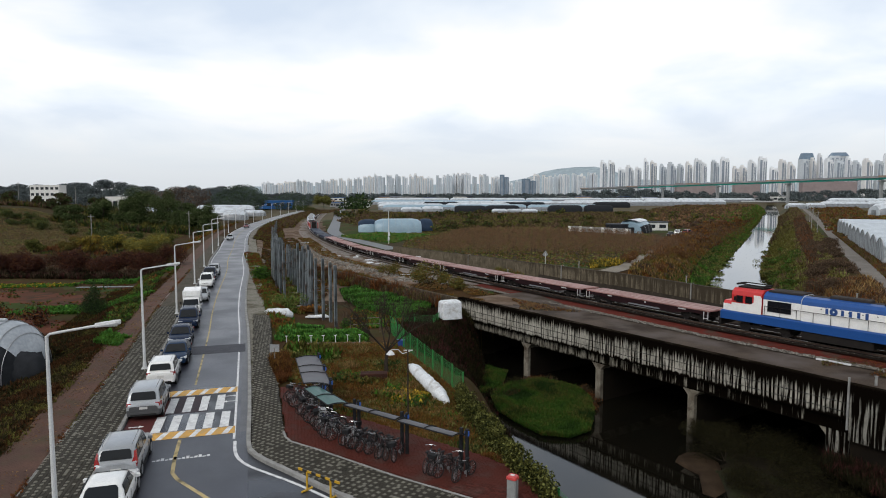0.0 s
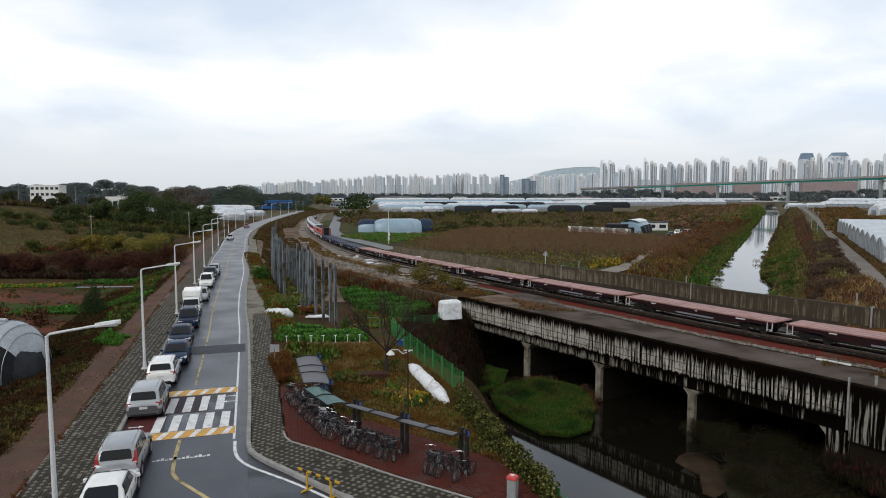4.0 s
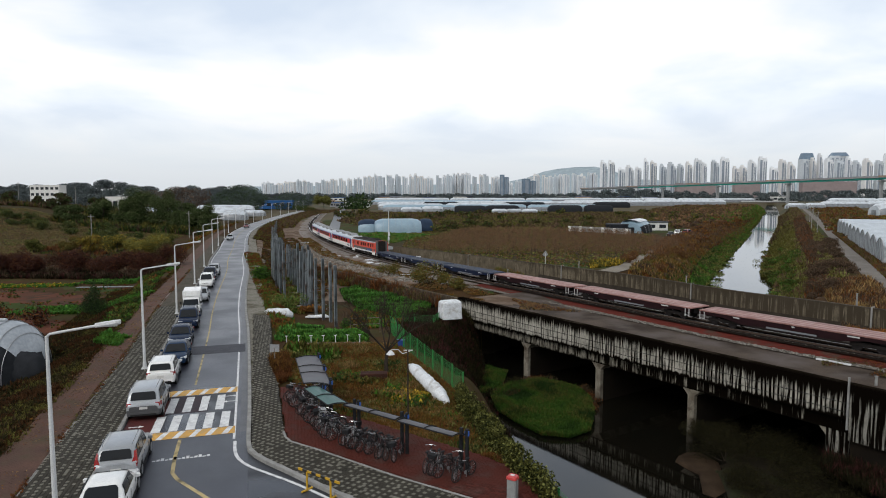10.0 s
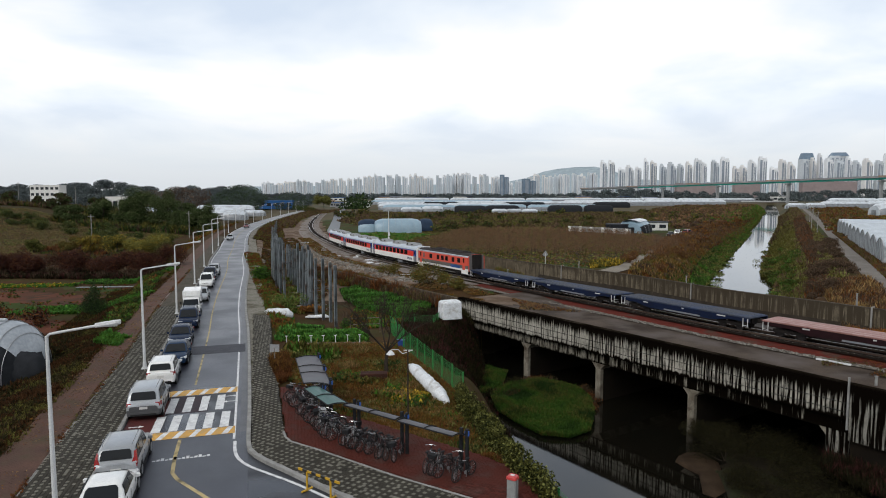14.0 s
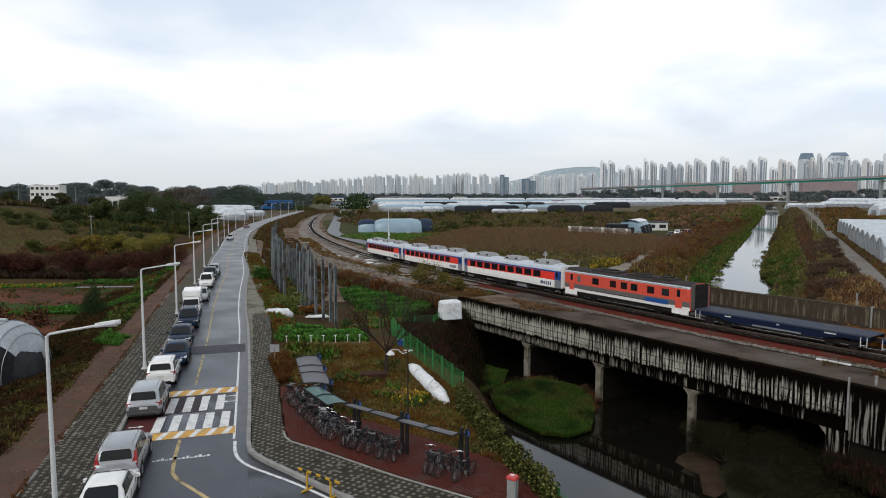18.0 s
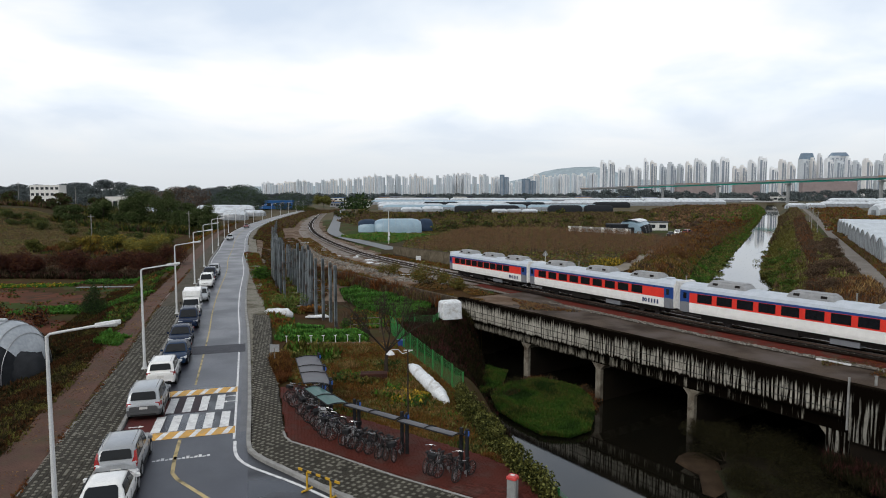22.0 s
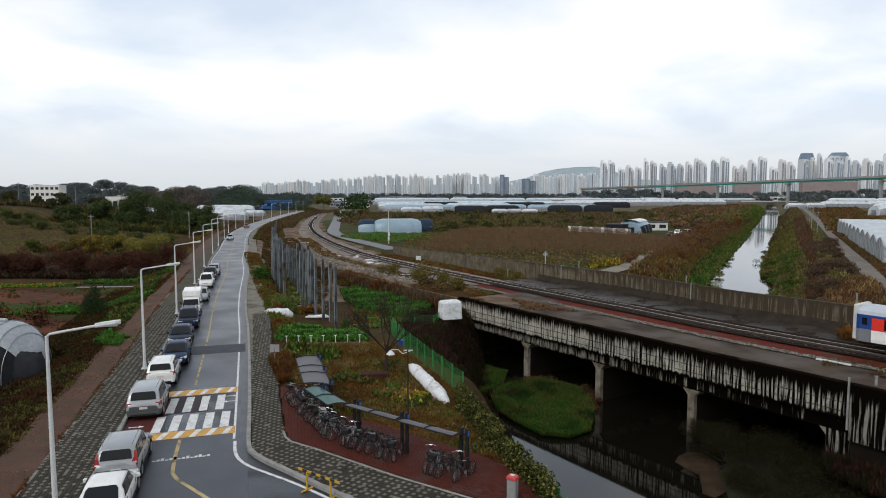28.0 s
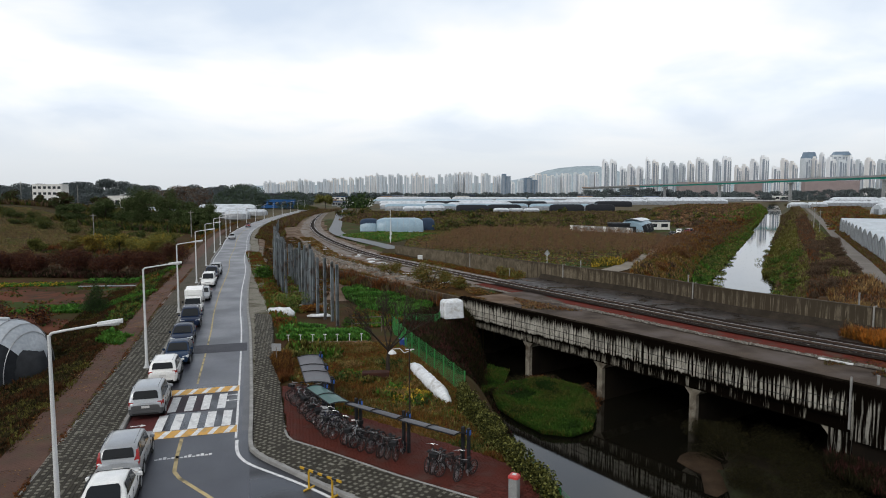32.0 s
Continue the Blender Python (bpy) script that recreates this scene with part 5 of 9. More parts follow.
def car(name, label, paint, L=4.5, W=1.82, H=1.68, kind="suv", lower=None, extra=""):
    """Built facing +x: a lower body in sections, a rounded cabin, panes, lights and wheels."""
    c = thing(name, label, "car", group="cars parked along the street")
    lower = lower or paint
    hw = W / 2
    if kind == "suv":
        belt, roofw = 1.02, 0.80
        body = [(-0.500, 0.80, 0.52, 0.86), (-0.494, 0.90, 0.38, 0.98), (-0.478, 0.96, 0.30, 1.03), (-0.43, 0.99, 0.27, 1.05), (-0.30, 1.0, 0.26, 1.05), (-0.1, 1.0, 0.25, 1.04), (0.12, 1.0, 0.25, 1.02), (0.25, 0.995, 0.25, 1.00), (0.33, 0.985, 0.26, 0.97), (0.41, 0.955, 0.28, 0.91), (0.462, 0.89, 0.31, 0.83), (0.487, 0.80, 0.35, 0.74), (0.499, 0.68, 0.42, 0.64)]
        cab = [(-0.488, 0.0), (-0.462, 0.40), (-0.432, 0.86), (-0.395, 0.97), (-0.25, 1.0), (-0.05, 1.0), (0.045, 0.965), (0.09, 0.88), (0.175, 0.49), (0.285, 0.0)]
    else:
        belt, roofw = 0.92, 0.76
        body = [(-0.500, 0.78, 0.48, 0.78), (-0.493, 0.88, 0.34, 0.89), (-0.472, 0.95, 0.27, 0.945), (-0.42, 0.985, 0.24, 0.96), (-0.30, 1.0, 0.22, 0.95), (-0.1, 1.0, 0.21, 0.94), (0.12, 1.0, 0.21, 0.92), (0.25, 0.99, 0.22, 0.90), (0.33, 0.975, 0.23, 0.86), (0.41, 0.935, 0.25, 0.79), (0.462, 0.865, 0.28, 0.72), (0.487, 0.77, 0.32, 0.64), (0.499, 0.64, 0.38, 0.55)]
        cab = [(-0.385, 0.0), (-0.31, 0.43), (-0.235, 0.88), (-0.19, 0.97), (-0.10, 1.0), (0.0, 0.99), (0.045, 0.94), (0.085, 0.85), (0.165, 0.465), (0.265, 0.0)]
    prof_ = [(-0.80, 0.0), (-0.94, 0.06), (-0.985, 0.22), (-1.0, 0.45), (-0.995, 0.66), (-0.965, 0.85), (-0.91, 0.955), (-0.80, 1.0), (-0.4, 1.018)]
    rings = []
    for f, w, z0, z1 in body:
        y = hw * w
        rings.append([(f * L, y * a_, z0 + (z1 - z0) * b_) for a_, b_ in prof_] + [(f * L, -y * a_, z0 + (z1 - z0) * b_) for a_, b_ in reversed(prof_)])
    strip_ = [TRIM, lower, lower, paint, paint, paint, paint, paint]
    part("body", soft(Shape().loft(rings, lower, mats=strip_ + [paint] + strip_[::-1] + [TRIM]).mesh("body"), 40), c)
    base = belt - 0.03

    def at(f, v, u):
        """A point of the cabin: station f, height v from belt to roof, u from one side to the other."""
        k = lerp(f, [q[0] for q in cab], [q[1] for q in cab])
        z_ = base + (H - base) * k * v
        g_ = (z_ - base) / (H - base)
        half = hw * (0.93 + (roofw - 0.93) * g_ ** 1.15)
        return (f * L, u * half, z_)

    rings = []
    for f, k in cab:
        half0, top = hw * 0.93, base + (H - base) * k
        g_ = k ** 1.15
        ht = half0 + (hw * roofw - half0) * g_
        rr = min(0.10, (top - base) * 0.4)
        right = [(half0, base), (half0 + (ht - half0) * 0.55, base + (top - base) * 0.6), (ht, top - rr), (ht * 0.93, top - rr * 0.28), (ht * 0.62, top + 0.012 * k)]
        rings.append([(f * L, -y, z) for y, z in right] + [(f * L, y, z) for y, z in reversed(right)])
    part("cabin", soft(Shape().loft(rings, paint).mesh("cabin"), 50), c)
    # windscreen and rear window, laid on the slopes
    for f0, f1, word, u in ((cab[0][0], cab[2][0], "rear_window", 0.80), (cab[-1][0], cab[-3][0], "windscreen", 0.86)):
        a, b = Vector(at(f0, 1, 0)), Vector(at(f1, 1, 0))
        d = b - a
        out = Vector((-d.z, 0, d.x)) if d.x > 0 else Vector((d.z, 0, -d.x))
        out.normalize()
        lo, hi = (0.30, 0.97) if word == "rear_window" and kind == "suv" else (0.08, 0.98)
        p0, p1 = a + d * lo + out * 0.02, a + d * hi + out * 0.02
        w0, w1 = hw * (0.93 + (roofw - 0.93) * lo) * u, hw * (0.93 + (roofw - 0.93) * hi) * u
        part(word, prism(Shape(), [(p0.x, -w0, p0.z), (p0.x, w0, p0.z), (p0.lerp(p1, 0.8).x, w0 + (w1 - w0) * 0.7, p0.lerp(p1, 0.8).z), (p1.x, w1 * 0.9, p1.z), (p1.x, -w1 * 0.9, p1.z), (p0.lerp(p1, 0.8).x, -w0 - (w1 - w0) * 0.7, p0.lerp(p1, 0.8).z)], out, CAR_GLASS, 0.012), c, "dark tinted glass")
        part("wiper", Shape().tube((p0 + out * 0.03) + Vector((0, -w0 * 0.5, 0)), (p0.lerp(p1, 0.25) + out * 0.03) + Vector((0, w0 * 0.2, 0)), 0.012, TRIM, 4), c)
    # side panes between the pillars
    r_, f_ = cab[0][0], cab[-1][0]
    spans = ((r_ + 0.085, -0.285), (-0.268, -0.095), (-0.075, 0.125)) if kind == "suv" else ((r_ + 0.115, -0.235), (-0.222, -0.075), (-0.055, 0.135))
    zt = base + (H - base) * 0.86
    for sd in (-1, 1):
        for i, (a, b) in enumerate(spans):
            lo_, hi_ = base + 0.07, zt
            y0, y1 = hw * (0.93 + (roofw - 0.93) * 0.10), hw * (0.93 + (roofw - 0.93) * 0.80)
            sl0 = 0.055 if i == 0 else 0.0
            sl1 = -0.085 if i == 2 else 0.0
            pts = [(a * L, sd * y0, lo_), (b * L, sd * y0, lo_), ((b + sl1) * L, sd * y1, hi_), ((a + sl0) * L, sd * y1, hi_)]
            part("side_window", prism(Shape(), pts if sd < 0 else pts[::-1], Vector((0, sd, 0.2)).normalized(), CAR_GLASS, 0.022), c)
        part("door_handle", Shape().box((-0.20 * L, sd * hw * 1.0, belt - 0.15), (0.17, 0.035, 0.03), paint), c)
        part("door_handle", Shape().box((0.0, sd * hw * 1.0, belt - 0.15), (0.17, 0.035, 0.03), paint), c)
        for f in (-0.255, -0.085, 0.155):
            part("door_seam", Shape().box((f * L, sd * hw * 0.992, 0.62), (0.012, 0.02, 0.56), TRIM), c)
        part("mirror", soft(Shape().box((0.16 * L, sd * (hw + 0.09), belt + 0.07), (0.13, 0.2, 0.15), paint, bevel=0.04).mesh("mirror")), c)
        part("side_sill", Shape().box((0, sd * hw * 0.985, 0.32), (L * 0.40, 0.05, 0.10), TRIM if lower == paint else lower), c)
        if kind == "suv":
            part("roof_rail", Shape().pipe([(-0.38 * L, sd * hw * 0.66, H - 0.01), (-0.34 * L, sd * hw * 0.67, H + 0.055), (0.0, sd * hw * 0.67, H + 0.055), (0.05 * L, sd * hw * 0.66, H - 0.02)], 0.018, CHROME, 5), c)
        if extra == "tall":
            rows_ = [(-0.483, 0.90, 0.84), (-0.476, 0.92, 1.04), (-0.463, 0.885, 1.26), (-0.440, 0.84, 1.46)]
            part("tail_light", Shape().loft([[(f * L - 0.035, sd * hw * (w - wd), z), (f * L - 0.02, sd * hw * (w + 0.035), z), (f * L + 0.16, sd * hw * (w + 0.045), z), (f * L + 0.1, sd * hw * (w - wd), z)] for (f, w, z), wd in zip(rows_, (0.20, 0.22, 0.09, 0.05))], TAIL), c, "tall red tail light")
        else:
            zl, hl_ = (0.93, 0.22) if kind == "suv" else (0.78, 0.15)
            rows_ = [(-0.494, 0.90, zl - hl_ / 2), (-0.485, 0.93, zl + hl_ / 2)]
            wd = 0.26 if kind == "suv" else 0.36
            part("tail_light", Shape().loft([[(f * L - 0.02, sd * hw * (w - wd), z), (f * L + 0.0, sd * hw * w, z), (f * L + 0.26, sd * hw * 1.0, z), (f * L + 0.2, sd * hw * (w - wd), z)] for f, w, z in rows_], TAIL), c)
        zh = 0.74 if kind == "suv" else 0.64
        part("head_light", Shape().loft([[(0.478 * L, sd * hw * 0.50, z), (0.462 * L + dx, sd * hw * 0.84, z), (0.40 * L, sd * hw * 0.97, z + 0.03), (0.40 * L, sd * hw * 0.5, z)] for z, dx in ((zh - 0.08, 0.03), (zh + 0.08, 0.0))], HEAD), c)
        for f in (-0.295, 0.315):
            part("wheel_arch", Shape().wheel((f * L, sd * (hw - 0.035), 0.36), 0.40, 0.075, TRIM, 20), c)
            w = part("wheel", Shape().wheel((f * L, sd * (hw - 0.105), 0.33), 0.33, 0.225, TYRE, 20), c)
            part("rim", Shape().wheel((f * L, sd * (hw - 0.105), 0.33), 0.215, 0.24, ALLOY, 14), w)
    part("rear_bumper", soft(Shape().box((-0.478 * L, 0, 0.47), (0.22, W * 0.93, 0.27), lower, bevel=0.09).mesh("rear_bumper")), c)
    part("front_bumper", soft(Shape().box((0.468 * L, 0, 0.42), (0.22, W * 0.86, 0.22), lower, bevel=0.09).mesh("front_bumper")), c)
    part("bumper_insert", Shape().box((-0.493 * L, 0, 0.37), (0.12, W * 0.72, 0.10), TRIM), c)
    part("grille", Shape().box((0.483 * L, 0, 0.66 if kind == "suv" else 0.57), (0.10, W * 0.40, 0.13), TRIM).box((0.492 * L, 0, 0.66 if kind == "suv" else 0.57), (0.10, W * 0.41, 0.02), CHROME), c)
    part("plate", Shape().box((-0.5 * L - 0.012, 0, 0.76 if kind == "suv" else 0.64), (0.02, 0.42, 0.13), PLATE), c)
    part("plate", Shape().box((0.5 * L + 0.012, 0, 0.42), (0.02, 0.42, 0.11), PLATE), c)
    return c


def park(ob, q, off=-2.1, away=True):
    a, b = rpt(q - 1.2, off), rpt(q + 1.2, off)
    yaw = math.degrees(math.atan2(b[1] - a[1], b[0] - a[0])) + (0 if away else 180)
    p = rpt(q, off)
    ob.matrix_world = pose(p[0], p[1], p[2] + 0.006, 0, 0, yaw)
    return ob


P_SILVER = gloss("silver_car_paint", (0.34, 0.355, 0.37), 0.3, 0.35, 0.6)
P_SILVER_B = gloss("bluish_silver_car_paint", (0.40, 0.42, 0.44), 0.3, 0.35, 0.6)
P_WHITE = gloss("white_car_paint", (0.82, 0.82, 0.80), 0.25, 0, 0.7)
P_NAVY = shade("navy_car_paint", (0.006, 0.014, 0.038), (0.007, 0.016, 0.042), 2, 0.25, 0.0, 0, 30, spec=0.16)
P_BLUE = shade("dark_blue_car_paint", (0.008, 0.024, 0.058), (0.009, 0.027, 0.064), 2, 0.25, 0.0, 0, 30, spec=0.16)
P_BLACK = gloss("black_car_paint", (0.012, 0.013, 0.016), 0.2, 0, 0.8)
P_REDC = gloss("dark_red_car_paint", (0.18, 0.02, 0.02), 0.25, 0, 0.6)
GREYCLAD = gloss("grey_car_cladding", (0.07, 0.072, 0.075), 0.5)
park(car("sedan", "white sedan parked by the kerb", P_WHITE, 4.5, 1.80, 1.46, "sedan"), 9.55, -2.0)
park(car("sport_utility_car", "silver sport utility car with tall red tail lights", P_SILVER, 4.5, 1.82, 1.68, "suv", None, "tall"), 13.8)
park(car("sport_utility_car", "silver sport utility car with grey lower cladding", P_SILVER_B, 4.56, 1.88, 1.73, "suv", GREYCLAD), 22.5, -2.25)
park(car("sport_utility_car", "white compact sport utility car", P_WHITE, 4.4, 1.82, 1.66, "suv"), 29.0, -2.15)
park(car("sedan", "dark blue sedan facing the camera", P_BLUE, 4.7, 1.82, 1.44, "sedan"), 34.3, -1.85, False)
park(car("sedan", "navy sedan parked by the kerb", P_NAVY, 4.7, 1.82, 1.46, "sedan"), 40.9, -2.1, False)
park(car("sport_utility_car", "navy sport utility car parked by the kerb", P_NAVY, 4.6, 1.85, 1.72, "suv"), 48.3, -1.95, False)
park(car("sedan", "silver sedan parked by the kerb", P_SILVER, 4.5, 1.78, 1.45, "sedan"), 64.6, -1.7, False)
park(car("sport_utility_car", "white sport utility car with a dark grille", P_WHITE, 4.6, 1.86, 1.78, "suv"), 76.6, -1.85, False)
park(car("sport_utility_car", "dark grey sport utility car", P_NAVY, 4.6, 1.85, 1.75, "suv"), 84.6, -2.0, False)
park(car("sport_utility_car", "pale silver car at the end of the row", P_SILVER, 4.4, 1.82, 1.62, "suv"), 90.6, -1.8, False)
park(car("sedan", "grey car on the street far off", P_SILVER_B, 4.5, 1.8, 1.45, "sedan"), 175.5, -1.5, False)
park(car("sedan", "dark red car on the street far off", P_REDC, 4.5, 1.8, 1.45, "sedan"), 246.5, -0.9, False)


def box_truck():
    c = thing("box_truck", "small white box truck parked by the kerb", "truck", group="cars parked along the street")
    part("cab", Shape().loft([[(x, y, z) for y, z in ((-0.84, 0.4), (-0.86, 1.2), (-0.76, h), (0.76, h), (0.86, 1.2), (0.84, 0.4))] for x, h in ((0.9, 1.98), (1.75, 1.98), (2.25, 1.25), (2.35, 1.1))], P_WHITE), c)
    part("windscreen", Shape().add([(1.78, -0.70, 1.93), (1.78, 0.70, 1.93), (2.26, 0.78, 1.27), (2.26, -0.78, 1.27)], [(0, 1, 2, 3)], CAR_GLASS), c)
    for sd in (-1, 1):
        part("side_window", Shape().add([(1.0, sd * 0.80, 1.85), (1.7, sd * 0.80, 1.85), (2.0, sd * 0.87, 1.25), (1.0, sd * 0.87, 1.25)], [(0, 1, 2, 3)], CAR_GLASS), c)
        part("head_light", Shape().box((2.34, sd * 0.62, 0.85), (0.1, 0.3, 0.2), HEAD, bevel=0.03), c)
        part("mirror", Shape().box((1.95, sd * 1.0, 1.5), (0.1, 0.16, 0.26), TRIM), c)
        for x in (-1.5, 1.55):
            part("wheel", Shape().wheel((x, sd * 0.72, 0.33), 0.33, 0.22, TYRE, 14, ALLOY), c)
    part("cargo_box", Shape().box((-0.85, 0, 1.62), (3.3, 1.78, 1.9), P_WHITE, bevel=0.04), c, "white insulated cargo box")
    part("chassis", Shape().box((-0.6, 0, 0.55), (4.0, 1.2, 0.25), TRIM), c)
    part("bumper", Shape().box((2.33, 0, 0.5), (0.14, 1.6, 0.22), TRIM), c)
    part("cooling_unit", Shape().box((0.72, 0, 2.25), (0.3, 1.2, 0.45), P_WHITE, bevel=0.05), c)
    return c


park(box_truck(), 54.9, -2.0, False)

# ---- foliage and ground cover ----
def leafmat(name, a, b):
    m = shade(name, a, b, 2.0, 0.75, 0, 0, 12, vary=0.5, spec=0.05, island=True)
    return m


L_DRY = leafmat("dry_orange_grass", (0.21, 0.104, 0.022), (0.13, 0.064, 0.016))
L_STRAW = leafmat("pale_straw", (0.28, 0.18, 0.07), (0.19, 0.12, 0.048))
L_RUST = leafmat("rust_brown_leaf", (0.17, 0.062, 0.02), (0.105, 0.042, 0.016))
L_GREEN = leafmat("fresh_green_leaf", (0.075, 0.17, 0.022), (0.05, 0.115, 0.018))
L_CROP = leafmat("crop_green_leaf", (0.075, 0.20, 0.035), (0.048, 0.135, 0.024))
L_DARK = leafmat("dark_green_leaf", (0.045, 0.078, 0.02), (0.028, 0.05, 0.015))
L_OLIVE = leafmat("olive_leaf", (0.13, 0.12, 0.028), (0.085, 0.078, 0.02))
L_YELLOW = leafmat("yellow_leaf", (0.42, 0.29, 0.03), (0.28, 0.19, 0.025))
L_WINE = leafmat("wine_red_leaf", (0.062, 0.02, 0.018), (0.04, 0.015, 0.014))
L_TWIG = leafmat("brown_twig", (0.095, 0.062, 0.04), (0.06, 0.042, 0.028))
# Olive leaf with shade put into its colour, for dark banks and corners.
L_SHADED = leafmat("shaded_olive_leaf", (0.026, 0.023, 0.009), (0.014, 0.013, 0.006))
L_ORCH = leafmat("warm_brown_twig", (0.21, 0.115, 0.06), (0.14, 0.08, 0.045))
L_ORCH_D = leafmat("grey_brown_twig", (0.15, 0.095, 0.058), (0.10, 0.065, 0.042))
L_FIELD = leafmat("olive_field_grass", (0.19, 0.19, 0.055), (0.13, 0.135, 0.042))
L_STREAM = leafmat("stream_green_leaf", (0.052, 0.115, 0.016), (0.034, 0.078, 0.012))
L_STREAM_D = leafmat("deep_stream_green_leaf", (0.022, 0.048, 0.010), (0.015, 0.033, 0.008))
L_ORANGE = leafmat("bright_orange_grass", (0.42, 0.14, 0.018), (0.26, 0.085, 0.014))
L_SCRUB = leafmat("dull_olive_scrub", (0.040, 0.035, 0.012), (0.024, 0.022, 0.009))
L_IVY = leafmat("creeper_leaf", (0.085, 0.085, 0.018), (0.055, 0.055, 0.014))
L_IVY_D = leafmat("deep_creeper_leaf", (0.032, 0.038, 0.011), (0.02, 0.025, 0.008))
L_BANK = leafmat("brown_bank_grass", (0.082, 0.036, 0.014), (0.05, 0.023, 0.010))
# The same leaf tone taken darker still for the river bank.
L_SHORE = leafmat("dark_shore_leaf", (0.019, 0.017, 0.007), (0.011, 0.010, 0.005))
L_HILL = leafmat("tan_hill_grass", (0.25, 0.175, 0.08), (0.18, 0.13, 0.06))
L_TREE = leafmat("grey_green_tree_leaf", (0.10, 0.115, 0.05), (0.07, 0.083, 0.036))
L_PINE = leafmat("dark_pine_needle", (0.032, 0.05, 0.02), (0.02, 0.034, 0.015))
BARK = shade("grey_brown_bark", (0.055, 0.042, 0.033), (0.035, 0.028, 0.022), 3, 0.9, 0, 0.6, 20)


def spots(poly, count, seed):
    g = np.random.default_rng(seed)
    p = np.array(poly, float)
    out = []
    lo, hi = p.min(0), p.max(0)
    while sum(len(o) for o in out) < count:
        q = lo + (hi - lo) * g.random((count * 2, 2))
        k = np.zeros(len(q), bool)
        j = len(p) - 1
        for i in range(len(p)):
            a, b = p[i], p[j]
            t = ((a[1] > q[:, 1]) != (b[1] > q[:, 1]))
            with np.errstate(divide="ignore", invalid="ignore"):
                t &= q[:, 0] < (b[0] - a[0]) * (q[:, 1] - a[1]) / (b[1] - a[1]) + a[0]
            k ^= t
            j = i
        out.append(q[k])
    return np.concatenate(out)[:count]


def cover(name, label, poly, count, height, width, mats, seed, blades=4, lean=0.5, patchy=0.0, flat=None, road_clear=0.0, above=None, z0=None):
    """Tufts of blades or low leaves over a piece of ground, as one mesh of stuff."""
    g = np.random.default_rng(seed)
    c = spots(poly, count, seed)
    if road_clear:
        c = c[near(c, road_line)[0] > road_clear]
    z = np.maximum(terrain(c)[0], water_z(c[:, 1])) if z0 is None else np.full(len(c), z0)
    if above is not None:
        c, z = c[z > above], z[z > above]
    if patchy:
        v = np.array([noise.noise(Vector((a * 0.22, b * 0.22, seed))) for a, b in c])
        keep = v > patchy - 0.5
        c, z = c[keep], z[keep]
    n_ = len(c)
    if not n_:
        return None
    v = np.array([noise.noise(Vector((a * 0.35, b * 0.35, seed + 7.0))) for a, b in c])
    size = height * (0.55 + 0.6 * g.random(n_)) * (1 + 0.7 * v)
    base = np.column_stack([c, z])
    vs, idx = [], []
    tone = np.clip(((v + 0.5) * len(mats) + g.normal(0, 0.8, n_)), 0, len(mats) - 1).astype(int)
    for _ in range(blades):
        a = g.random(n_) * 2 * math.pi
        d = np.column_stack([np.cos(a), np.sin(a), np.zeros(n_)])
        s = np.column_stack([-np.sin(a), np.cos(a), np.zeros(n_)])
        h = size * (0.6 + 0.6 * g.random(n_))
        off = d * (width * 1.2 * g.random(n_))[:, None]
        tip = base + off + d * (h * lean * g.random(n_))[:, None] + np.column_stack([np.zeros((n_, 2)), h])
        mid = base + off + d * (h * lean * 0.15)[:, None] + np.column_stack([np.zeros((n_, 2)), h * 0.5])
        w = (width * (0.6 + 0.8 * g.random(n_)))[:, None]
        if flat:
            mid = mid + d * (flat * h)[:, None]
        vs.append(np.stack([base + off - s * w * 0.25, mid + s * w * 0.5, tip, mid - s * w * 0.5], 1).reshape(-1, 3))
        idx.append(tone)
    me = quads_of(name, np.concatenate(vs), mats, np.concatenate(idx))
    return tagged(new(name, me), label, "plants", kind="stuff")


def bush(name, label, x, y, r, h, mats, count, size, seed, z=None, category="bush", flat=0.5):
    """A shrub: stems and a crown of leaves in uneven lumps."""
    g = random.Random(seed)
    z = float(terrain([(x, y)])[0][0]) if z is None else z
    c = thing(name, label, category, pose(x, y, z - 0.05))
    st = Shape()
    blobs = []
    for _ in range(6):
        a, d = g.random() * 6.283, r * (0.25 + 0.5 * g.random())
        tip = (math.cos(a) * d, math.sin(a) * d, h * (0.34 + 0.34 * g.random()))
        st.tube((0, 0, 0), tip, 0.03 + 0.008 * h, BARK, 5, 0.01)
        blobs.append((*tip, r * (0.4 + 0.25 * g.random()), r * (0.4 + 0.25 * g.random()), h * (0.30 + 0.14 * g.random())))
    part("branchwork", st, c)
    part("crown", leaves("crown", blobs, count, size, mats, seed, flat), c)
    return c


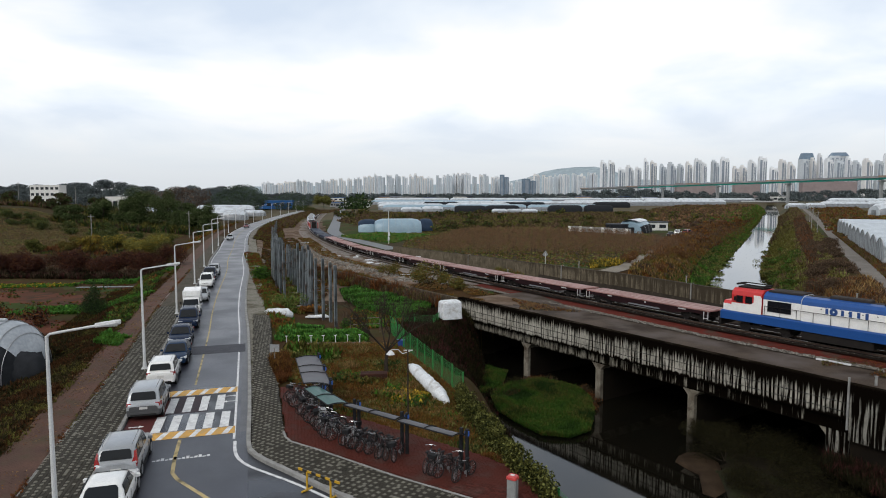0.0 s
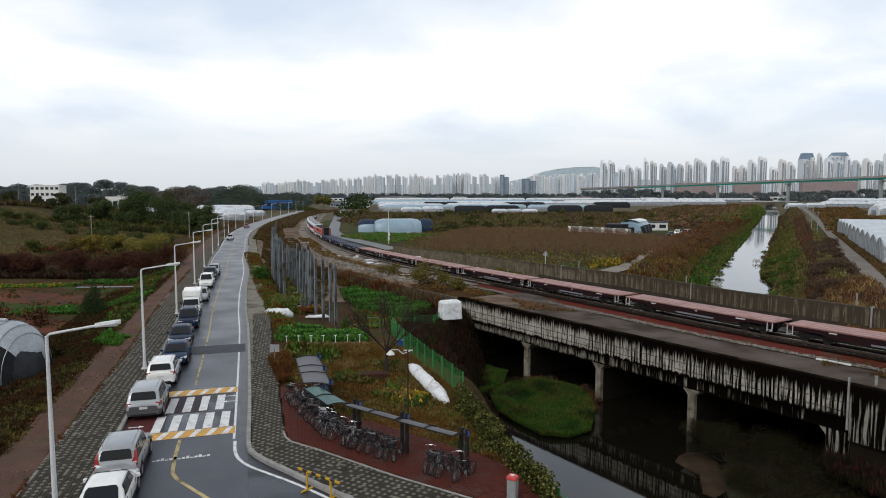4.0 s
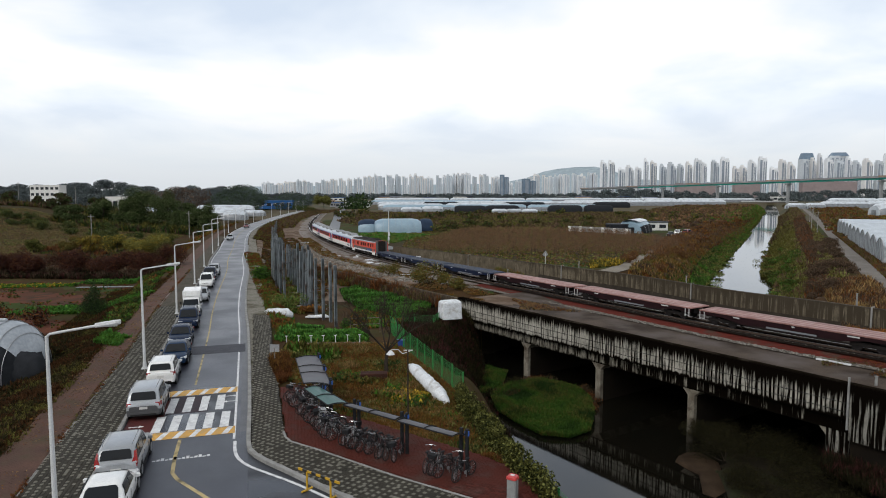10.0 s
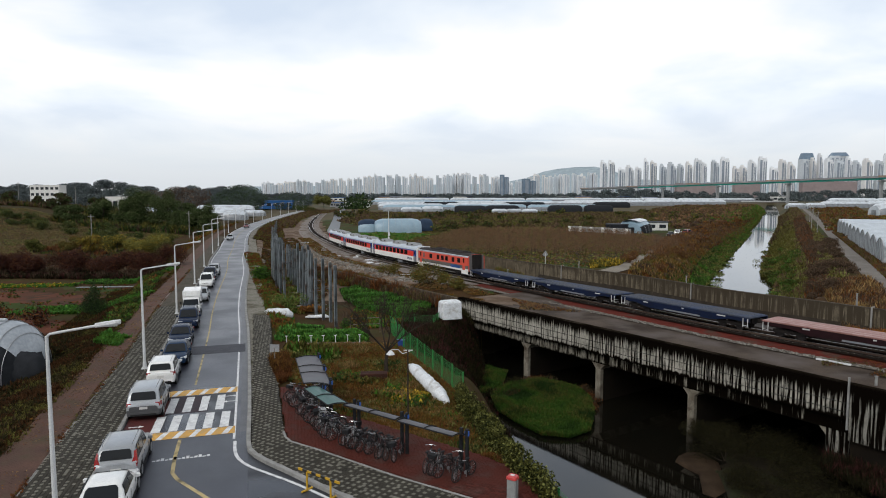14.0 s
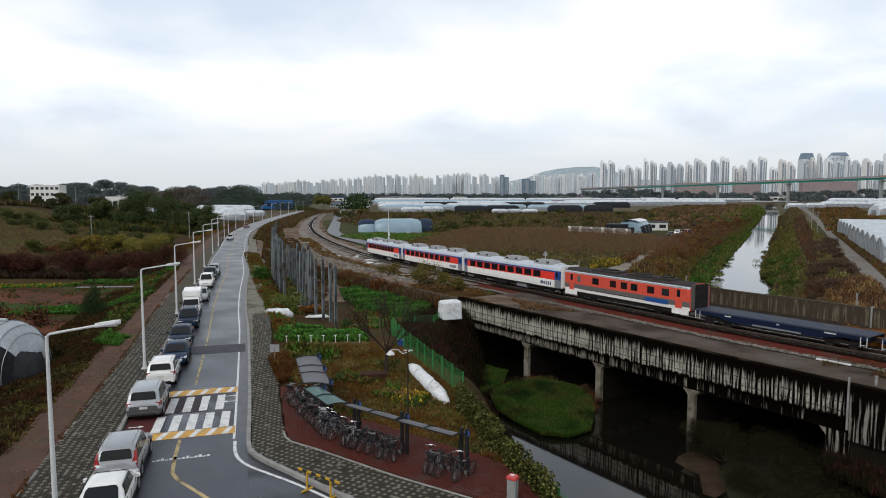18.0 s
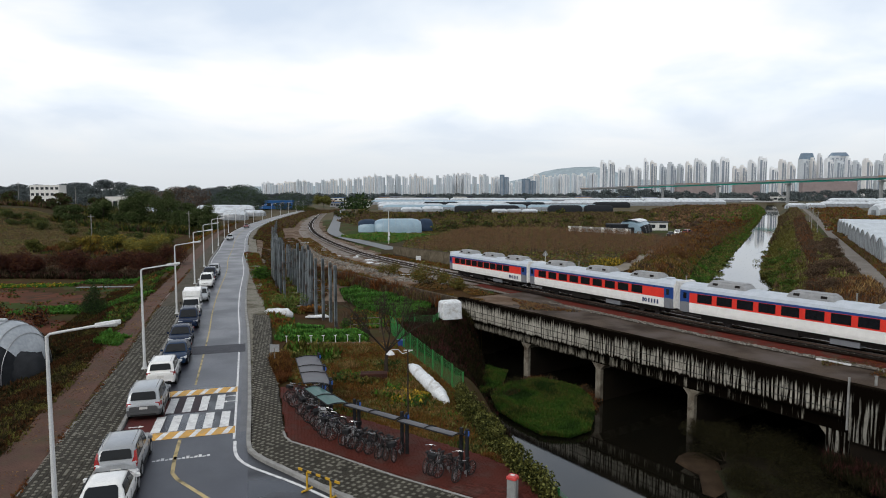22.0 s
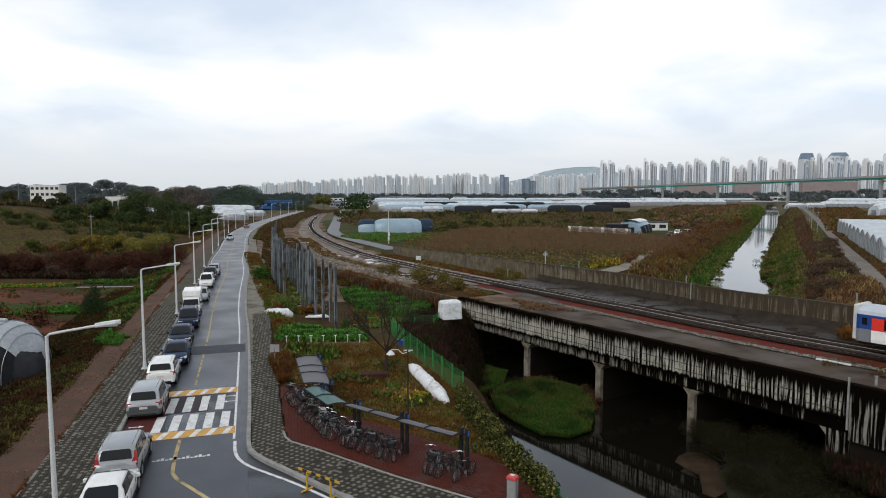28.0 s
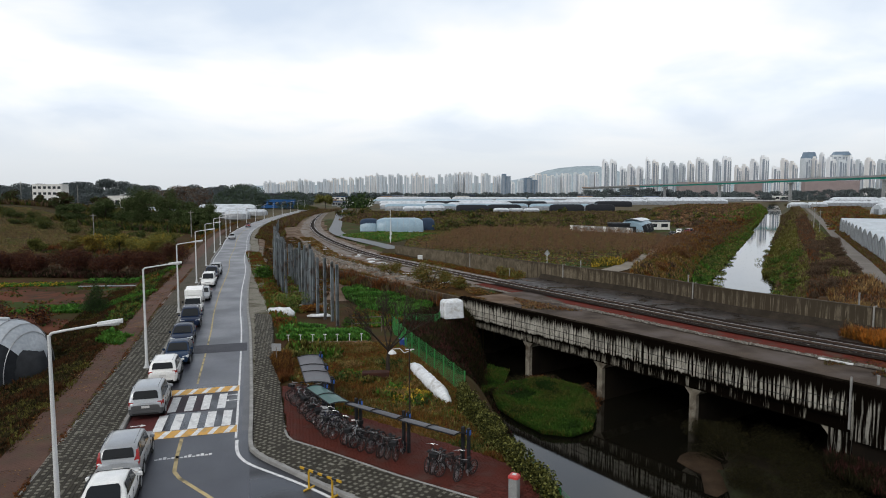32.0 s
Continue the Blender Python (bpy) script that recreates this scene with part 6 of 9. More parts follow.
def tree(name, label, x, y, h, r, mats, count, size, seed, trunk=0.35, z=None, shape="round"):
    """A tapered trunk with limbs and a crown of clumps, uneven in outline."""
    g = random.Random(seed)
    z = float(terrain([(x, y)])[0][0]) if z is None else z
    c = thing(name, label, "tree", pose(x, y, z - 0.1))
    tr_ = Shape()
    tr_.tube((0, 0, 0), (0.1, 0.05, h * 0.45), trunk * 0.5, BARK, 8, trunk * 0.34)
    tr_.tube((0.1, 0.05, h * 0.45), (0, 0, h * 0.85), trunk * 0.34, BARK, 7, trunk * 0.08)
    part("trunk", tr_, c)
    blobs = []
    for k in range(11):
        if shape == "cone":
            f = k / 10
            a, d = g.random() * 6.283, r * 0.35 * (1 - f)
            tip = (math.cos(a) * d, math.sin(a) * d, h * (0.18 + 0.76 * f))
            blobs.append((*tip, r * (1 - 0.85 * f), r * (1 - 0.85 * f), h * 0.12))
        else:
            a, d = g.random() * 6.283, r * (0.2 + 0.6 * g.random())
            tip = (math.cos(a) * d, math.sin(a) * d, h * (0.28 + 0.55 * g.random()))
            part("limb", Shape().tube((0.05, 0, h * (0.25 + 0.2 * g.random())), tip, trunk * 0.16, BARK, 5, trunk * 0.04), c)
            blobs.append((*tip, r * (0.34 + 0.25 * g.random()), r * (0.34 + 0.25 * g.random()), h * (0.14 + 0.1 * g.random())))
    part("crown", leaves("crown", blobs, count, size, mats, seed, 0.6), c)
    return c


# ---- the allotment between street and river ----
GARDEN = [(-9.0, 42.3), (-7.0, 37.6), (-4.0, 35.7), (-1.0, 33.3), (1.7, 31.2), (3.2, 29.5), (4.2, 30.0), (1.6, 40.0), (-1.0, 47.5), (-4.0, 56.0), (-13.5, 55.5), (-10.6, 44)]
cover("dry_grass", "dry orange-brown grass in the allotment", GARDEN, 40000, 0.26, 0.026, [L_DRY, L_STRAW, L_OLIVE, L_DRY, L_RUST, L_OLIVE, L_STRAW], 11, 5, 0.9)
cover("weeds", "green weeds among the dry grass", GARDEN, 3400, 0.28, 0.10, [L_GREEN, L_OLIVE, L_FIELD, L_DARK], 12, 5, 0.9, 0.55, 0.2)
cover("squash_vine", "yellowing squash leaves on the ground", [(-4.6, 41.3), (-1.9, 39.2), (-0.8, 41.0), (-3.4, 43.4)], 260, 0.35, 0.34, [L_YELLOW, L_GREEN, L_OLIVE], 13, 3, 0.8, 0, 0.4)
cover("squash_vine", "green squash leaves beside the tree", [(-7.6, 44.2), (-4.6, 43.5), (-4.8, 46.2), (-7.4, 47.2)], 260, 0.3, 0.3, [L_GREEN, L_DARK, L_OLIVE], 14, 3, 0.8, 0, 0.4)
cover("yellow_shrub_leaves", "yellow-green leaves behind the shelter", [(-12.6, 50.3), (-8.4, 49.6), (-8.8, 52.2), (-12.4, 53.0)], 420, 0.7, 0.26, [L_FIELD, L_GREEN, L_OLIVE], 15, 4, 0.8, 0, 0.3)
cover("reed_clump", "rust-brown dry weeds beside the pavement", [(-13.2, 48.6), (-11.1, 43.0), (-10.6, 44.5), (-12.4, 51.0)], 1500, 0.75, 0.03, [L_RUST, L_BANK, L_DRY, L_BANK], 16, 6, 0.8)
for i, (y0, y1, xl, xr) in enumerate(((56.6, 58.2, -14.6, -7.0), (58.6, 60.2, -14.9, -7.3), (60.6, 62.0, -15.2, -8.0))):
    cover("vegetable_row", "row of leafy green vegetables in an allotment bed", [(xl, y0), (xr, y0), (xr, y1), (xl, y1)], 700, 0.42, 0.26, [L_CROP, L_GREEN, L_CROP], 20 + i, 5, 0.9, 0, 0.3)
cover("vegetable_row", "small dark green vegetable bed", [(-16.0, 63.6), (-12.0, 63.6), (-12.4, 65.6), (-16.4, 65.6)], 300, 0.3, 0.25, [L_DARK, L_CROP], 24, 5, 0.8, 0, 0.3)
BIGBED = [(-4.8, 70.5), (-9.9, 78.2), (-12.9, 85.5), (-14.8, 94.0), (-12.0, 98.5), (-5.6, 91.0), (-1.8, 81.0), (-2.0, 75.0)]
cover("vegetable_field", "broad bed of leafy green vegetables", BIGBED, 13000, 0.5, 0.22, [L_CROP, L_DARK, L_GREEN, L_CROP], 25, 5, 0.9, 0, 0.3)
cover("grass", "green grass beside the vegetable beds", [(-9.5, 62.5), (-4.5, 66.0), (-2.0, 80.0), (-5.0, 73.5), (-10.8, 79)], 2000, 0.30, 0.13, [L_GREEN, L_OLIVE, L_DRY], 26, 5, 0.8)
cover("dry_weeds", "brown dry weeds under the embankment", [(-22, 112), (-15.8, 99.0), (-6, 93), (1.0, 81.5), (2.6, 79.6), (-5, 94), (-16.5, 114)], 4600, 0.8, 0.09, [L_RUST, L_TWIG, L_DRY, L_OLIVE], 27, 5, 0.6)
cover("roadside_weeds", "weeds along the back of the pavement", [(-18.6, 68.0), (-14.2, 55.8), (-12.6, 56), (-16.8, 72), (-27, 100), (-40, 140), (-43, 140), (-30.4, 102)], 5200, 0.4, 0.09, [L_OLIVE, L_GREEN, L_DRY, L_RUST], 28, 5, 0.7)
cover("rubble_weeds", "dry weeds on the rubble between street and track", [(-20, 76), (-15.5, 76), (-16.5, 98), (-22, 116), (-29, 140), (-44, 196), (-54, 196), (-36, 128), (-28, 100)], 22000, 0.34, 0.09, [L_DRY, L_RUST, L_TWIG, L_OLIVE, L_BANK], 36, 5, 0.9, 0.3)
cover("verge_scrub", "brown scrub between street and railway far off", [(-64, 246), (-74, 262), (-86, 320), (-97, 400), (-108, 490), (-118, 540), (-84, 540), (-84, 420), (-74, 340), (-60, 262)], 9000, 1.0, 0.3, [L_RUST, L_TWIG, L_OLIVE, L_ORCH_D], 55, 4, 0.8, 0, None, 5.5)
bush("shrub", "dark shrub where the street bends away", -113, 515, 7, 4.5, [L_TREE, L_DARK], 3000, 0.6, 45)
bush("shrub", "olive shrub where the street bends away", -104, 505, 5, 3.5, [L_OLIVE, L_TREE], 2500, 0.6, 46)
cover("rubble_weeds", "dry brown weeds on the bank far along the street", [(-46, 180), (-54, 184), (-68, 240), (-80, 300), (-74, 300), (-62, 250), (-50, 205)], 6000, 0.6, 0.14, [L_RUST, L_TWIG, L_BANK, L_OLIVE], 39, 5, 0.9)


def rubble(poly, count, size, seed, label):
    """Broken pale stones strewn over a piece of ground, as one mesh of stuff."""
    g = np.random.default_rng(seed)
    c = spots(poly, count, seed)
    z = terrain(c)[0]
    sh = Shape()
    for (x, y), h0 in zip(c, z):
        a, r, h = g.random() * 6.28, size * (0.35 + 1.1 * g.random() ** 2), size * (0.2 + 0.4 * g.random())
        ring = [(x + math.cos(a + q) * r * (0.6 + 0.6 * g.random()), y + math.sin(a + q) * r * (0.6 + 0.6 * g.random())) for q in (0, 1.2, 2.5, 3.8, 5.0)]
        sh.add([(*p, h0 - 0.1) for p in ring] + [(x + (p[0] - x) * 0.7, y + (p[1] - y) * 0.7, h0 + h) for p in ring], [(5, 6, 7, 8, 9)] + [(i, (i + 1) % 5, 5 + (i + 1) % 5, 5 + i) for i in range(5)], GREYSTONE)
    return tagged(part("rubble", sh), label, "stones", kind="stuff")


rubble([(-12, 104), (-6, 98), (2, 90), (-4, 104), (-16, 126), (-30, 158), (-40, 186), (-46, 186), (-36, 158), (-24, 128)], 1500, 0.34, 71, "pale broken rubble beside the track")
rubble([(-18, 80), (-14, 78), (-18, 96), (-28, 120), (-40, 156), (-46, 158), (-34, 122), (-24, 96)], 700, 0.3, 72, "broken rubble among the steel posts")
cover("rubble_weeds", "green weeds among the steel posts", [(-19.5, 72), (-15, 70), (-19, 92), (-26, 112), (-31, 116), (-23, 90)], 1800, 0.5, 0.16, [L_OLIVE, L_GREEN, L_FIELD], 37, 5, 0.9, 0.5)
WALLFOOT = [tuple(edge(s_, -0.25)) for s_ in np.arange(-46, -1, 3.0)] + [tuple(edge(s_, -2.0)) for s_ in np.arange(-2, -47, -3.0)]
cover("wall_brush", "tall brown brush along the retaining wall", WALLFOOT, 3200, 1.35, 0.12, [L_TWIG, L_OLIVE, L_ORCH_D, L_TWIG, L_RUST], 38, 5, 0.6)
bush("shrub", "yellow-green shrub by the pavement", -18.6, 76.5, 2.2, 2.4, [L_FIELD, L_GREEN, L_FIELD], 4200, 0.16, 41)
bush("shrub", "green shrub among steel posts", -27.5, 97, 2.0, 2.4, [L_DARK, L_GREEN], 1300, 0.32, 42)
bush("shrub", "rust-brown shrub among steel posts", -15.4, 75.5, 1.6, 1.0, [L_RUST, L_DRY], 900, 0.25, 43)
bush("shrub", "small round green shrub in the allotment", -9.6, 64.8, 0.8, 1.1, [L_DARK, L_GREEN], 600, 0.16, 44)
for i, (x, y, r, h) in enumerate(((-3.4, 94.5, 1.6, 2.4), (-1.9, 91.8, 2.3, 3.6), (-0.2, 91.0, 1.6, 2.2), (2.2, 88.0, 1.3, 1.9), (-9.1, 107, 1.8, 2.2), (9.4, 101.5, 1.8, 1.9), (11.0, 99.6, 1.6, 1.5))):
    bush("willow_shrub", "thin yellow-green shrub on the embankment", x, y, r, h, [L_OLIVE, L_FIELD, L_OLIVE, L_DRY], 1700, 0.2, 50 + i)
cover("embankment_grass", "dry grass along the railway embankment", [(3.6, 84.5), (6.5, 84.2), (-6, 108), (-22, 140), (-42, 205), (-46, 205), (-27, 145), (-12, 115)], 5000, 0.26, 0.10, [L_DRY, L_STRAW, L_OLIVE, L_RUST], 29, 5, 0.9)
cover("dry_grass", "dry brown weeds between track and wall", [(11.5, 93.5), (15.8, 93.8), (7.8, 109), (-2.8, 128), (-12.5, 146), (-15.6, 146), (-5, 127.5), (3.5, 109.5)], 6000, 0.42, 0.10, [L_RUST, L_DRY, L_RUST, L_OLIVE], 30, 5, 0.7)
cover("deck_weeds", "brown weeds and litter on the deck end", [tuple(edge(s_, 0.6)) for s_ in (-14, -4, 4, 9)] + [tuple(edge(s_, 5.6)) for s_ in (15, 9, 0, -14)], 4200, 0.16, 0.05, [L_TWIG, L_RUST, L_STRAW, L_SCRUB, L_DRY], 56, 5, 0.9, 0.35, None, 0, None, 0.02)
cover("dry_grass_clump", "bright orange dry grass on the bridge", [(35.0, 57.0), (35.4, 54.2), (36.6, 51.6), (40.0, 52.5), (40.5, 56.0), (37.5, 58.6)], 2600, 0.8, 0.035, [L_ORANGE, L_ORANGE, L_DRY, L_RUST], 58, 6, 0.9, 0.25, None, 0, None, 0.05)
cover("dry_grass_clump", "pale dry stalks behind the orange grass", [(37.0, 59.6), (40.0, 57.4), (43.0, 53.0), (44.0, 54.0), (40.5, 59.5), (38.0, 61.0)], 500, 1.2, 0.03, [L_STRAW, L_TWIG, L_STRAW], 59, 5, 0.4, 0, None, 0, None, 0.1)
cover("deck_weeds", "dull weeds on the bridge edge", [(28.2, 47.6), (29.4, 49.4), (32.4, 49.8), (35.5, 46.0), (33.5, 42.2), (31.2, 43.6)], 1500, 0.16, 0.05, [L_SCRUB, L_OLIVE, L_TWIG, L_RUST], 31, 5, 0.9, 0.3, None, 0, None, 0.03)
cover("bank_weeds", "dark rust weeds below the wing wall", [(26.6, 43.4), (29.6, 38.8), (33.0, 34.0), (30.0, 31.0), (26.0, 36.0), (24.6, 41.0)], 4200, 0.7, 0.05, [L_SHADED, L_SHORE, L_WINE, L_SHORE], 57, 5, 0.8, 0, None, 0, None, -5.2)


def bare_tree(x, y, z):
    g = random.Random(7)
    c = thing("bare_tree", "bare branching tree in the allotment", "tree", pose(x, y, z))
    part("trunk", Shape().tube((0, 0, 0), (-0.05, 0, 1.0), 0.16, BARK, 8, 0.13).tube((-0.05, 0, 1.0), (0.05, 0.1, 2.0), 0.13, BARK, 8, 0.11), c)

    def grow(shape, p, d, l, r, depth):
        q = p + d * l
        shape.tube(p, q, r, BARK, 5, r * 0.62, False)
        if depth == 0:
            return
        for _ in range(3 if depth > 1 else 4):
            e = (d + Vector((g.uniform(-0.62, 0.62), g.uniform(-0.62, 0.62), g.uniform(-0.05, 0.4)))).normalized()
            grow(shape, p + d * l * g.uniform(0.55, 1.0), e, l * g.uniform(0.55, 0.78), r * 0.55, depth - 1)

    for dx, dy, dz in ((-0.75, 0.1, 0.75), (0.6, 0.1, 0.85), (-0.25, 0.5, 0.95), (0.2, -0.5, 0.95), (-0.6, -0.4, 0.8), (0.75, 0.5, 0.6)):
        s = Shape()
        grow(s, Vector((0, 0.05, 1.85)), Vector((dx, dy, dz)).normalized(), 2.0, 0.075, 5)
        part("limb", s, c)
    return c


bare_tree(-4.1, 46.4, -0.45)

# steel posts in rows between street and track
STEEL = shade("weathered_grey_steel", (0.22, 0.245, 0.26), (0.15, 0.17, 0.18), 1.2, 0.6, 0.15, 0.2, 14, vary=0.25, stains=(0.06, 0.045, 0.035), stain_scale=0.7)
post_me = Shape().box((0, 0, 3.3), (0.04, 0.30, 7.2), STEEL).box((0.12, 0, 3.3), (0.02, 0.3, 7.2), STEEL).box((-0.12, 0, 3.3), (0.02, 0.3, 7.2), STEEL).box((0, 0, 3.3), (0.24, 0.02, 7.2), STEEL).mesh("steel_post")
rows = [((-10.9, 65.5), (-12.0, 68.5), 2, 0.97), ((-13.1, 70), (-14.2, 72.2), 2, 0.98), ((-15.6, 77.0), (-17.8, 81.0), 8, 1.0), ((-18.0, 86), (-20.5, 91.5), 3, 1.0), ((-21.0, 85.5), (-24.5, 94.5), 3, 0.9), ((-23.5, 93.5), (-27.0, 102.5), 13, 0.97), ((-22.0, 96), (-26.0, 108), 5, 0.8), ((-27, 107), (-32, 124), 12, 0.9), ((-33.0, 128), (-40, 152), 12, 0.72), ((-31.0, 126), (-36.5, 146), 7, 0.6), ((-41, 156), (-50, 190), 12, 0.62), ((-52, 200), (-64, 250), 14, 0.5)]
gi = 0
for (xa, ya), (xb, yb), n_, hs in rows:
    for i in range(n_):
        f = i / max(1, n_ - 1)
        x, y = xa + (xb - xa) * f + random.uniform(-0.1, 0.1), ya + (yb - ya) * f
        root = tagged(new("steel_post", post_me), "tall weathered steel post standing in a row", "post", "steel posts beside the street")
        root.matrix_world = pose(x, y, -0.95, 0, 0, 30) @ Matrix.Diagonal((1, 1, hs * random.uniform(0.95, 1.03), 1))
BRACE = shade("galvanised_brace", (0.16, 0.165, 0.17), (0.1, 0.1, 0.105), 2, 0.6, 0.3)
s = Shape()
for k in range(34):
    f = k / 33
    x, y = -12.5 - 17.5 * f + random.uniform(-0.5, 0.5), 69 + 50 * f
    h = random.uniform(2.5, 5.5)
    s.tube((x, y, h - 0.95), (x + random.uniform(-1.3, 1.3), y + random.uniform(-0.6, 0.6), h - 0.95 + random.uniform(-0.5, 0.5)), 0.05, BRACE, 5)
tagged(part("steel_brace_pile", s), "steel cross braces bolted between the posts", "braces", kind="stuff")

TARP = shade("white_plastic_sheet", (0.76, 0.78, 0.79), (0.62, 0.64, 0.66), 2.5, 0.45, 0, 0.5, 9, stains=(0.4, 0.39, 0.37), stain_scale=2.0)


def wrapped(name, label, size, at, category="cover", seed=1, rough=0.08, seg=14):
    """A heap under a plastic sheet: a long rounded body with folds."""
    g = np.random.default_rng(seed)
    L, W, H = size
    rings = []
    for i in range(seg + 1):
        f = i / seg
        x = (f - 0.5) * L
        k = min(1.0, 3.2 * min(f, 1 - f) + 0.45)
        r_ = []
        for j in range(9):
            a = math.pi * j / 8
            q = 1 + g.uniform(-rough, rough)
            r_.append((x + g.uniform(-0.05, 0.05), math.cos(a) * W / 2 * k * q, math.sin(a) ** 0.7 * H * k * q))
        rings.append(r_)
    ob = part(name, Shape().loft(rings, TARP), smooth=True)
    ob.matrix_world = at
    return tagged(ob, label, category)


wrapped("plastic_roll", "long heap wrapped in white plastic sheet", (9.2, 1.0, 0.85), pose(-1.15, 44.0, -0.45, 0, 0, math.degrees(math.atan2(-7.6, 2.5))), seed=3, rough=0.06, seg=22)
wrapped("plastic_heap", "low heap under a white plastic sheet", (3.3, 1.2, 0.95), pose(-18.0, 69.9, -0.55, 0, 0, 0), seed=4, seg=6)
wrapped("plastic_heap", "flat white plastic sheet on the ground", (2.6, 0.9, 0.25), pose(-13.9, 71.0, -0.8, 0, 0, 5), seed=5, seg=6, rough=0.25)
ob = tagged(part("wrapped_tank", Shape().box((0, 0, 0.95), (2.3, 1.7, 1.9), TARP, 0, 0.18, 0.93)), "white plastic wrapped tank beside the bridge", "tank")
ob.matrix_world = pose(0.75, 69.0, -0.5, 0, 0, 20)

# green mesh fence down to the river
FENCE = shade("green_fence_paint", (0.05, 0.25, 0.07), (0.04, 0.19, 0.055), 3, 0.5, 0.1, 0, 30)


def mesh_fence(pts, h, label):
    c = thing("mesh_fence", label, "fence")
    o, n, q = along(pts, 2.0)
    for k in range(len(o)):
        z = float(terrain([o[k]])[0][0])
        z = max(z, -1.6)
        part("post", Shape().tube((o[k][0], o[k][1], z - 0.3), (o[k][0], o[k][1], z + h), 0.045, FENCE, 6), c)
        if k:
            a, b = (*o[k - 1], zl), (*o[k], z)
            p = Shape()
            a_, b_ = Vector(a), Vector(b)
            for i in range(1, 24):
                q_ = a_.lerp(b_, i / 24)
                p.tube(q_ + Vector((0, 0, 0.06)), q_ + Vector((0, 0, h - 0.05)), 0.0045, FENCE, 3, cap=False)
            for i in range(12):
                dz_ = Vector((0, 0, 0.06 + (h - 0.12) * i / 11))
                p.tube(a_ + dz_, b_ + dz_, 0.006, FENCE, 3, cap=False)
            part("panel", p, c)
        zl = z
    return c


mesh_fence([(1.3, 41.2), (-0.6, 46.4), (-3.4, 54.6), (-5.2, 62.5)], 1.7, "green welded mesh fence along the river bank")
mesh_fence([(5.4, 22.0), (4.7, 26.5), (4.0, 30.2)], 1.6, "green welded mesh fence beside the red court")
mesh_fence([(-4.9, 66.5), (-1.0, 66.0), (0.3, 71.5)], 1.1, "low green mesh fence round the vegetable bed")
HEDGE = [(1.0, 40.8), (1.1, 38.6), (2.15, 34.4), (3.15, 30.3), (3.9, 27.6), (4.6, 25.2)]
ho_, hn_, _ = along(HEDGE, 0.45)
g_iv = random.Random(31)
for i, (p, nn) in enumerate(zip(ho_, hn_)):
    top = 1.15 + g_iv.uniform(-0.25, 0.25) if i > 2 else 0.7
    off = g_iv.uniform(-0.12, 0.12)
    c = thing("creeper", "leafy creeper grown thick over the river fence", "creeper", pose(p[0] + nn[0] * off, p[1] + nn[1] * off, -0.7), "creepers on the fence")
    part("stems", Shape().tube((0, 0, 0), (0.1, 0, top), 0.02, BARK, 4, 0.01), c)
    part("foliage", leaves("foliage", [(0, 0, 0.3, 0.6, 0.5, 0.5), (0.1, 0, 0.9, 0.48, 0.42, 0.5), (0.0, 0, top + 0.4, 0.38, 0.32, 0.34)], 1150, 0.12, [L_IVY, L_IVY_D, L_FIELD, L_IVY, L_IVY_D, L_FIELD if i % 2 else L_IVY], 700 + i, 0.7), c)
cover("bank_creeper", "dark creeper on the steep river bank", [(2.0, 41.0), (3.2, 36.4), (4.4, 31.6), (5.6, 26.8), (6.6, 24.6), (7.2, 26.0), (6.0, 32.0), (4.8, 37.0), (3.4, 42.0)], 6000, 0.32, 0.09, [L_IVY_D, L_SHADED, L_IVY_D, L_SCRUB], 32, 4, 0.9, 0, 0.4)

# river weeds
ISLE = [(4.7, 61.7), (7.0, 65.5), (10.4, 66.7), (13.4, 63.9), (14.1, 60.8), (13.3, 56.0), (12.0, 51.9), (10.2, 50.5), (8.0, 51.1), (6.1, 54.2), (4.9, 57.1)]
ISLE_B = [(1.5, 70.9), (4.2, 72.5), (7.0, 69.7), (5.9, 64.5), (3.6, 61.4), (1.6, 62.8)]


WEEDY = shade("weedy_mud", (0.024, 0.042, 0.010), (0.016, 0.026, 0.008), 1.5, 0.9, 0, 0.5, 14)


def islet(pts, top, mat, word):
    """A low dome of mud inside an outline, on which the water plants stand."""
    c = np.mean(np.array(pts), axis=0)
    rings = [[(*(c + (np.array(p) - c) * k), z) for p in pts] for k, z in ((1.06, -7.1), (0.95, -6.74), (0.7, -6.74 + top * 0.7), (0.3, -6.74 + top))]
    return tagged(part("mud_islet", Shape().loft(rings, mat), smooth=True), word, "mud", kind="structure")


islet(ISLE, 0.10, WEEDY, "low muddy islet under water plants")
islet(ISLE_B, 0.06, WEEDY, "low muddy islet under water plants")
for ring_, seed_, n_ in ((ISLE, 33, 42000), (ISLE_B, 34, 15000)):
    cover("river_grass", "bright green water plants matted in the stream", ring_, n_, 0.34, 0.05, [L_STREAM_D, L_STREAM, L_STREAM, L_OLIVE, L_STREAM_D], seed_, 4, 0.9, 0, 0.2, 0, None, -6.66)
cover("river_litter", "brown dead stems round the water plants", [(3.8, 62.0), (7.0, 66.8), (10.6, 68.2), (14.6, 65.0), (15.4, 60.8), (13.8, 57.0), (12.4, 60), (8, 63), (5.4, 60)], 3500, 0.4, 0.04, [L_RUST, L_TWIG, L_SHADED], 640, 4, 0.9, 0.3, None, 0, None, -6.75)
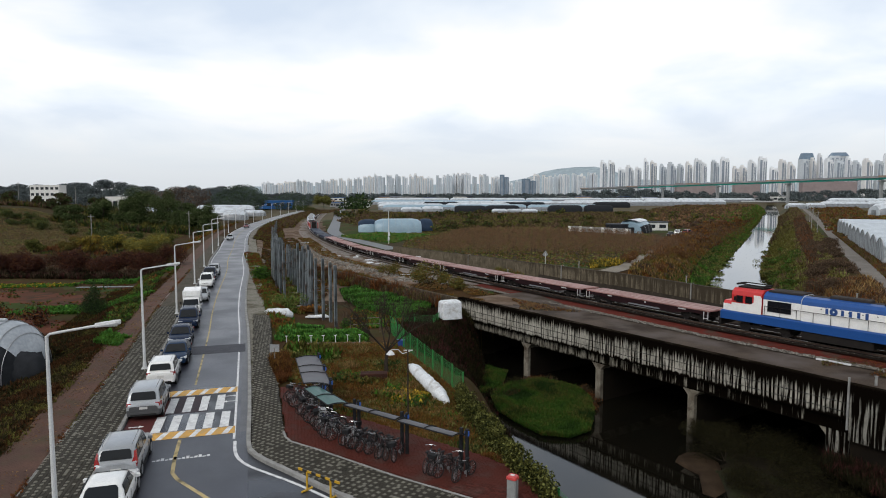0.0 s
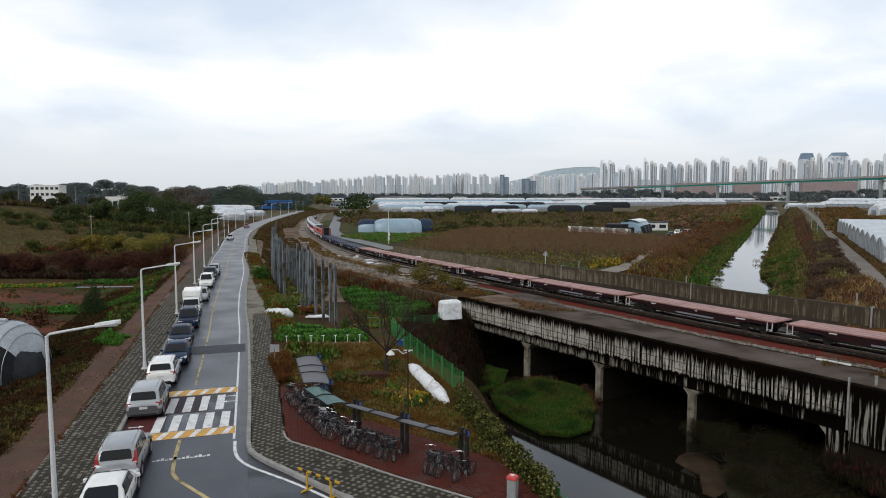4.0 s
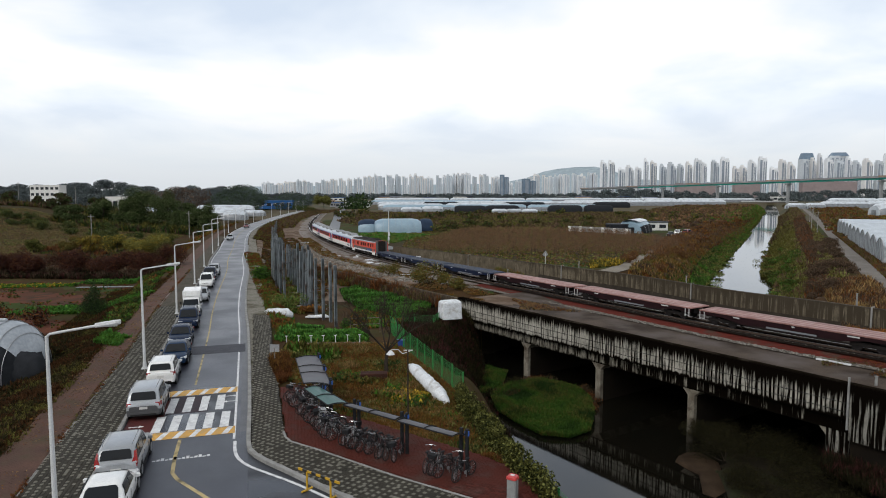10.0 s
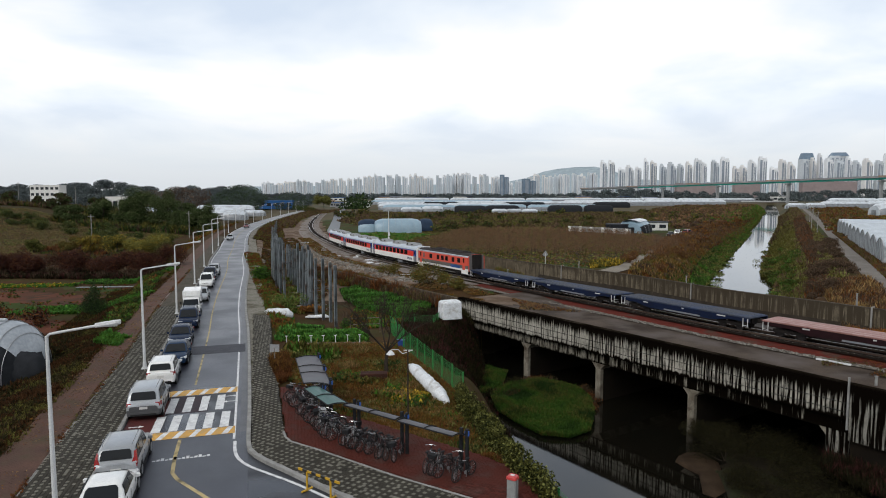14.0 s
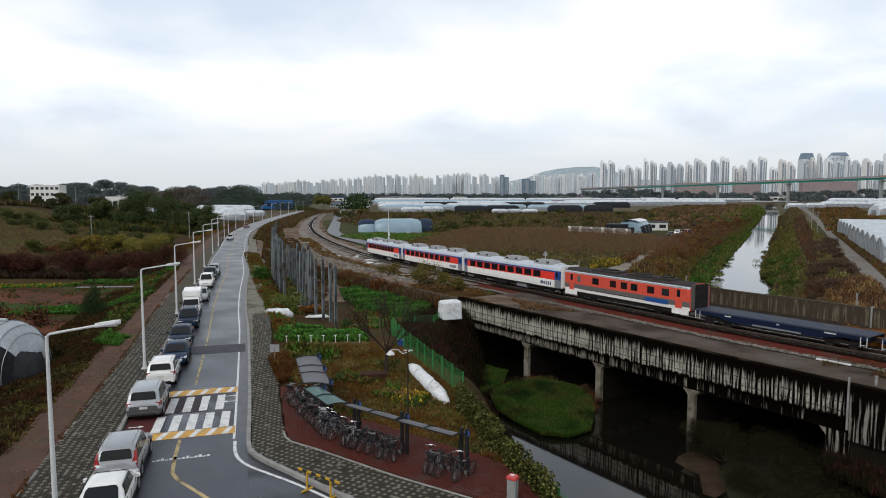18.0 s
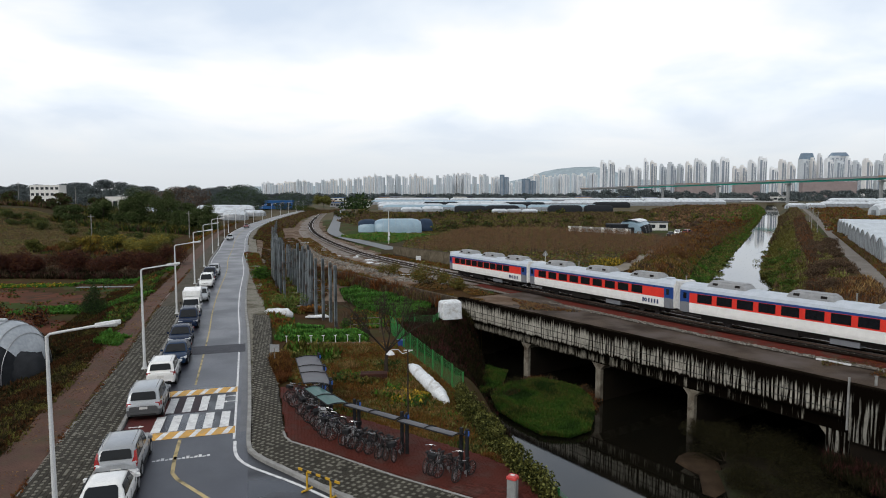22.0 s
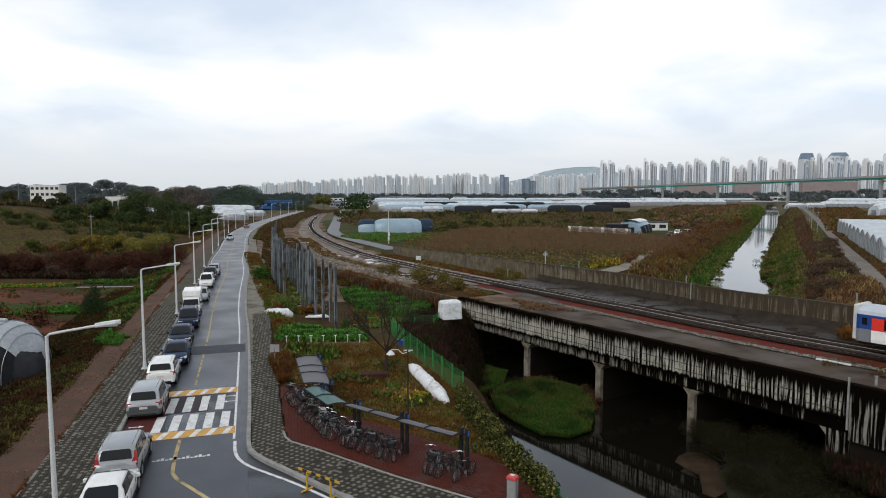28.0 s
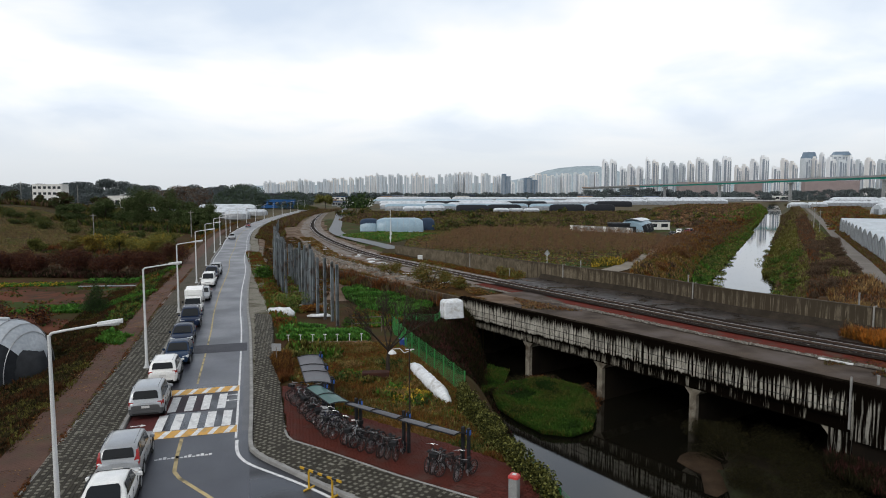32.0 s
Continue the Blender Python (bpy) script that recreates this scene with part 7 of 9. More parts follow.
# The dark leaf mix paints in the deep shade on this bank.
cover("bank_scrub", "brown scrub on the river bank under the bridge", [(-4.6, 60), (-4.2, 70), (-1.6, 82), (3.0, 80), (4.6, 72), (4.2, 60), (5.6, 50), (1.0, 46), (-2.2, 54)], 15000, 0.5, 0.07, [L_SHADED, L_SHADED, L_WINE, L_SHADED, L_SCRUB], 35, 4, 0.8)
for i, (x, y, r, h) in enumerate(((21.0, 49.4, 2.2, 1.8), (23.0, 49.4, 2.4, 2.0), (25.2, 47.0, 2.4, 2.2), (20.8, 46.4, 2.4, 2.2), (23.6, 43.6, 3.0, 2.2), (20.6, 42.0, 2.2, 1.5), (26.5, 41.0, 3.0, 2.2), (22.5, 38.6, 3.0, 1.6), (19.6, 38.0, 2.0, 1.2), (26.0, 36.5, 3.0, 2.0))):
    bush("river_shrub", "dark olive shrub on the mud bank by the river", x, y, r, h, [L_SHORE, L_SHADED, L_SHORE, L_SCRUB], 8500, 0.09, 80 + i, -6.9)
TAN_MUD = shade("tan_river_mud", (0.05, 0.033, 0.020), (0.028, 0.018, 0.011), 1.2, 0.7, 0, 0.4, 10)
mud = Shape()
for i, (x, y, r) in enumerate(((22.4, 40, 4.0), (24, 45, 5.0))):
    mud.add([(x, y, -6.55)] + [(x + math.cos(a) * r * q, y + math.sin(a) * r * q, -6.95) for a, q in ((k * 0.449, 0.85 + 0.3 * random.random()) for k in range(14))], [(0, 1 + k, 1 + (k + 1) % 14) for k in range(14)], MUD)
islet([(17.6, 47.3), (18.5, 48.0), (19.6, 48.0), (20.2, 46.0), (19.6, 43.6), (18.8, 41.4), (17.6, 40.4), (17.0, 41.0), (17.5, 42.6), (17.9, 44.0), (17.4, 45.0), (17.0, 46.3)], 0.14, TAN_MUD, "tan mud bank rising from the stream")
tagged(part("mud_bank", mud, smooth=True), "low mud banks rising from the stream", "mud", kind="structure")

# ---- bicycle shelters and bicycles ----
POLY_ROOF = shade("grey_shelter_sheet", (0.105, 0.10, 0.108), (0.075, 0.072, 0.078), 1.2, 0.45, 0, 0.05, 20, spec=0.3, stains=(0.08, 0.085, 0.09), stain_scale=1.0)
GREEN_ROOF = shade("green_shelter_sheet", (0.075, 0.15, 0.135), (0.055, 0.115, 0.105), 1.2, 0.4, 0, 0.05, 20, spec=0.35, stains=(0.05, 0.09, 0.085), stain_scale=1.0)
FRAME = shade("black_painted_steel", (0.018, 0.019, 0.021), (0.028, 0.028, 0.03), 4, 0.5, 0.2)
BLUE_TAG = gloss("blue_sign_plate", (0.03, 0.12, 0.45), 0.4)


def shelter(label, corners, roof, z_front, z_back, posts, ribs):
    """A curved sheet roof over corners (front-left, front-right, back-right, back-left) on posts along the back."""
    c = thing("bicycle_shelter", label, "shelter", group="bicycle shelters")
    fl, fr, br, bl = (Vector((x, y, 0)) for x, y in corners)
    rings = []
    for i in range(9):
        f = i / 8
        a, b = fl.lerp(fr, f), bl.lerp(br, f)
        rings.append([(*a.lerp(b, g).xy, z_front + (z_back - z_front) * g + 0.09 * math.sin(math.pi * g)) for g in (0, 0.2, 0.4, 0.6, 0.8, 1.0)])
    s = Shape()
    s.loft(rings, roof, closed=False, caps=False)
    s.loft([[(x, y, z - 0.02) for x, y, z in r] for r in rings], roof, closed=False, caps=False)
    part("roof_sheet", s, c)
    for i in range(ribs):
        f = i / (ribs - 1)
        k = rings[round(f * 8)]
        part("rib", Shape().pipe([(x, y, z + 0.025) for x, y, z in k], 0.03, FRAME, 5), c)
    part("front_rail", Shape().pipe([r[0] for r in rings], 0.035, FRAME, 5), c)
    part("back_rail", Shape().pipe([r[-1] for r in rings], 0.035, FRAME, 5), c)
    for f in posts:
        b = bl.lerp(br, f)
        d = (br - bl).normalized() * 0.16
        for sg in (-1, 1):
            part("post", Shape().box((b.x + d.x * sg, b.y + d.y * sg, (z_back + 0.3) / 2), (0.13, 0.13, z_back + 0.3), FRAME, -0.5), c)
        part("post_plate", Shape().box((b.x + d.x, b.y + d.y, z_back + 0.1), (0.2, 0.1, 0.22), BLUE_TAG, -0.5), c, "blue plate")
    return c


shelter("bicycle shelter with a curved grey sheet roof", [(-9.9, 42.9), (-8.1, 37.0), (-6.35, 36.2), (-8.35, 42.8)], POLY_ROOF, 1.8, 1.95, (0.05, 0.5, 0.95), 4)
shelter("bicycle shelter with a curved green sheet roof", [(-7.85, 36.0), (-6.0, 33.1), (-4.85, 33.0), (-6.95, 36.05)], GREEN_ROOF, 1.8, 1.9, (0.1,), 3)
shelter("long bicycle shelter with a narrow grey sheet roof", [(-5.1, 32.55), (-2.3, 30.35), (-1.75, 30.95), (-4.55, 33.05)], POLY_ROOF, 2.0, 1.84, (0.02, 0.95), 3)
shelter("long bicycle shelter with a narrow grey sheet roof", [(-2.2, 30.25), (0.45, 28.3), (1.05, 28.85), (-1.65, 30.85)], POLY_ROOF, 1.98, 1.82, (0.97,), 3)

BIKE_PAINTS = [gloss("bike_paint_" + n_, c_, 0.35, 0.2) for n_, c_ in (("black", (0.02, 0.02, 0.022)), ("silver", (0.4, 0.41, 0.42)), ("white", (0.6, 0.6, 0.6)), ("dark_red", (0.13, 0.02, 0.02)), ("navy", (0.02, 0.03, 0.08)))]


def bicycle(paint, word):
    c = thing("bicycle", word + " bicycle parked under the shelter", "bicycle", group="bicycles in the court")
    R = 0.33
    for x in (-0.52, 0.52):
        w = Shape()
        w.loft([[(x + math.cos(a) * (R + dr), dy, R + math.sin(a) * (R + dr)) for dr, dy in ((-0.024, -0.018), (0.012, -0.018), (0.012, 0.018), (-0.024, 0.018))] for a in (2 * math.pi * k / 16 for k in range(17))], TYRE, caps=False)
        wh = part("wheel", w, c)
        sp = Shape()
        for k in range(6):
            a = math.pi * k / 6
            sp.tube((x - math.cos(a) * R, 0, R - math.sin(a) * R), (x + math.cos(a) * R, 0, R + math.sin(a) * R), 0.005, ALLOY, 3, cap=False)
        part("spokes", sp, wh)
    f = Shape()
    bb, st, hd = (-0.05, 0, 0.3), (-0.2, 0, 0.78), (0.36, 0, 0.8)
    for a, b in ((bb, st), (bb, (0.37, 0, 0.72)), (st, hd), (bb, (-0.52, 0, R)), (st, (-0.52, 0, R)), (hd, (0.52, 0, R)), (hd, (0.33, 0, 0.98))):
        f.tube(a, b, 0.022, paint, 5)
    part("frame", f, c)
    part("handlebar", Shape().pipe([(0.25, -0.29, 1.0), (0.36, -0.12, 0.99), (0.36, 0.12, 0.99), (0.25, 0.29, 1.0)], 0.014, CHROME, 5), c)
    part("saddle", Shape().box((-0.22, 0, 0.88), (0.26, 0.15, 0.06), FRAME, bevel=0.04), c)
    part("crank", Shape().wheel((-0.05, 0.05, 0.3), 0.09, 0.02, ALLOY, 10).box((-0.05, 0.1, 0.2), (0.03, 0.02, 0.2), ALLOY).box((-0.05, -0.1, 0.4), (0.03, 0.02, 0.2), ALLOY), c)
    if word in ("silver", "dark red"):
        part("front_basket", Shape().box((0.52, 0, 0.85), (0.26, 0.32, 0.2), FRAME, taper=1.15), c)
    return c


kinds = [bicycle(p_, w_) for p_, w_ in zip(BIKE_PAINTS, ("black", "silver", "white", "dark red", "navy"))]
gb = random.Random(5)
slots, placed = [], set()
for (xa, ya), (xb, yb), n_ in (((-9.2, 39.8), (-7.3, 36.0), 9), ((-7.2, 35.8), (-5.3, 32.9), 10), ((-5.1, 32.6), (-2.1, 30.3), 12), ((-0.9, 29.4), (1.1, 28.0), 6)):
    for i in range(n_):
        f = (i + 0.5) / n_
        slots.append((xa + (xb - xa) * f, ya + (yb - ya) * f, math.degrees(math.atan2(yb - ya, xb - xa)) - 90))
for i, (x, y, a) in enumerate(slots):
    m = pose(x + gb.uniform(-0.12, 0.12), y + gb.uniform(-0.12, 0.12), 0.1, gb.uniform(-9, 9), 0, a + gb.uniform(-22, 22) + (180 if gb.random() < 0.3 else 0))
    k = gb.choice((0, 0, 0, 0, 0, 0, 1, 1, 3, 4))
    if k in placed:
        copy_thing(kinds[k], m)
    else:
        kinds[k].matrix_world = m
        placed.add(k)
for k_, b_ in enumerate(kinds):
    if k_ not in placed:
        b_.matrix_world = pose(-8.9 + 0.5 * k_, 41.5 - 0.8 * k_, 0.1, 0, 0, 30)
rack = Shape()
for (xa, ya), (xb, yb) in (((-4.9, 33.1), (-1.7, 30.9)), ((-0.6, 29.9), (1.2, 28.6)), ((-7.0, 36.4), (-5.2, 33.4))):
    rack.pipe([(xa, ya, 0.1), (xa, ya, 0.55), (xb, yb, 0.55), (xb, yb, 0.1)], 0.03, FRAME, 6)
tagged(part("bicycle_rack", rack), "low black bicycle rack rails", "rack")
s = Shape().box((0, 0, 0.45), (0.5, 0.35, 0.9), TARP, 0, 0.12, 0.85)
ob = tagged(part("white_sack", s), "white plastic sack among the bicycles", "sack")
ob.matrix_world = pose(-6.7, 35.2, 0.1, 0, 0, 20)

# small street things
YEL = gloss("yellow_barrier_paint", (0.55, 0.32, 0.02), 0.45)
BARRIER_BLACK = gloss("black_barrier_paint", (0.02, 0.02, 0.02), 0.45)
c = thing("road_barrier", "low yellow barrier with a striped yellow and black bar", "barrier", pose(-5.3, 26.75, 0.0, 0, 0, -36))
for dx in (-0.72, 0.72):
    part("upright", Shape().box((dx, 0, 0.42), (0.07, 0.07, 0.84), YEL, bevel=0.01), c)
    part("foot", Shape().box((dx, 0, 0.04), (0.08, 0.62, 0.06), YEL, bevel=0.01), c)
for i in range(9):
    part("bar_segment", Shape().box((-1.12 + i * 0.28, 0, 0.86), (0.278, 0.06, 0.09), YEL if i % 2 == 0 else BARRIER_BLACK), c)
RED_TOP = gloss("red_bin_lid", (0.5, 0.05, 0.045), 0.35)
BIN = shade("grey_bin_body", (0.3, 0.31, 0.3), (0.24, 0.245, 0.24), 3, 0.6)
c = thing("litter_bin", "grey litter bin with a red lid", "bin", pose(2.9, 26.15, 0.1, 0, 0, -30))
part("body", Shape().box((0, 0, 0.45), (0.4, 0.36, 0.9), BIN, bevel=0.04), c)
part("lid", Shape().box((0, 0, 0.97), (0.46, 0.42, 0.14), RED_TOP, bevel=0.05, taper=0.9), c, "red lid")
part("badge", Shape().box((0.0, 0, 1.045), (0.16, 0.14, 0.015), PAINT_W), c)
c = thing("garden_lamp", "slim dark pole lamp with a white shade", "lamp", pose(-2.0, 36.3, -0.35))
part("pole", Shape().tube((0, 0, 0), (0, 0, 4.35), 0.05, BARK, 7, 0.04), c)
part("arm", Shape().pipe([(0.12, 0, 4.25), (-0.3, 0, 4.1), (-0.55, 0, 4.35), (-0.95, 0, 4.32)], 0.022, LAMP_W, 6), c)
part("crossarm", Shape().box((0.02, 0, 4.3), (0.5, 0.05, 0.05), LAMP_W), c)
part("shade", Shape().tube((-0.98, 0, 4.06), (-0.98, 0, 4.14), 0.24, LAMP_W, 14, 0.2).tube((-0.98, 0, 4.14), (-0.98, 0, 4.28), 0.2, LAMP_W, 14, 0.05), c)
BARREL = gloss("blue_plastic_barrel", (0.02, 0.06, 0.25), 0.4)
c = thing("blue_barrel", "blue plastic barrel in the allotment", "barrel", pose(-3.6, 55.2, -0.7))
part("body", Shape().tube((0, 0, 0), (0, 0, 0.95), 0.34, BARREL, 14, 0.32), c)
part("rim", Shape().tube((0, 0, 0.93), (0, 0, 0.98), 0.35, BARREL, 14), c)
EDGEB = shade("weathered_board", (0.22, 0.2, 0.17), (0.15, 0.13, 0.11), 3, 0.85, 0, 0.3, 20)
c = thing("bed_edging", "weathered plank edging with white stakes", "edging")
part("plank", Shape().box((-10.4, 55.8, -0.3), (7.4, 0.12, 0.35), EDGEB, 0.08), c)
for i in range(7):
    part("stake", Shape().box((-13.6 + i * 1.05, 55.6 + i * 0.09, 0.0), (0.05, 0.05, 1.0), PAINT_W).box((-13.6 + i * 1.05, 55.6 + i * 0.09, 0.5), (0.28, 0.04, 0.05), PAINT_W), c)
BROWN = shade("rusty_brown_box", (0.06, 0.025, 0.018), (0.04, 0.02, 0.015), 2, 0.8, 0, 0.3, 20)
tagged(part("planter_box", Shape().box((-4.9, 45.2, -0.1), (1.9, 0.8, 0.55), BROWN, 0.1, 0.03)), "low brown wooden planter box", "planter")
tagged(part("signboard", Shape().box((-12.55, 47.6, 0.5), (0.06, 0.06, 1.7), EDGEB).box((-12.55, 47.6, 1.35), (0.7, 0.05, 0.55), T_UNIT)), "small grey board on a post", "sign")
frame_s = Shape()
for a, b in (((-8.9, 61.5, 0.9), (-6.1, 62.0, 0.9)), ((-8.9, 61.5, 0.9), (-8.9, 61.5, -0.8)), ((-6.1, 62.0, 0.9), (-6.1, 62.0, -0.8)), ((-8.9, 61.5, 0.3), (-6.1, 62.0, 0.3))):
    frame_s.tube(a, b, 0.03, EDGEB, 5)
tagged(part("bean_frame", frame_s), "pale wooden plant frame in the allotment", "frame")

# ---- gardens, hedge and hill left of the street ----
FILM = shade("milky_greenhouse_film", (0.62, 0.66, 0.69), (0.50, 0.54, 0.58), 0.5, 0.3, 0, 0.15, 4, spec=0.5, stains=(0.3, 0.32, 0.34), stain_scale=0.3)
FILM_B = shade("bluish_greenhouse_film", (0.29, 0.40, 0.47), (0.22, 0.32, 0.39), 0.5, 0.35, 0, 0.1, 4, spec=0.5)
FILM_R = shade("ribbed_grey_film", (0.40, 0.43, 0.46), (0.33, 0.36, 0.39), 0.5, 0.35, 0, 0.1, 4, spec=0.4)
FILM_G = shade("dull_grey_film", (0.26, 0.275, 0.29), (0.18, 0.195, 0.21), 0.6, 0.3, 0, 0.15, 4, spec=0.5, stains=(0.10, 0.11, 0.12), stain_scale=0.4)
SHADE_NET = shade("black_shade_net", (0.016, 0.018, 0.02), (0.026, 0.028, 0.032), 1.5, 0.8, 0, 0.6, 8)
HOOP = gloss("galvanised_hoop", (0.4, 0.41, 0.42), 0.4, 0.6)


def tunnel(name, label, x, y, z, length, half, height, turn, film=None, skirt=None, hoops=0, group="plastic greenhouses", ends=True, skirt_n=3):
    """A plastic tunnel house; its length lies along its own x, its near end at the origin."""
    film = film or FILM
    c = thing(name, label, "greenhouse", pose(x, y, z, 0, 0, turn), group)
    n_ = 16
    ring = lambda px, k=1.0: [(px, -math.cos(math.pi * i / n_) * half * k, (math.sin(math.pi * i / n_) ** 0.75) * height * k) for i in range(n_ + 1)]
    mats = [skirt if skirt and (i < skirt_n or i >= n_ - skirt_n) else film for i in range(n_)]
    s = Shape()
    e_ = min(height * 0.55, length * 0.3) if ends else 0.0
    s.loft([ring(0, 0.8), ring(e_ * 0.4, 0.93), ring(e_), ring(length - e_), ring(length - e_ * 0.4, 0.93), ring(length, 0.8)] if ends else [ring(0), ring(length)], film, closed=False, caps=False, mats=mats)
    part("cover", s, c, smooth=True)
    if ends:
        for px in (0, length):
            e = Shape()
            r_ = ring(px, 0.8)
            e.add(r_, [tuple(range(n_ + 1))], film)
            en = part("end_wall", e, c)
            sg = -1 if px == 0 else 1
            part("door", Shape().box((px + sg * 0.04, 0, height * 0.24), (0.05, half * 0.6, height * 0.48), skirt or film), en)
    for i in range(hoops):
        px = e_ + (length - 2 * e_) * i / max(1, hoops - 1)
        part("hoop", Shape().pipe(ring(px, 1.01), 0.035, HOOP, 4), c)
    return c


c = tunnel("tunnel_greenhouse", "plastic tunnel greenhouse with black lower sheets", -33.7, 49.8, -1.75, 18, 3.25, 4.7, 172, FILM_R, SHADE_NET, 14, ends=False, skirt_n=4)
n9 = 16
part("end_dome", Shape().loft([[(-2.3 * (1 - k * k) ** 0.5, -math.cos(math.pi * i / n9) * 3.25 * k, (math.sin(math.pi * i / n9) ** 0.75) * 4.7 * k) for i in range(n9 + 1)] for k in (0.15, 0.3, 0.45, 0.6, 0.75, 0.87, 0.95, 1.0)], FILM, closed=False, caps=False, mats=[SHADE_NET] * 4 + [FILM_R] * 8 + [SHADE_NET] * 4), c, "rounded plastic end", smooth=True)
for k9 in (0.93, 0.8):
    part("hoop", Shape().pipe([(-2.34 * (1 - k9 * k9) ** 0.5, -math.cos(math.pi * i / 16) * 3.28 * k9, (math.sin(math.pi * i / 16) ** 0.75) * 4.74 * k9) for i in range(17)], 0.03, HOOP, 4), c)
for i9, (x9, y9, l9, h9) in enumerate(((-34.6, 48.0, 5.2, 2.7), (-31.6, 48.6, 3.0, 2.5)  )):
    fold = wrapped("black_net", "black net heaped along the greenhouse foot", (l9, 1.9, h9), pose(x9, y9, -1.8, 0, 0, 8 if i9 < 2 else 80), "net", 90 + i9, 0.10, 9)
    fold.data.materials[0] = SHADE_NET
part("ridge_pipe", Shape().tube((0.2, 0, 4.8), (17, 0, 4.8), 0.12, FILM, 6), c)
SLOPE = [rpt(q, LEFT_EDGE - 5.3)[:2] for q in np.arange(6, 90, 4.0)] + [rpt(q, LEFT_EDGE - 12.5)[:2] for q in np.arange(88, 5, -4.0)]
cover("bank_grass", "dry orange grass on the street bank", SLOPE, 30000, 0.26, 0.045, [L_SCRUB, L_OLIVE, L_SCRUB, L_BANK, L_SHADED, L_BANK, L_BANK], 101, 5, 0.9)
cover("bank_grass", "dark mixed weeds under the street bank", [(-23, 22), (-30, 44), (-36, 66), (-52, 66), (-48, 30), (-36, 22)], 9000, 0.4, 0.10, [L_SHADED, L_SCRUB, L_BANK, L_SCRUB], 102, 5, 0.9)
LITTER = [rpt(q, LEFT_EDGE - 3.0)[:2] for q in np.arange(6, 90, 4.0)] + [rpt(q, LEFT_EDGE - 5.6)[:2] for q in np.arange(88, 5, -4.0)]
cover("leaf_litter", "fallen brown leaves on the brick path", LITTER, 2600, 0.035, 0.10, [L_RUST, L_DRY, L_TWIG, L_STRAW], 106, 2, 0.9, 0.25, 0.6, 0, None, 0.085)
cover("path_weeds", "weeds growing over the edge of the brick path", [rpt(q, LEFT_EDGE - 4.7)[:2] for q in np.arange(6, 110, 4.0)] + [rpt(q, LEFT_EDGE - 5.5)[:2] for q in np.arange(108, 5, -4.0)], 2600, 0.22, 0.07, [L_BANK, L_SCRUB, L_BANK, L_OLIVE], 107, 5, 0.9, 0.3)
cover("bank_weeds", "patch of fresh green weeds on the bank", [(-30.0, 55.0), (-27.4, 53.6), (-28.0, 57.2), (-30.8, 58.6)], 380, 0.45, 0.2, [L_GREEN, L_CROP], 103, 5, 0.9, 0, 0.2)
cover("bank_weeds", "green grass strip beside the brick path", [(-31.5, 64), (-34, 63), (-46, 98), (-60, 138), (-57, 138), (-43, 98)], 2200, 0.4, 0.2, [L_GREEN, L_OLIVE, L_DARK], 104, 5, 0.9)
cover("bank_grass", "dry grass along the far path", [(-44, 98), (-47, 98), (-75, 190), (-95, 290), (-91, 290), (-71, 190)], 2200, 0.5, 0.25, [L_RUST, L_DRY, L_OLIVE], 105, 5, 0.9)
for i, (pl, mats_, n_, h) in enumerate((
        ([(-52.0, 76.6), (-39.0, 78.6), (-37.6, 83.6), (-52.6, 81.6)], [L_CROP, L_GREEN], 1500, 0.35),
        ([(-58, 103.5), (-46, 104), (-45.5, 112), (-60, 110.5)], [L_GREEN, L_DARK, L_CROP], 1500, 0.35),
        ([(-72, 99), (-58, 101), (-58.5, 103.6), (-73, 102)], [L_CROP, L_YELLOW, L_GREEN], 700, 0.3))):
    cover("vegetable_bed", "green vegetable bed in the lower gardens", pl, n_, h, 0.34, mats_, 110 + i, 4, 0.9, 0, 0.3)
cover("garden_weeds", "brown weeds between garden beds", [(-38, 66), (-56, 66), (-70, 100), (-62, 116), (-43, 112), (-36, 84)], 2400, 0.25, 0.2, [L_RUST, L_OLIVE, L_DARK], 115, 4, 0.9, 0.55)
s = Shape().box((-51.5, 100.3, -1.62), (10.5, 0.55, 0.1), FILM_G, 0.12)
tagged(part("mulch_film", s), "pale plastic mulch strip in the garden", "film")
tree("conifer", "small dark conical evergreen in the garden", -40.9, 75.4, 4.3, 1.7, [L_PINE, L_DARK, L_PINE], 6500, 0.13, 121, 0.16, None, "cone")
gh = random.Random(9)
for i in range(15):
    x = -86 + i * 2.6 + gh.uniform(-0.8, 0.8)
    bush("hedge_shrub", "dark wine-red shrub in a tall hedge", x, 117 + 0.12 * (i - 7) ** 2 * 0.2 + gh.uniform(-1.2, 1.2), 2.6, gh.uniform(3.6, 4.9), [L_WINE, L_WINE, L_RUST, L_WINE, L_TWIG], 8000, 0.17, 130 + i)
for i, (x, y, r, h) in enumerate(((-46.5, 67, 1.9, 2.6), (-49.5, 70, 2.2, 3.0), (-45.5, 71.5, 1.6, 2.2))):
    bush("garden_shrub", "dark red shrub beside the greenhouse", x, y, r, h, [L_WINE, L_RUST, L_TWIG], 900, 0.28, 150 + i)
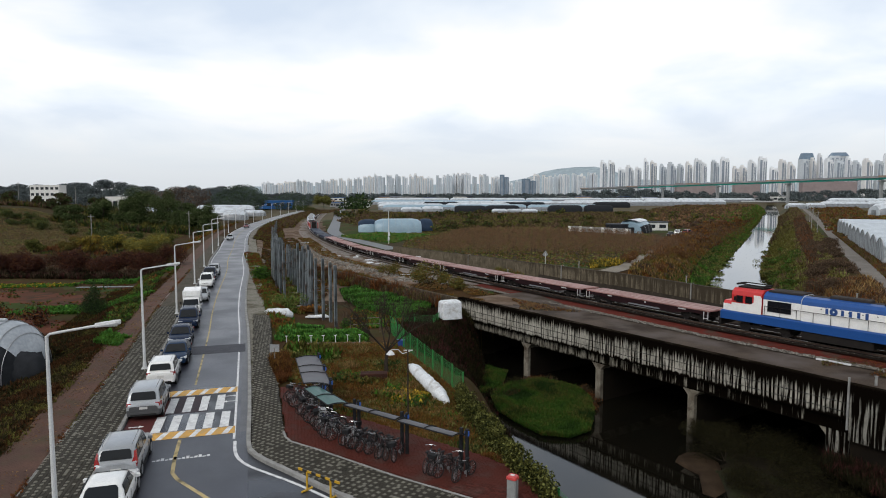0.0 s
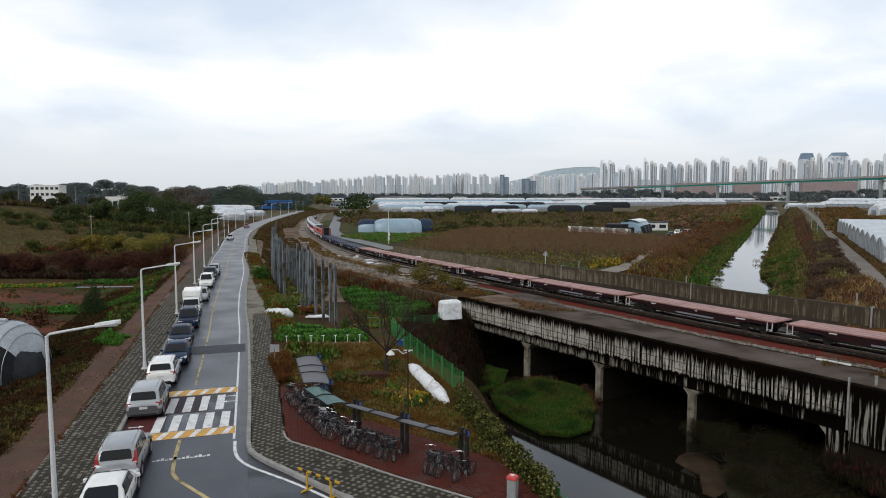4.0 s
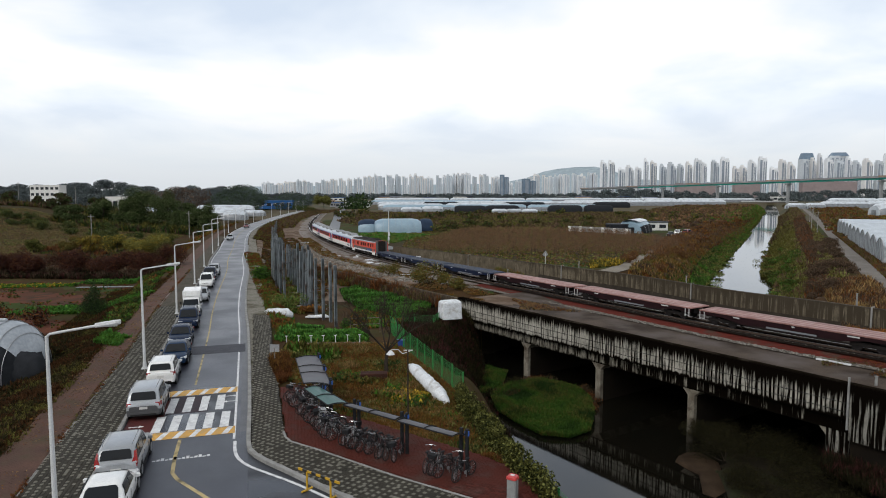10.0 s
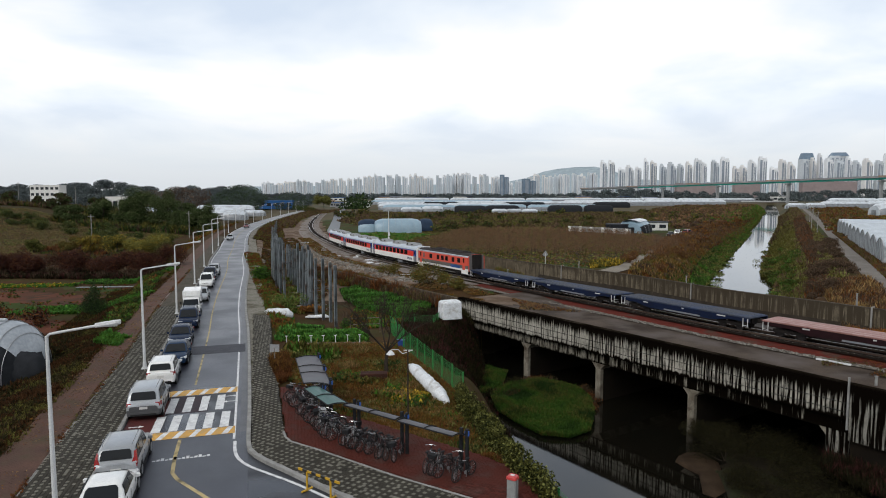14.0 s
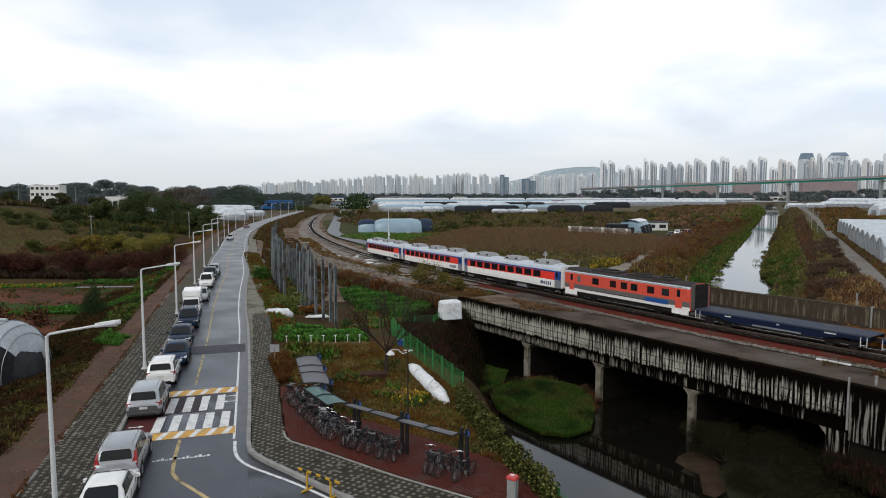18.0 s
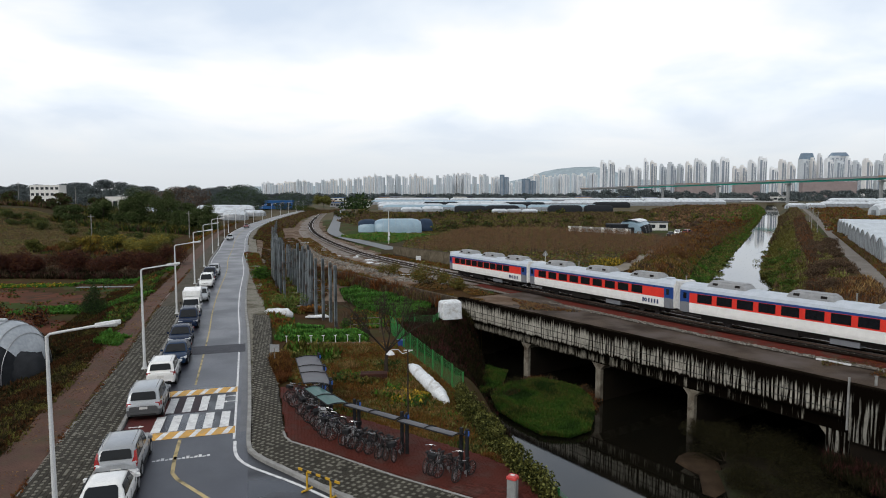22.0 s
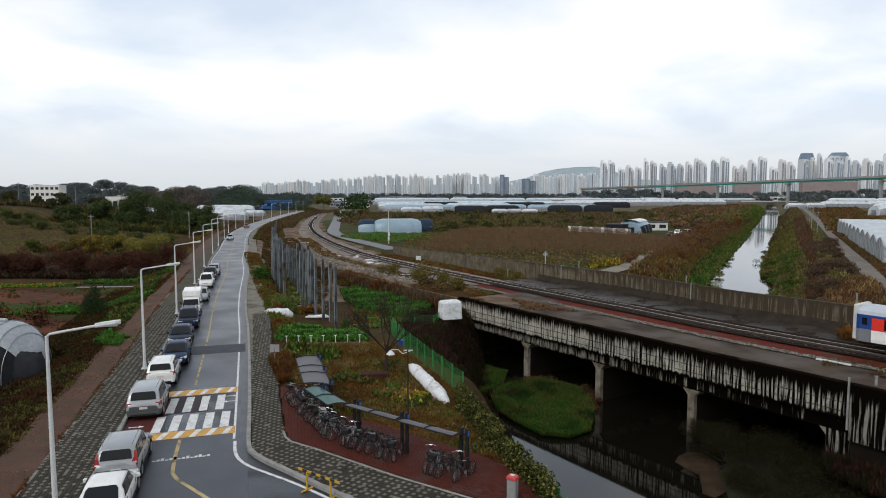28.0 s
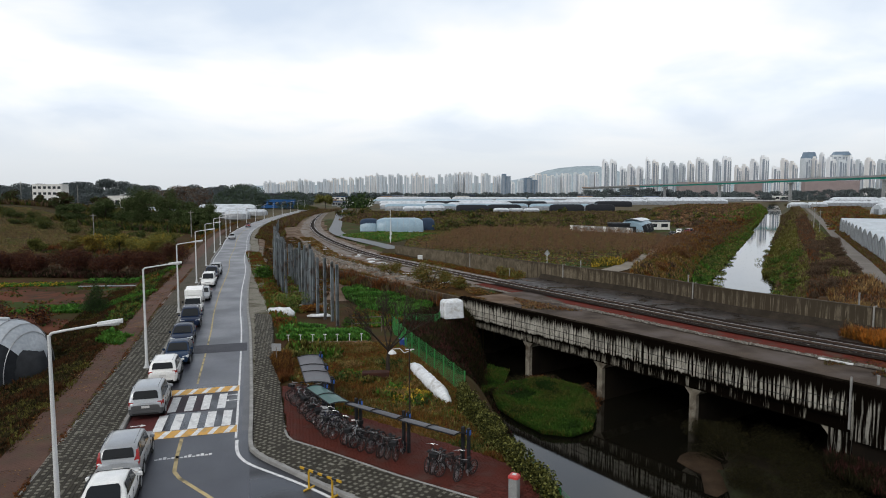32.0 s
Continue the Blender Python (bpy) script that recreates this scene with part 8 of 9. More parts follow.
for i, (x, y, h, mats_) in enumerate(((-71, 150, 5.8, [L_YELLOW, L_FIELD, L_FIELD]), (-65.5, 146, 6.0, [L_YELLOW, L_FIELD, L_FIELD]), (-78, 155, 5.2, [L_OLIVE, L_DARK, L_YELLOW]), (-61, 143, 4.2, [L_OLIVE, L_DARK]), (-86, 158, 5.0, [L_DRY, L_YELLOW]), (-93, 160, 4.2, [L_OLIVE, L_RUST]), (-100, 158, 3.6, [L_OLIVE, L_DARK]), (-69, 160, 5.6, [L_DARK, L_OLIVE]))):
    tree("autumn_tree", "small yellow-green autumn tree", x, y, h, h * 0.62, mats_ + [L_OLIVE, L_FIELD], 10000, 0.2, 160 + i, 0.2)
for i, (x, y, h, r) in enumerate(((-108, 255, 14.5, 7), (-117, 258, 15.5, 8), (-100, 250, 7.5, 5), (-126, 262, 13, 7), (-92, 240, 8, 5), (-84, 232, 6.5, 4.5), (-98, 262, 10, 6), (-140, 268, 11, 6), (-150, 262, 9, 6))):
    h = h - 0.3 - float(terrain([(x, y)])[0][0])
    tree("large_tree", "large dark green tree beyond the gardens", x, y, h, r, [L_DARK, L_TREE, L_DARK, L_TREE], 16000, 0.36, 180 + i, 0.5)
for i in range(26):
    x, y = -96 - 5.2 * i * 0.9 + gh.uniform(-3, 3), 205 + 3.0 * i + gh.uniform(-10, 10)
    bush("hill_shrub", "dark shrub on the grassy hill", x, y, gh.uniform(1.8, 3.4), gh.uniform(2.2, 5.0), [L_TREE, L_DARK, L_OLIVE], 1500, 0.4, 200 + i)
for i, (x, y, h) in enumerate(((-205, 330, 11), (-190, 322, 13), (-178, 335, 10), (-232, 345, 14), (-222, 322, 9), (-215, 300, 8), (-260, 330, 13), (-275, 320, 12), (-163, 345, 10), (-150, 350, 11))):
    h = max(4.0, h + 1.0 - float(terrain([(x, y)])[0][0]))
    tree("woodland_tree", "dark tree on the hill", x, y, h, h * 0.6, [L_TREE, L_DARK, L_WINE], 5000, 0.55, 240 + i, 0.5)
cover("undergrowth", "dark undergrowth below the large trees", [(-80, 222), (-98, 236), (-130, 248), (-158, 262), (-165, 285), (-120, 280), (-86, 250)], 9000, 2.4, 0.5, [L_DARK, L_TWIG, L_DARK, L_OLIVE], 261, 4, 0.8)
cover("undergrowth", "mixed scrub behind the grassy hill", [(-150, 315), (-250, 330), (-270, 350), (-240, 385), (-150, 370)], 7000, 2.2, 0.6, [L_DARK, L_TWIG, L_ORCH_D, L_OLIVE], 262, 4, 0.8)
cover("undergrowth", "dark scrub between hedge and trees", [(-62, 132), (-90, 150), (-112, 170), (-100, 200), (-74, 180), (-62, 150)], 5000, 0.9, 0.22, [L_DARK, L_OLIVE, L_TWIG, L_RUST], 263, 4, 0.8, 0.4)
# Near-black weeds added to stand in for the shadow under the hedge.
cover("undergrowth", "shade-dark weeds at the foot of the hedge", [(-92, 113), (-48, 108), (-47, 116), (-92, 121)], 5000, 0.9, 0.16, [L_SHADED, L_WINE, L_SHADED, L_TWIG], 264, 4, 0.8)
cover("path_moss", "moss and weeds between path and pavement", [rpt(q, LEFT_EDGE - 2.65)[:2] for q in np.arange(6, 100, 4.0)] + [rpt(q, LEFT_EDGE - 3.0)[:2] for q in np.arange(98, 5, -4.0)], 1500, 0.07, 0.07, [L_OLIVE, L_TWIG, L_RUST], 265, 4, 0.9, 0.2, None, 0, None, 0.09)
cover("hill_grass", "brown grass on the hill", [(-75, 160), (-120, 150), (-230, 270), (-200, 310), (-90, 225)], 42000, 0.35, 0.10, [L_FIELD, L_HILL, L_HILL, L_ORCH_D, L_FIELD], 260, 4, 0.9)


def woods(name, label, ridge, count, size, mats, seed):
    """A far wooded rise: clumps in many lumps, one mesh."""
    g = random.Random(seed)
    blobs = []
    for (x0, y0, t0), (x1, y1, t1) in zip(ridge, ridge[1:]):
        k = max(2, int(math.dist((x0, y0), (x1, y1)) / 14))
        for i in range(k):
            f = i / k
            top = t0 + (t1 - t0) * f + g.uniform(-2.5, 2.0)
            x, y = x0 + (x1 - x0) * f, y0 + (y1 - y0) * f + g.uniform(-20, 20)
            for h in (0.85, 0.6, 0.35, 0.12):
                blobs.append((x + g.uniform(-6, 6), y - (1 - h) * 40, top * h, g.uniform(8, 13), g.uniform(8, 13), g.uniform(3.5, 6)))
    ob = new(name, leaves(name, blobs, count, size, mats, seed, 0.7))
    return tagged(ob, label, "woods", kind="stuff")


# The haze of the distance is mixed into these grey-blue leaf colours.
L_FAR2 = leafmat("haze_tinted_green_woods", (0.10, 0.125, 0.115), (0.075, 0.095, 0.09))
L_FAR = leafmat("haze_tinted_woods", (0.13, 0.15, 0.155), (0.09, 0.105, 0.112))
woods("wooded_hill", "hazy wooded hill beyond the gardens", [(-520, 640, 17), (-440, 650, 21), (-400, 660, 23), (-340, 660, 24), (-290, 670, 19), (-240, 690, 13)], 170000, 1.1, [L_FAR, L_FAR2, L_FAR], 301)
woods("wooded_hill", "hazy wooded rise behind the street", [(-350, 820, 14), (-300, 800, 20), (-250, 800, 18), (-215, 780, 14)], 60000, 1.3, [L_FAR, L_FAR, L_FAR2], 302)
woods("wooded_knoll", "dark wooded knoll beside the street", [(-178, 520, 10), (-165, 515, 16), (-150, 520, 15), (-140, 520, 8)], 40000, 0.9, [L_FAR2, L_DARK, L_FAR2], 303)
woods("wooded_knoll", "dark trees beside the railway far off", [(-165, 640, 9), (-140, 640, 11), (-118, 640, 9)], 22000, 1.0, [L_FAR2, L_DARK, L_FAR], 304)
tree("autumn_tree", "olive-yellow tree beside the railway far off", -108, 590, 14, 8, [L_OLIVE, L_FIELD], 4000, 1.1, 305, 0.5)
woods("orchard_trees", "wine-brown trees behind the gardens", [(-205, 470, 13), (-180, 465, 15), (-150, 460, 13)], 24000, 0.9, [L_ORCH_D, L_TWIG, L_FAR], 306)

# pale houses and tunnels on the left
WALL_W = shade("pale_painted_wall", (0.74, 0.73, 0.69), (0.64, 0.63, 0.60), 0.4, 0.8, 0, 0, 3)
WALL_T = shade("tan_wall", (0.38, 0.27, 0.19), (0.3, 0.22, 0.16), 0.4, 0.8, 0, 0, 3)
ROOF_B = shade("blue_metal_roof", (0.03, 0.12, 0.32), (0.03, 0.1, 0.26), 0.4, 0.5, 0, 0, 3)
ROOF_D = shade("dark_roof", (0.06, 0.065, 0.075), (0.045, 0.05, 0.055), 0.4, 0.7, 0, 0, 3)
WIN = gloss("dark_window", (0.03, 0.035, 0.04), 0.15)


def block(name, label, x, y, z, w, d, h, wall, roof, storeys, bays, turn=0):
    c = thing(name, label, "building", pose(x, y, z, 0, 0, turn))
    part("wall", Shape().box((0, 0, h / 2), (w, d, h), wall), c)
    part("roof", Shape().box((0, 0, h + 0.2), (w + 0.4, d + 0.4, 0.4), roof), c)
    for f in range(storeys):
        for b in range(bays):
            part("window", Shape().box(((b - (bays - 1) / 2) * w / bays, -d / 2 - 0.03, (f + 0.55) * h / storeys), (w / bays * 0.62, 0.1, h / storeys * 0.42), WIN), c)
    return c


# School and sheds are stretched downward so their tops fit the camera's view.
block("school_building", "long pale building among trees", -254, 420, -1.0, 18.0, 9, 19.0, WALL_W, WALL_W, 5, 6, 4)
block("farm_building", "pale shed among trees", -232, 470, -1.0, 18, 9, 11.5, WALL_W, WALL_W, 1, 4)
block("farm_building", "grey roofed building below the hill", -215, 540, -1.0, 34, 12, 14, ROOF_D, ROOF_D, 2, 6)
block("farm_building", "tan brick house behind the street", -180, 560, -1.0, 12, 8, 12, WALL_T, ROOF_D, 2, 3)
block("depot", "low building with a blue metal roof", -150, 590, -0.5, 30, 14, 7.0, ROOF_B, ROOF_B, 1, 5)
block("farm_building", "dark roofed hall beside the street", -158, 640, 0, 26, 14, 12, ROOF_D, ROOF_D, 1, 4)
# FILM_G skirts here and below paint the tunnels' shaded lower sides.
for i, (x, y, l, h) in enumerate(((-152, 402, 58, 6.6), (-131, 348, 36, 5.0), (-113, 336, 19, 4.6), (-122, 392, 24, 3.6), (-140, 372, 44, 5.6))):
    tunnel("tunnel_greenhouse", "white plastic tunnel greenhouse behind the lamps", x, y, -0.6, l * 0.6, 4.6, h, 2, FILM, FILM_G, 5)
for i, (x, y, l) in enumerate(((-236, 400, 34), (-200, 408, 30), (-182, 395, 18), (-262, 405, 22))):
    tunnel("tunnel_greenhouse", "pale tunnel greenhouse among trees", x, y, -0.9, l, 4.6, 5.4, 4, FILM, FILM_G, 4)
for x, y, h in ((-98, 181, 9), (-148, 300, 12), (-112, 300, 10), (-186, 330, 12), (-218, 335, 12), (-84, 215, 9)):
    z = float(terrain([(x, y)])[0][0])
    c = thing("utility_pole", "grey concrete utility pole", "pole", pose(x, y, z - 0.2), "utility poles")
    part("shaft", Shape().tube((0, 0, 0), (0, 0, h), 0.18, CONCRETE, 7, 0.12), c)
    part("crossarm", Shape().box((0, 0, h - 0.6), (1.8, 0.12, 0.12), CONCRETE), c)

# ---- fields, canal and greenhouses beyond the railway ----
def lane(name, label, pts, half, z, mat, kind="structure", category="road"):
    o_, n_, q_ = along(curve(pts, 2.0), 2.0)
    s_ = Shape()
    zz = np.maximum(terrain(o_)[0], z) + 0.06
    ribbon(s_, o_, n_, -half, half, zz, mat)
    return tagged(part(name, s_), label, category, kind=kind)


WETROAD = shade("wet_pale_road", (0.10, 0.105, 0.112), (0.075, 0.08, 0.085), 0.3, 0.5, 0, 0.1, 10, spec=0.4)
LANE_C = shade("pale_concrete_lane", (0.21, 0.19, 0.17), (0.14, 0.125, 0.11), 0.25, 0.8, 0, 0.2, 6)
lane("canal_lane", "pale concrete lane along the canal", [(50.5, 68), (65.2, 95.7), (81.2, 125.5), (99.7, 160.9), (123.0, 204), (210, 367), (461, 845)], 1.5, -0.75, LANE_C)
lane("dirt_lane", "pale dirt lane beside the canal bank", [(22, 106), (30, 114.5), (44, 140), (59, 171), (80, 214)], 1.9, -0.75, DIRTROAD)
lane("side_road", "wet grey road beyond the track", [(-12, 158), (-15.6, 167), (-26.5, 192), (-37.5, 225), (-46.5, 280), (-57, 350), (-69, 428), (-95, 638)], 2.2, -0.75, WETROAD)


def spread(poly, n_, r, h, mats, count, size, seed, name, label, category="bush"):
    g_ = random.Random(seed)
    for i, (x, y) in enumerate(spots(poly, n_, seed)):
        bush(name, label, float(x), float(y), r * g_.uniform(0.7, 1.25), h * g_.uniform(0.7, 1.3), mats, count, size, seed * 50 + i, None, category)


# canal banks
cover("bank_reeds", "brown reeds and grass on the canal bank", [(30, 101), (47, 124), (58, 150), (85, 205), (150, 330), (146, 335), (86, 216), (64, 174), (50, 148), (36, 122), (29, 104)], 14000, 0.8, 0.15, [L_RUST, L_DRY, L_OLIVE, L_STRAW, L_TWIG], 401, 4, 0.7, 0, None, 0, -5.6)
cover("bank_grass", "green waterside plants along the canal", [(42, 112), (52, 128), (63, 150), (92, 205), (150, 315), (146, 318), (86, 206), (56, 150), (40, 118)], 6500, 0.6, 0.2, [L_OLIVE, L_FIELD, L_DARK, L_GREEN], 402, 4, 0.8, 0, 0.2, 0)
cover("bank_grass", "green grass along the canal", [(52, 106), (60, 118), (78, 150), (102, 196), (160, 305), (170, 300), (112, 190), (86, 145), (70, 112), (60, 96)], 10000, 0.7, 0.2, [L_FIELD, L_OLIVE, L_ORCH_D, L_FIELD], 403, 4, 0.8, 0, 0.2, 0)
cover("bank_scrub", "dark brown scrub on the canal bank", [(50, 90), (66, 116), (84, 150), (108, 198), (196, 364), (203, 366), (114, 200), (91, 160), (70, 120), (53, 86)], 15000, 1.1, 0.15, [L_TWIG, L_ORCH_D, L_TWIG, L_RUST, L_TWIG], 404, 4, 0.7, 0, None, 0, -4.5)
spread([(30, 108), (46, 128), (58, 152), (70, 182), (64, 182), (48, 152), (34, 126)], 22, 1.8, 1.6, [L_RUST, L_ORCH, L_DRY, L_TWIG], 1500, 0.18, 31, "bank_shrub", "rust-brown dry shrub on the canal bank")
spread([(48, 120), (56, 130), (64, 148), (60, 148), (50, 132)], 6, 1.6, 1.2, [L_GREEN, L_DARK], 900, 0.25, 32, "bank_shrub", "bright green shrub at the canal edge")
spread([(55, 88), (73, 116), (92, 150), (110, 184), (105, 186), (86, 152), (68, 118), (53, 93)], 34, 2.0, 1.8, [L_TWIG, L_ORCH_D, L_TWIG, L_TWIG], 1500, 0.2, 33, "bank_shrub", "dark brown bare shrub on the canal bank")
spread([(58, 102), (67, 120), (83, 152), (98, 184), (90, 178), (77, 152), (63, 124), (54, 106)], 26, 1.8, 1.3, [L_OLIVE, L_DARK, L_GREEN], 900, 0.25, 34, "bank_shrub", "olive shrub on the canal bank")
spread([(72, 185), (110, 262), (160, 350), (150, 352), (100, 262), (66, 188)], 20, 2.6, 2.0, [L_RUST, L_TWIG, L_DRY], 260, 0.7, 35, "bank_shrub", "brown shrub on the far canal bank")
cover("bank_scrub", "brown scrub along the upper canal bank", [(60, 160), (72, 182), (110, 250), (150, 322), (146, 330), (100, 256), (64, 188), (54, 164)], 7000, 1.2, 0.22, [L_RUST, L_ORCH_D, L_DRY, L_ORCH_D], 417, 4, 0.7)
cover("bank_grass", "olive grass on the canal slope", [(76, 140), (90, 166), (112, 206), (160, 296), (156, 300), (106, 210), (84, 170), (72, 146)], 6000, 0.9, 0.2, [L_FIELD, L_OLIVE, L_OLIVE], 418, 4, 0.8, 0, 0.2)
far_y = np.arange(236, 560, 18.0)
far_x = [float(np.interp(y_, canal_line[::-1, 1], canal_line[::-1, 0])) for y_ in far_y]
for lo_, hi_, seed_, mats_ in ((-20, -7, 420, [L_ORCH_D, L_OLIVE, L_RUST, L_TWIG]), (-10.5, -6.8, 423, [L_FIELD, L_OLIVE, L_GREEN]), (7, 20, 421, [L_FIELD, L_OLIVE, L_ORCH_D, L_TWIG])):
    cover("bank_scrub", "brown and olive scrub on the far canal slope", [(x_ + lo_, y_) for x_, y_ in zip(far_x, far_y)] + [(x_ + hi_, y_) for x_, y_ in zip(far_x[::-1], far_y[::-1])], 6500, 1.0, 0.34, mats_, seed_, 4, 0.9)
cover("bank_scrub", "brown scrub at the near end of the lane", [(42, 60), (50, 71), (62.5, 92), (66, 101), (58, 98), (50, 84), (43, 70)], 5200, 1.0, 0.12, [L_TWIG, L_ORCH_D, L_RUST, L_TWIG, L_STRAW], 422, 4, 0.8)
cover("lane_scrub", "brown scrub between lane and greenhouse", [(69, 97), (84.4, 122), (104, 161), (138.2, 228), (136.6, 228), (102.6, 163), (83.2, 126), (67.5, 97)], 5000, 0.6, 0.10, [L_TWIG, L_RUST, L_OLIVE, L_ORCH_D], 419, 4, 0.8)
cover("lane_grass", "straw coloured grass beside the canal lane", [(50, 84), (56, 82), (62, 92), (57, 96)], 600, 0.9, 0.2, [L_STRAW, L_DRY], 405, 5, 0.7)

for i, (x, y) in enumerate(((59.5, 109), (61.5, 114), (64.5, 120), (68, 128), (70, 136), (73, 146), (77, 153), (81, 163), (87, 174), (92, 183), (101, 200), (110, 216))):
    bush("bank_shrub", "olive-green shrub leaning over the canal edge", x + random.uniform(-0.8, 0.8), y, 2.0 + random.uniform(-0.4, 0.6), 1.7 + random.uniform(-0.4, 0.6), [L_FIELD, L_OLIVE, L_DARK] if i % 3 else [L_ORCH_D, L_OLIVE, L_RUST], 1400, 0.22, 700 + i, -6.0)
for i, (x, y) in enumerate(((47.5, 117), (50, 121), (52.5, 127), (56.5, 135), (61, 146), (67, 159), (74, 172), (84, 192), (96, 215))):
    bush("bank_shrub", "bright green low growth at the canal edge", x + random.uniform(-0.8, 0.8), y, 1.8 + random.uniform(-0.4, 0.6), 1.0 + random.uniform(-0.3, 0.4), [L_GREEN, L_FIELD, L_OLIVE], 1100, 0.2, 720 + i, -6.0)

# orchard
g = np.random.default_rng(77)
blobs = []
for j in range(26):
    for i in range(30):
        x = -6 + i * 2.6 + j * 0.55 + g.uniform(-0.5, 0.5)
        y = 148 + j * 3.6 - i * 0.35 + g.uniform(-0.6, 0.6)
        if x < 62 - max(0, 170 - y) * 0.5 and y > 133:
            h = g.uniform(1.7, 2.5)
            blobs.append((x, y, -0.8 + h * 0.62, 1.4, 1.6, h * 0.42))
tagged(new("orchard", leaves("orchard", blobs, 300000, 0.19, [L_ORCH, L_ORCH_D, L_ORCH], 78, 0.16)), "bare brown orchard trees in dense rows", "orchard", kind="stuff")
tk = Shape()
for x, y, z, *_ in blobs[::2]:
    tk.tube((x, y, -0.95), (x + 0.1, y, z + 0.2), 0.09, BARK, 4, 0.05, False)
tagged(part("orchard_trunks", tk), "thin dark orchard trunks", "trunks", kind="stuff")
cover("orchard_grass", "olive grass under the orchard", [(-10, 150), (12, 120), (30, 120), (48, 148), (70, 215), (60, 245), (-12, 245)], 12000, 0.3, 0.3, [L_FIELD, L_ORCH, L_OLIVE], 406, 4, 0.9)
cover("field_edge", "yellow plants at the orchard edge", [(27, 118), (33, 122), (38, 132), (30, 130)], 500, 0.7, 0.3, [L_YELLOW, L_OLIVE], 407, 4, 0.8, 0, 0.2)
cover("green_field", "green field strip beyond the road", [(-34, 205), (-14, 180), (-4, 215), (-24, 228)], 2600, 0.4, 0.5, [L_GREEN, L_FIELD, L_CROP], 408, 4, 0.9)
cover("scrub", "mixed scrub fields", [(-30, 262), (80, 250), (170, 360), (150, 470), (-60, 470), (-52, 320)], 30000, 1.0, 0.55, [L_FIELD, L_ORCH_D, L_ORCH_D, L_TWIG, L_OLIVE], 409, 4, 0.8)
cover("green_field", "green field strip behind the orchard", [(-22, 268), (-8, 250), (45, 290), (62, 320), (60, 420), (-16, 330)], 16000, 0.7, 0.45, [L_FIELD, L_GREEN, L_FIELD, L_OLIVE], 411, 4, 0.9)
cover("field_grass", "dry olive grass along the board fence", [(-8, 240), (60, 240), (90, 262), (86, 285), (0, 262)], 6000, 0.5, 0.5, [L_FIELD, L_ORCH, L_FIELD], 412, 4, 0.9)
cover("scrub", "brown and olive scrub beside the far canal", [(90, 250), (130, 300), (205, 440), (380, 790), (330, 850), (180, 560), (120, 380)], 9000, 1.4, 1.3, [L_ORCH_D, L_ORCH_D, L_OLIVE, L_TWIG, L_ORCH], 413, 4, 0.8)
cover("scrub", "green waterside scrub along the far canal", [(138, 312), (188, 402), (313, 632), (380, 772), (372, 777), (301, 642), (179, 414), (130, 320)], 5000, 1.2, 1.0, [L_FIELD, L_OLIVE, L_GREEN], 414, 4, 0.8)
cover("scrub", "olive scrub on the far side of the canal", [(160, 300), (212, 382), (400, 740), (418, 765), (404, 775), (336, 632), (214, 400), (160, 306)], 6000, 1.3, 1.0, [L_FIELD, L_OLIVE, L_ORCH_D], 415, 4, 0.8)
cover("scrub", "rust-brown scrub beyond the lane", [(150, 240), (162, 262), (268, 410), (540, 860), (560, 960), (470, 850), (220, 378), (140, 236)], 8000, 1.3, 1.0, [L_TWIG, L_ORCH_D, L_OLIVE, L_RUST], 416, 4, 0.8)
cover("scrub", "brown scrub beyond the canal", [(118, 190), (150, 180), (330, 480), (300, 520), (215, 372)], 3600, 1.1, 0.8, [L_RUST, L_TWIG, L_DRY, L_OLIVE], 410, 4, 0.8)
spread([(0, 225), (60, 232), (95, 300), (-20, 300)], 16, 2.6, 2.6, [L_OLIVE, L_DARK, L_TWIG], 320, 0.7, 36, "field_shrub", "dark shrub between fields")
spread([(-60, 330), (140, 330), (190, 460), (-70, 460)], 22, 4.0, 3.8, [L_OLIVE, L_DARK, L_TWIG], 240, 1.3, 37, "field_shrub", "olive tree clump between fields")

NAVY_TARP = shade("navy_tarpaulin", (0.03, 0.05, 0.085), (0.022, 0.036, 0.062), 0.6, 0.5, 0, 0.2, 6)
# tunnels close to the railway
tunnel("tunnel_greenhouse", "pale blue tunnel greenhouse by the railway", -24.0, 229, -0.9, 16.2, 4.0, 5.0, 10, FILM_B, None, 6)
tunnel("tunnel_greenhouse", "dark blue covered tunnel shed", -30.5, 234, -0.9, 7.0, 4.0, 4.6, 8, NAVY_TARP, FILM_B, 0)
tunnel("tunnel_greenhouse", "dark covered tunnel shed end", -9.0, 240, -0.9, 5.0, 3.8, 4.6, 8, NAVY_TARP, NAVY_TARP, 0)
# rows of tunnels across the plain
gt = random.Random(21)


def tunnel_row(y, x0, x1, z, h, film, n_, word):
    w = (x1 - x0) / n_
    for i in range(n_):
        # The grey skirt puts the film's darker, less lit foot into colour.
        tunnel("tunnel_greenhouse", word, x0 + i * w, y + gt.uniform(-3, 3), z, w * gt.uniform(0.96, 1.0), h * 0.9, h * gt.uniform(0.92, 1.05), 0, film, FILM_G, 3)


tunnel_row(505, -46, 122, -0.8, 5.4, FILM_B, 3, "long bluish plastic tunnel greenhouse across the plain")
tunnel_row(560, -55, 60, -0.8, 5.6, FILM, 2, "white plastic tunnel greenhouse across the plain")
tunnel_row(470, -30, 0, -0.8, 4.6, FILM, 2, "white plastic tunnel greenhouse across the plain")
tunnel_row(700, -70, 175, -0.8, 5.6, FILM, 3, "white plastic tunnel greenhouse far off")
tunnel_row(820, -90, 140, -0.8, 6.0, FILM_B, 3, "bluish plastic tunnel greenhouse far off")
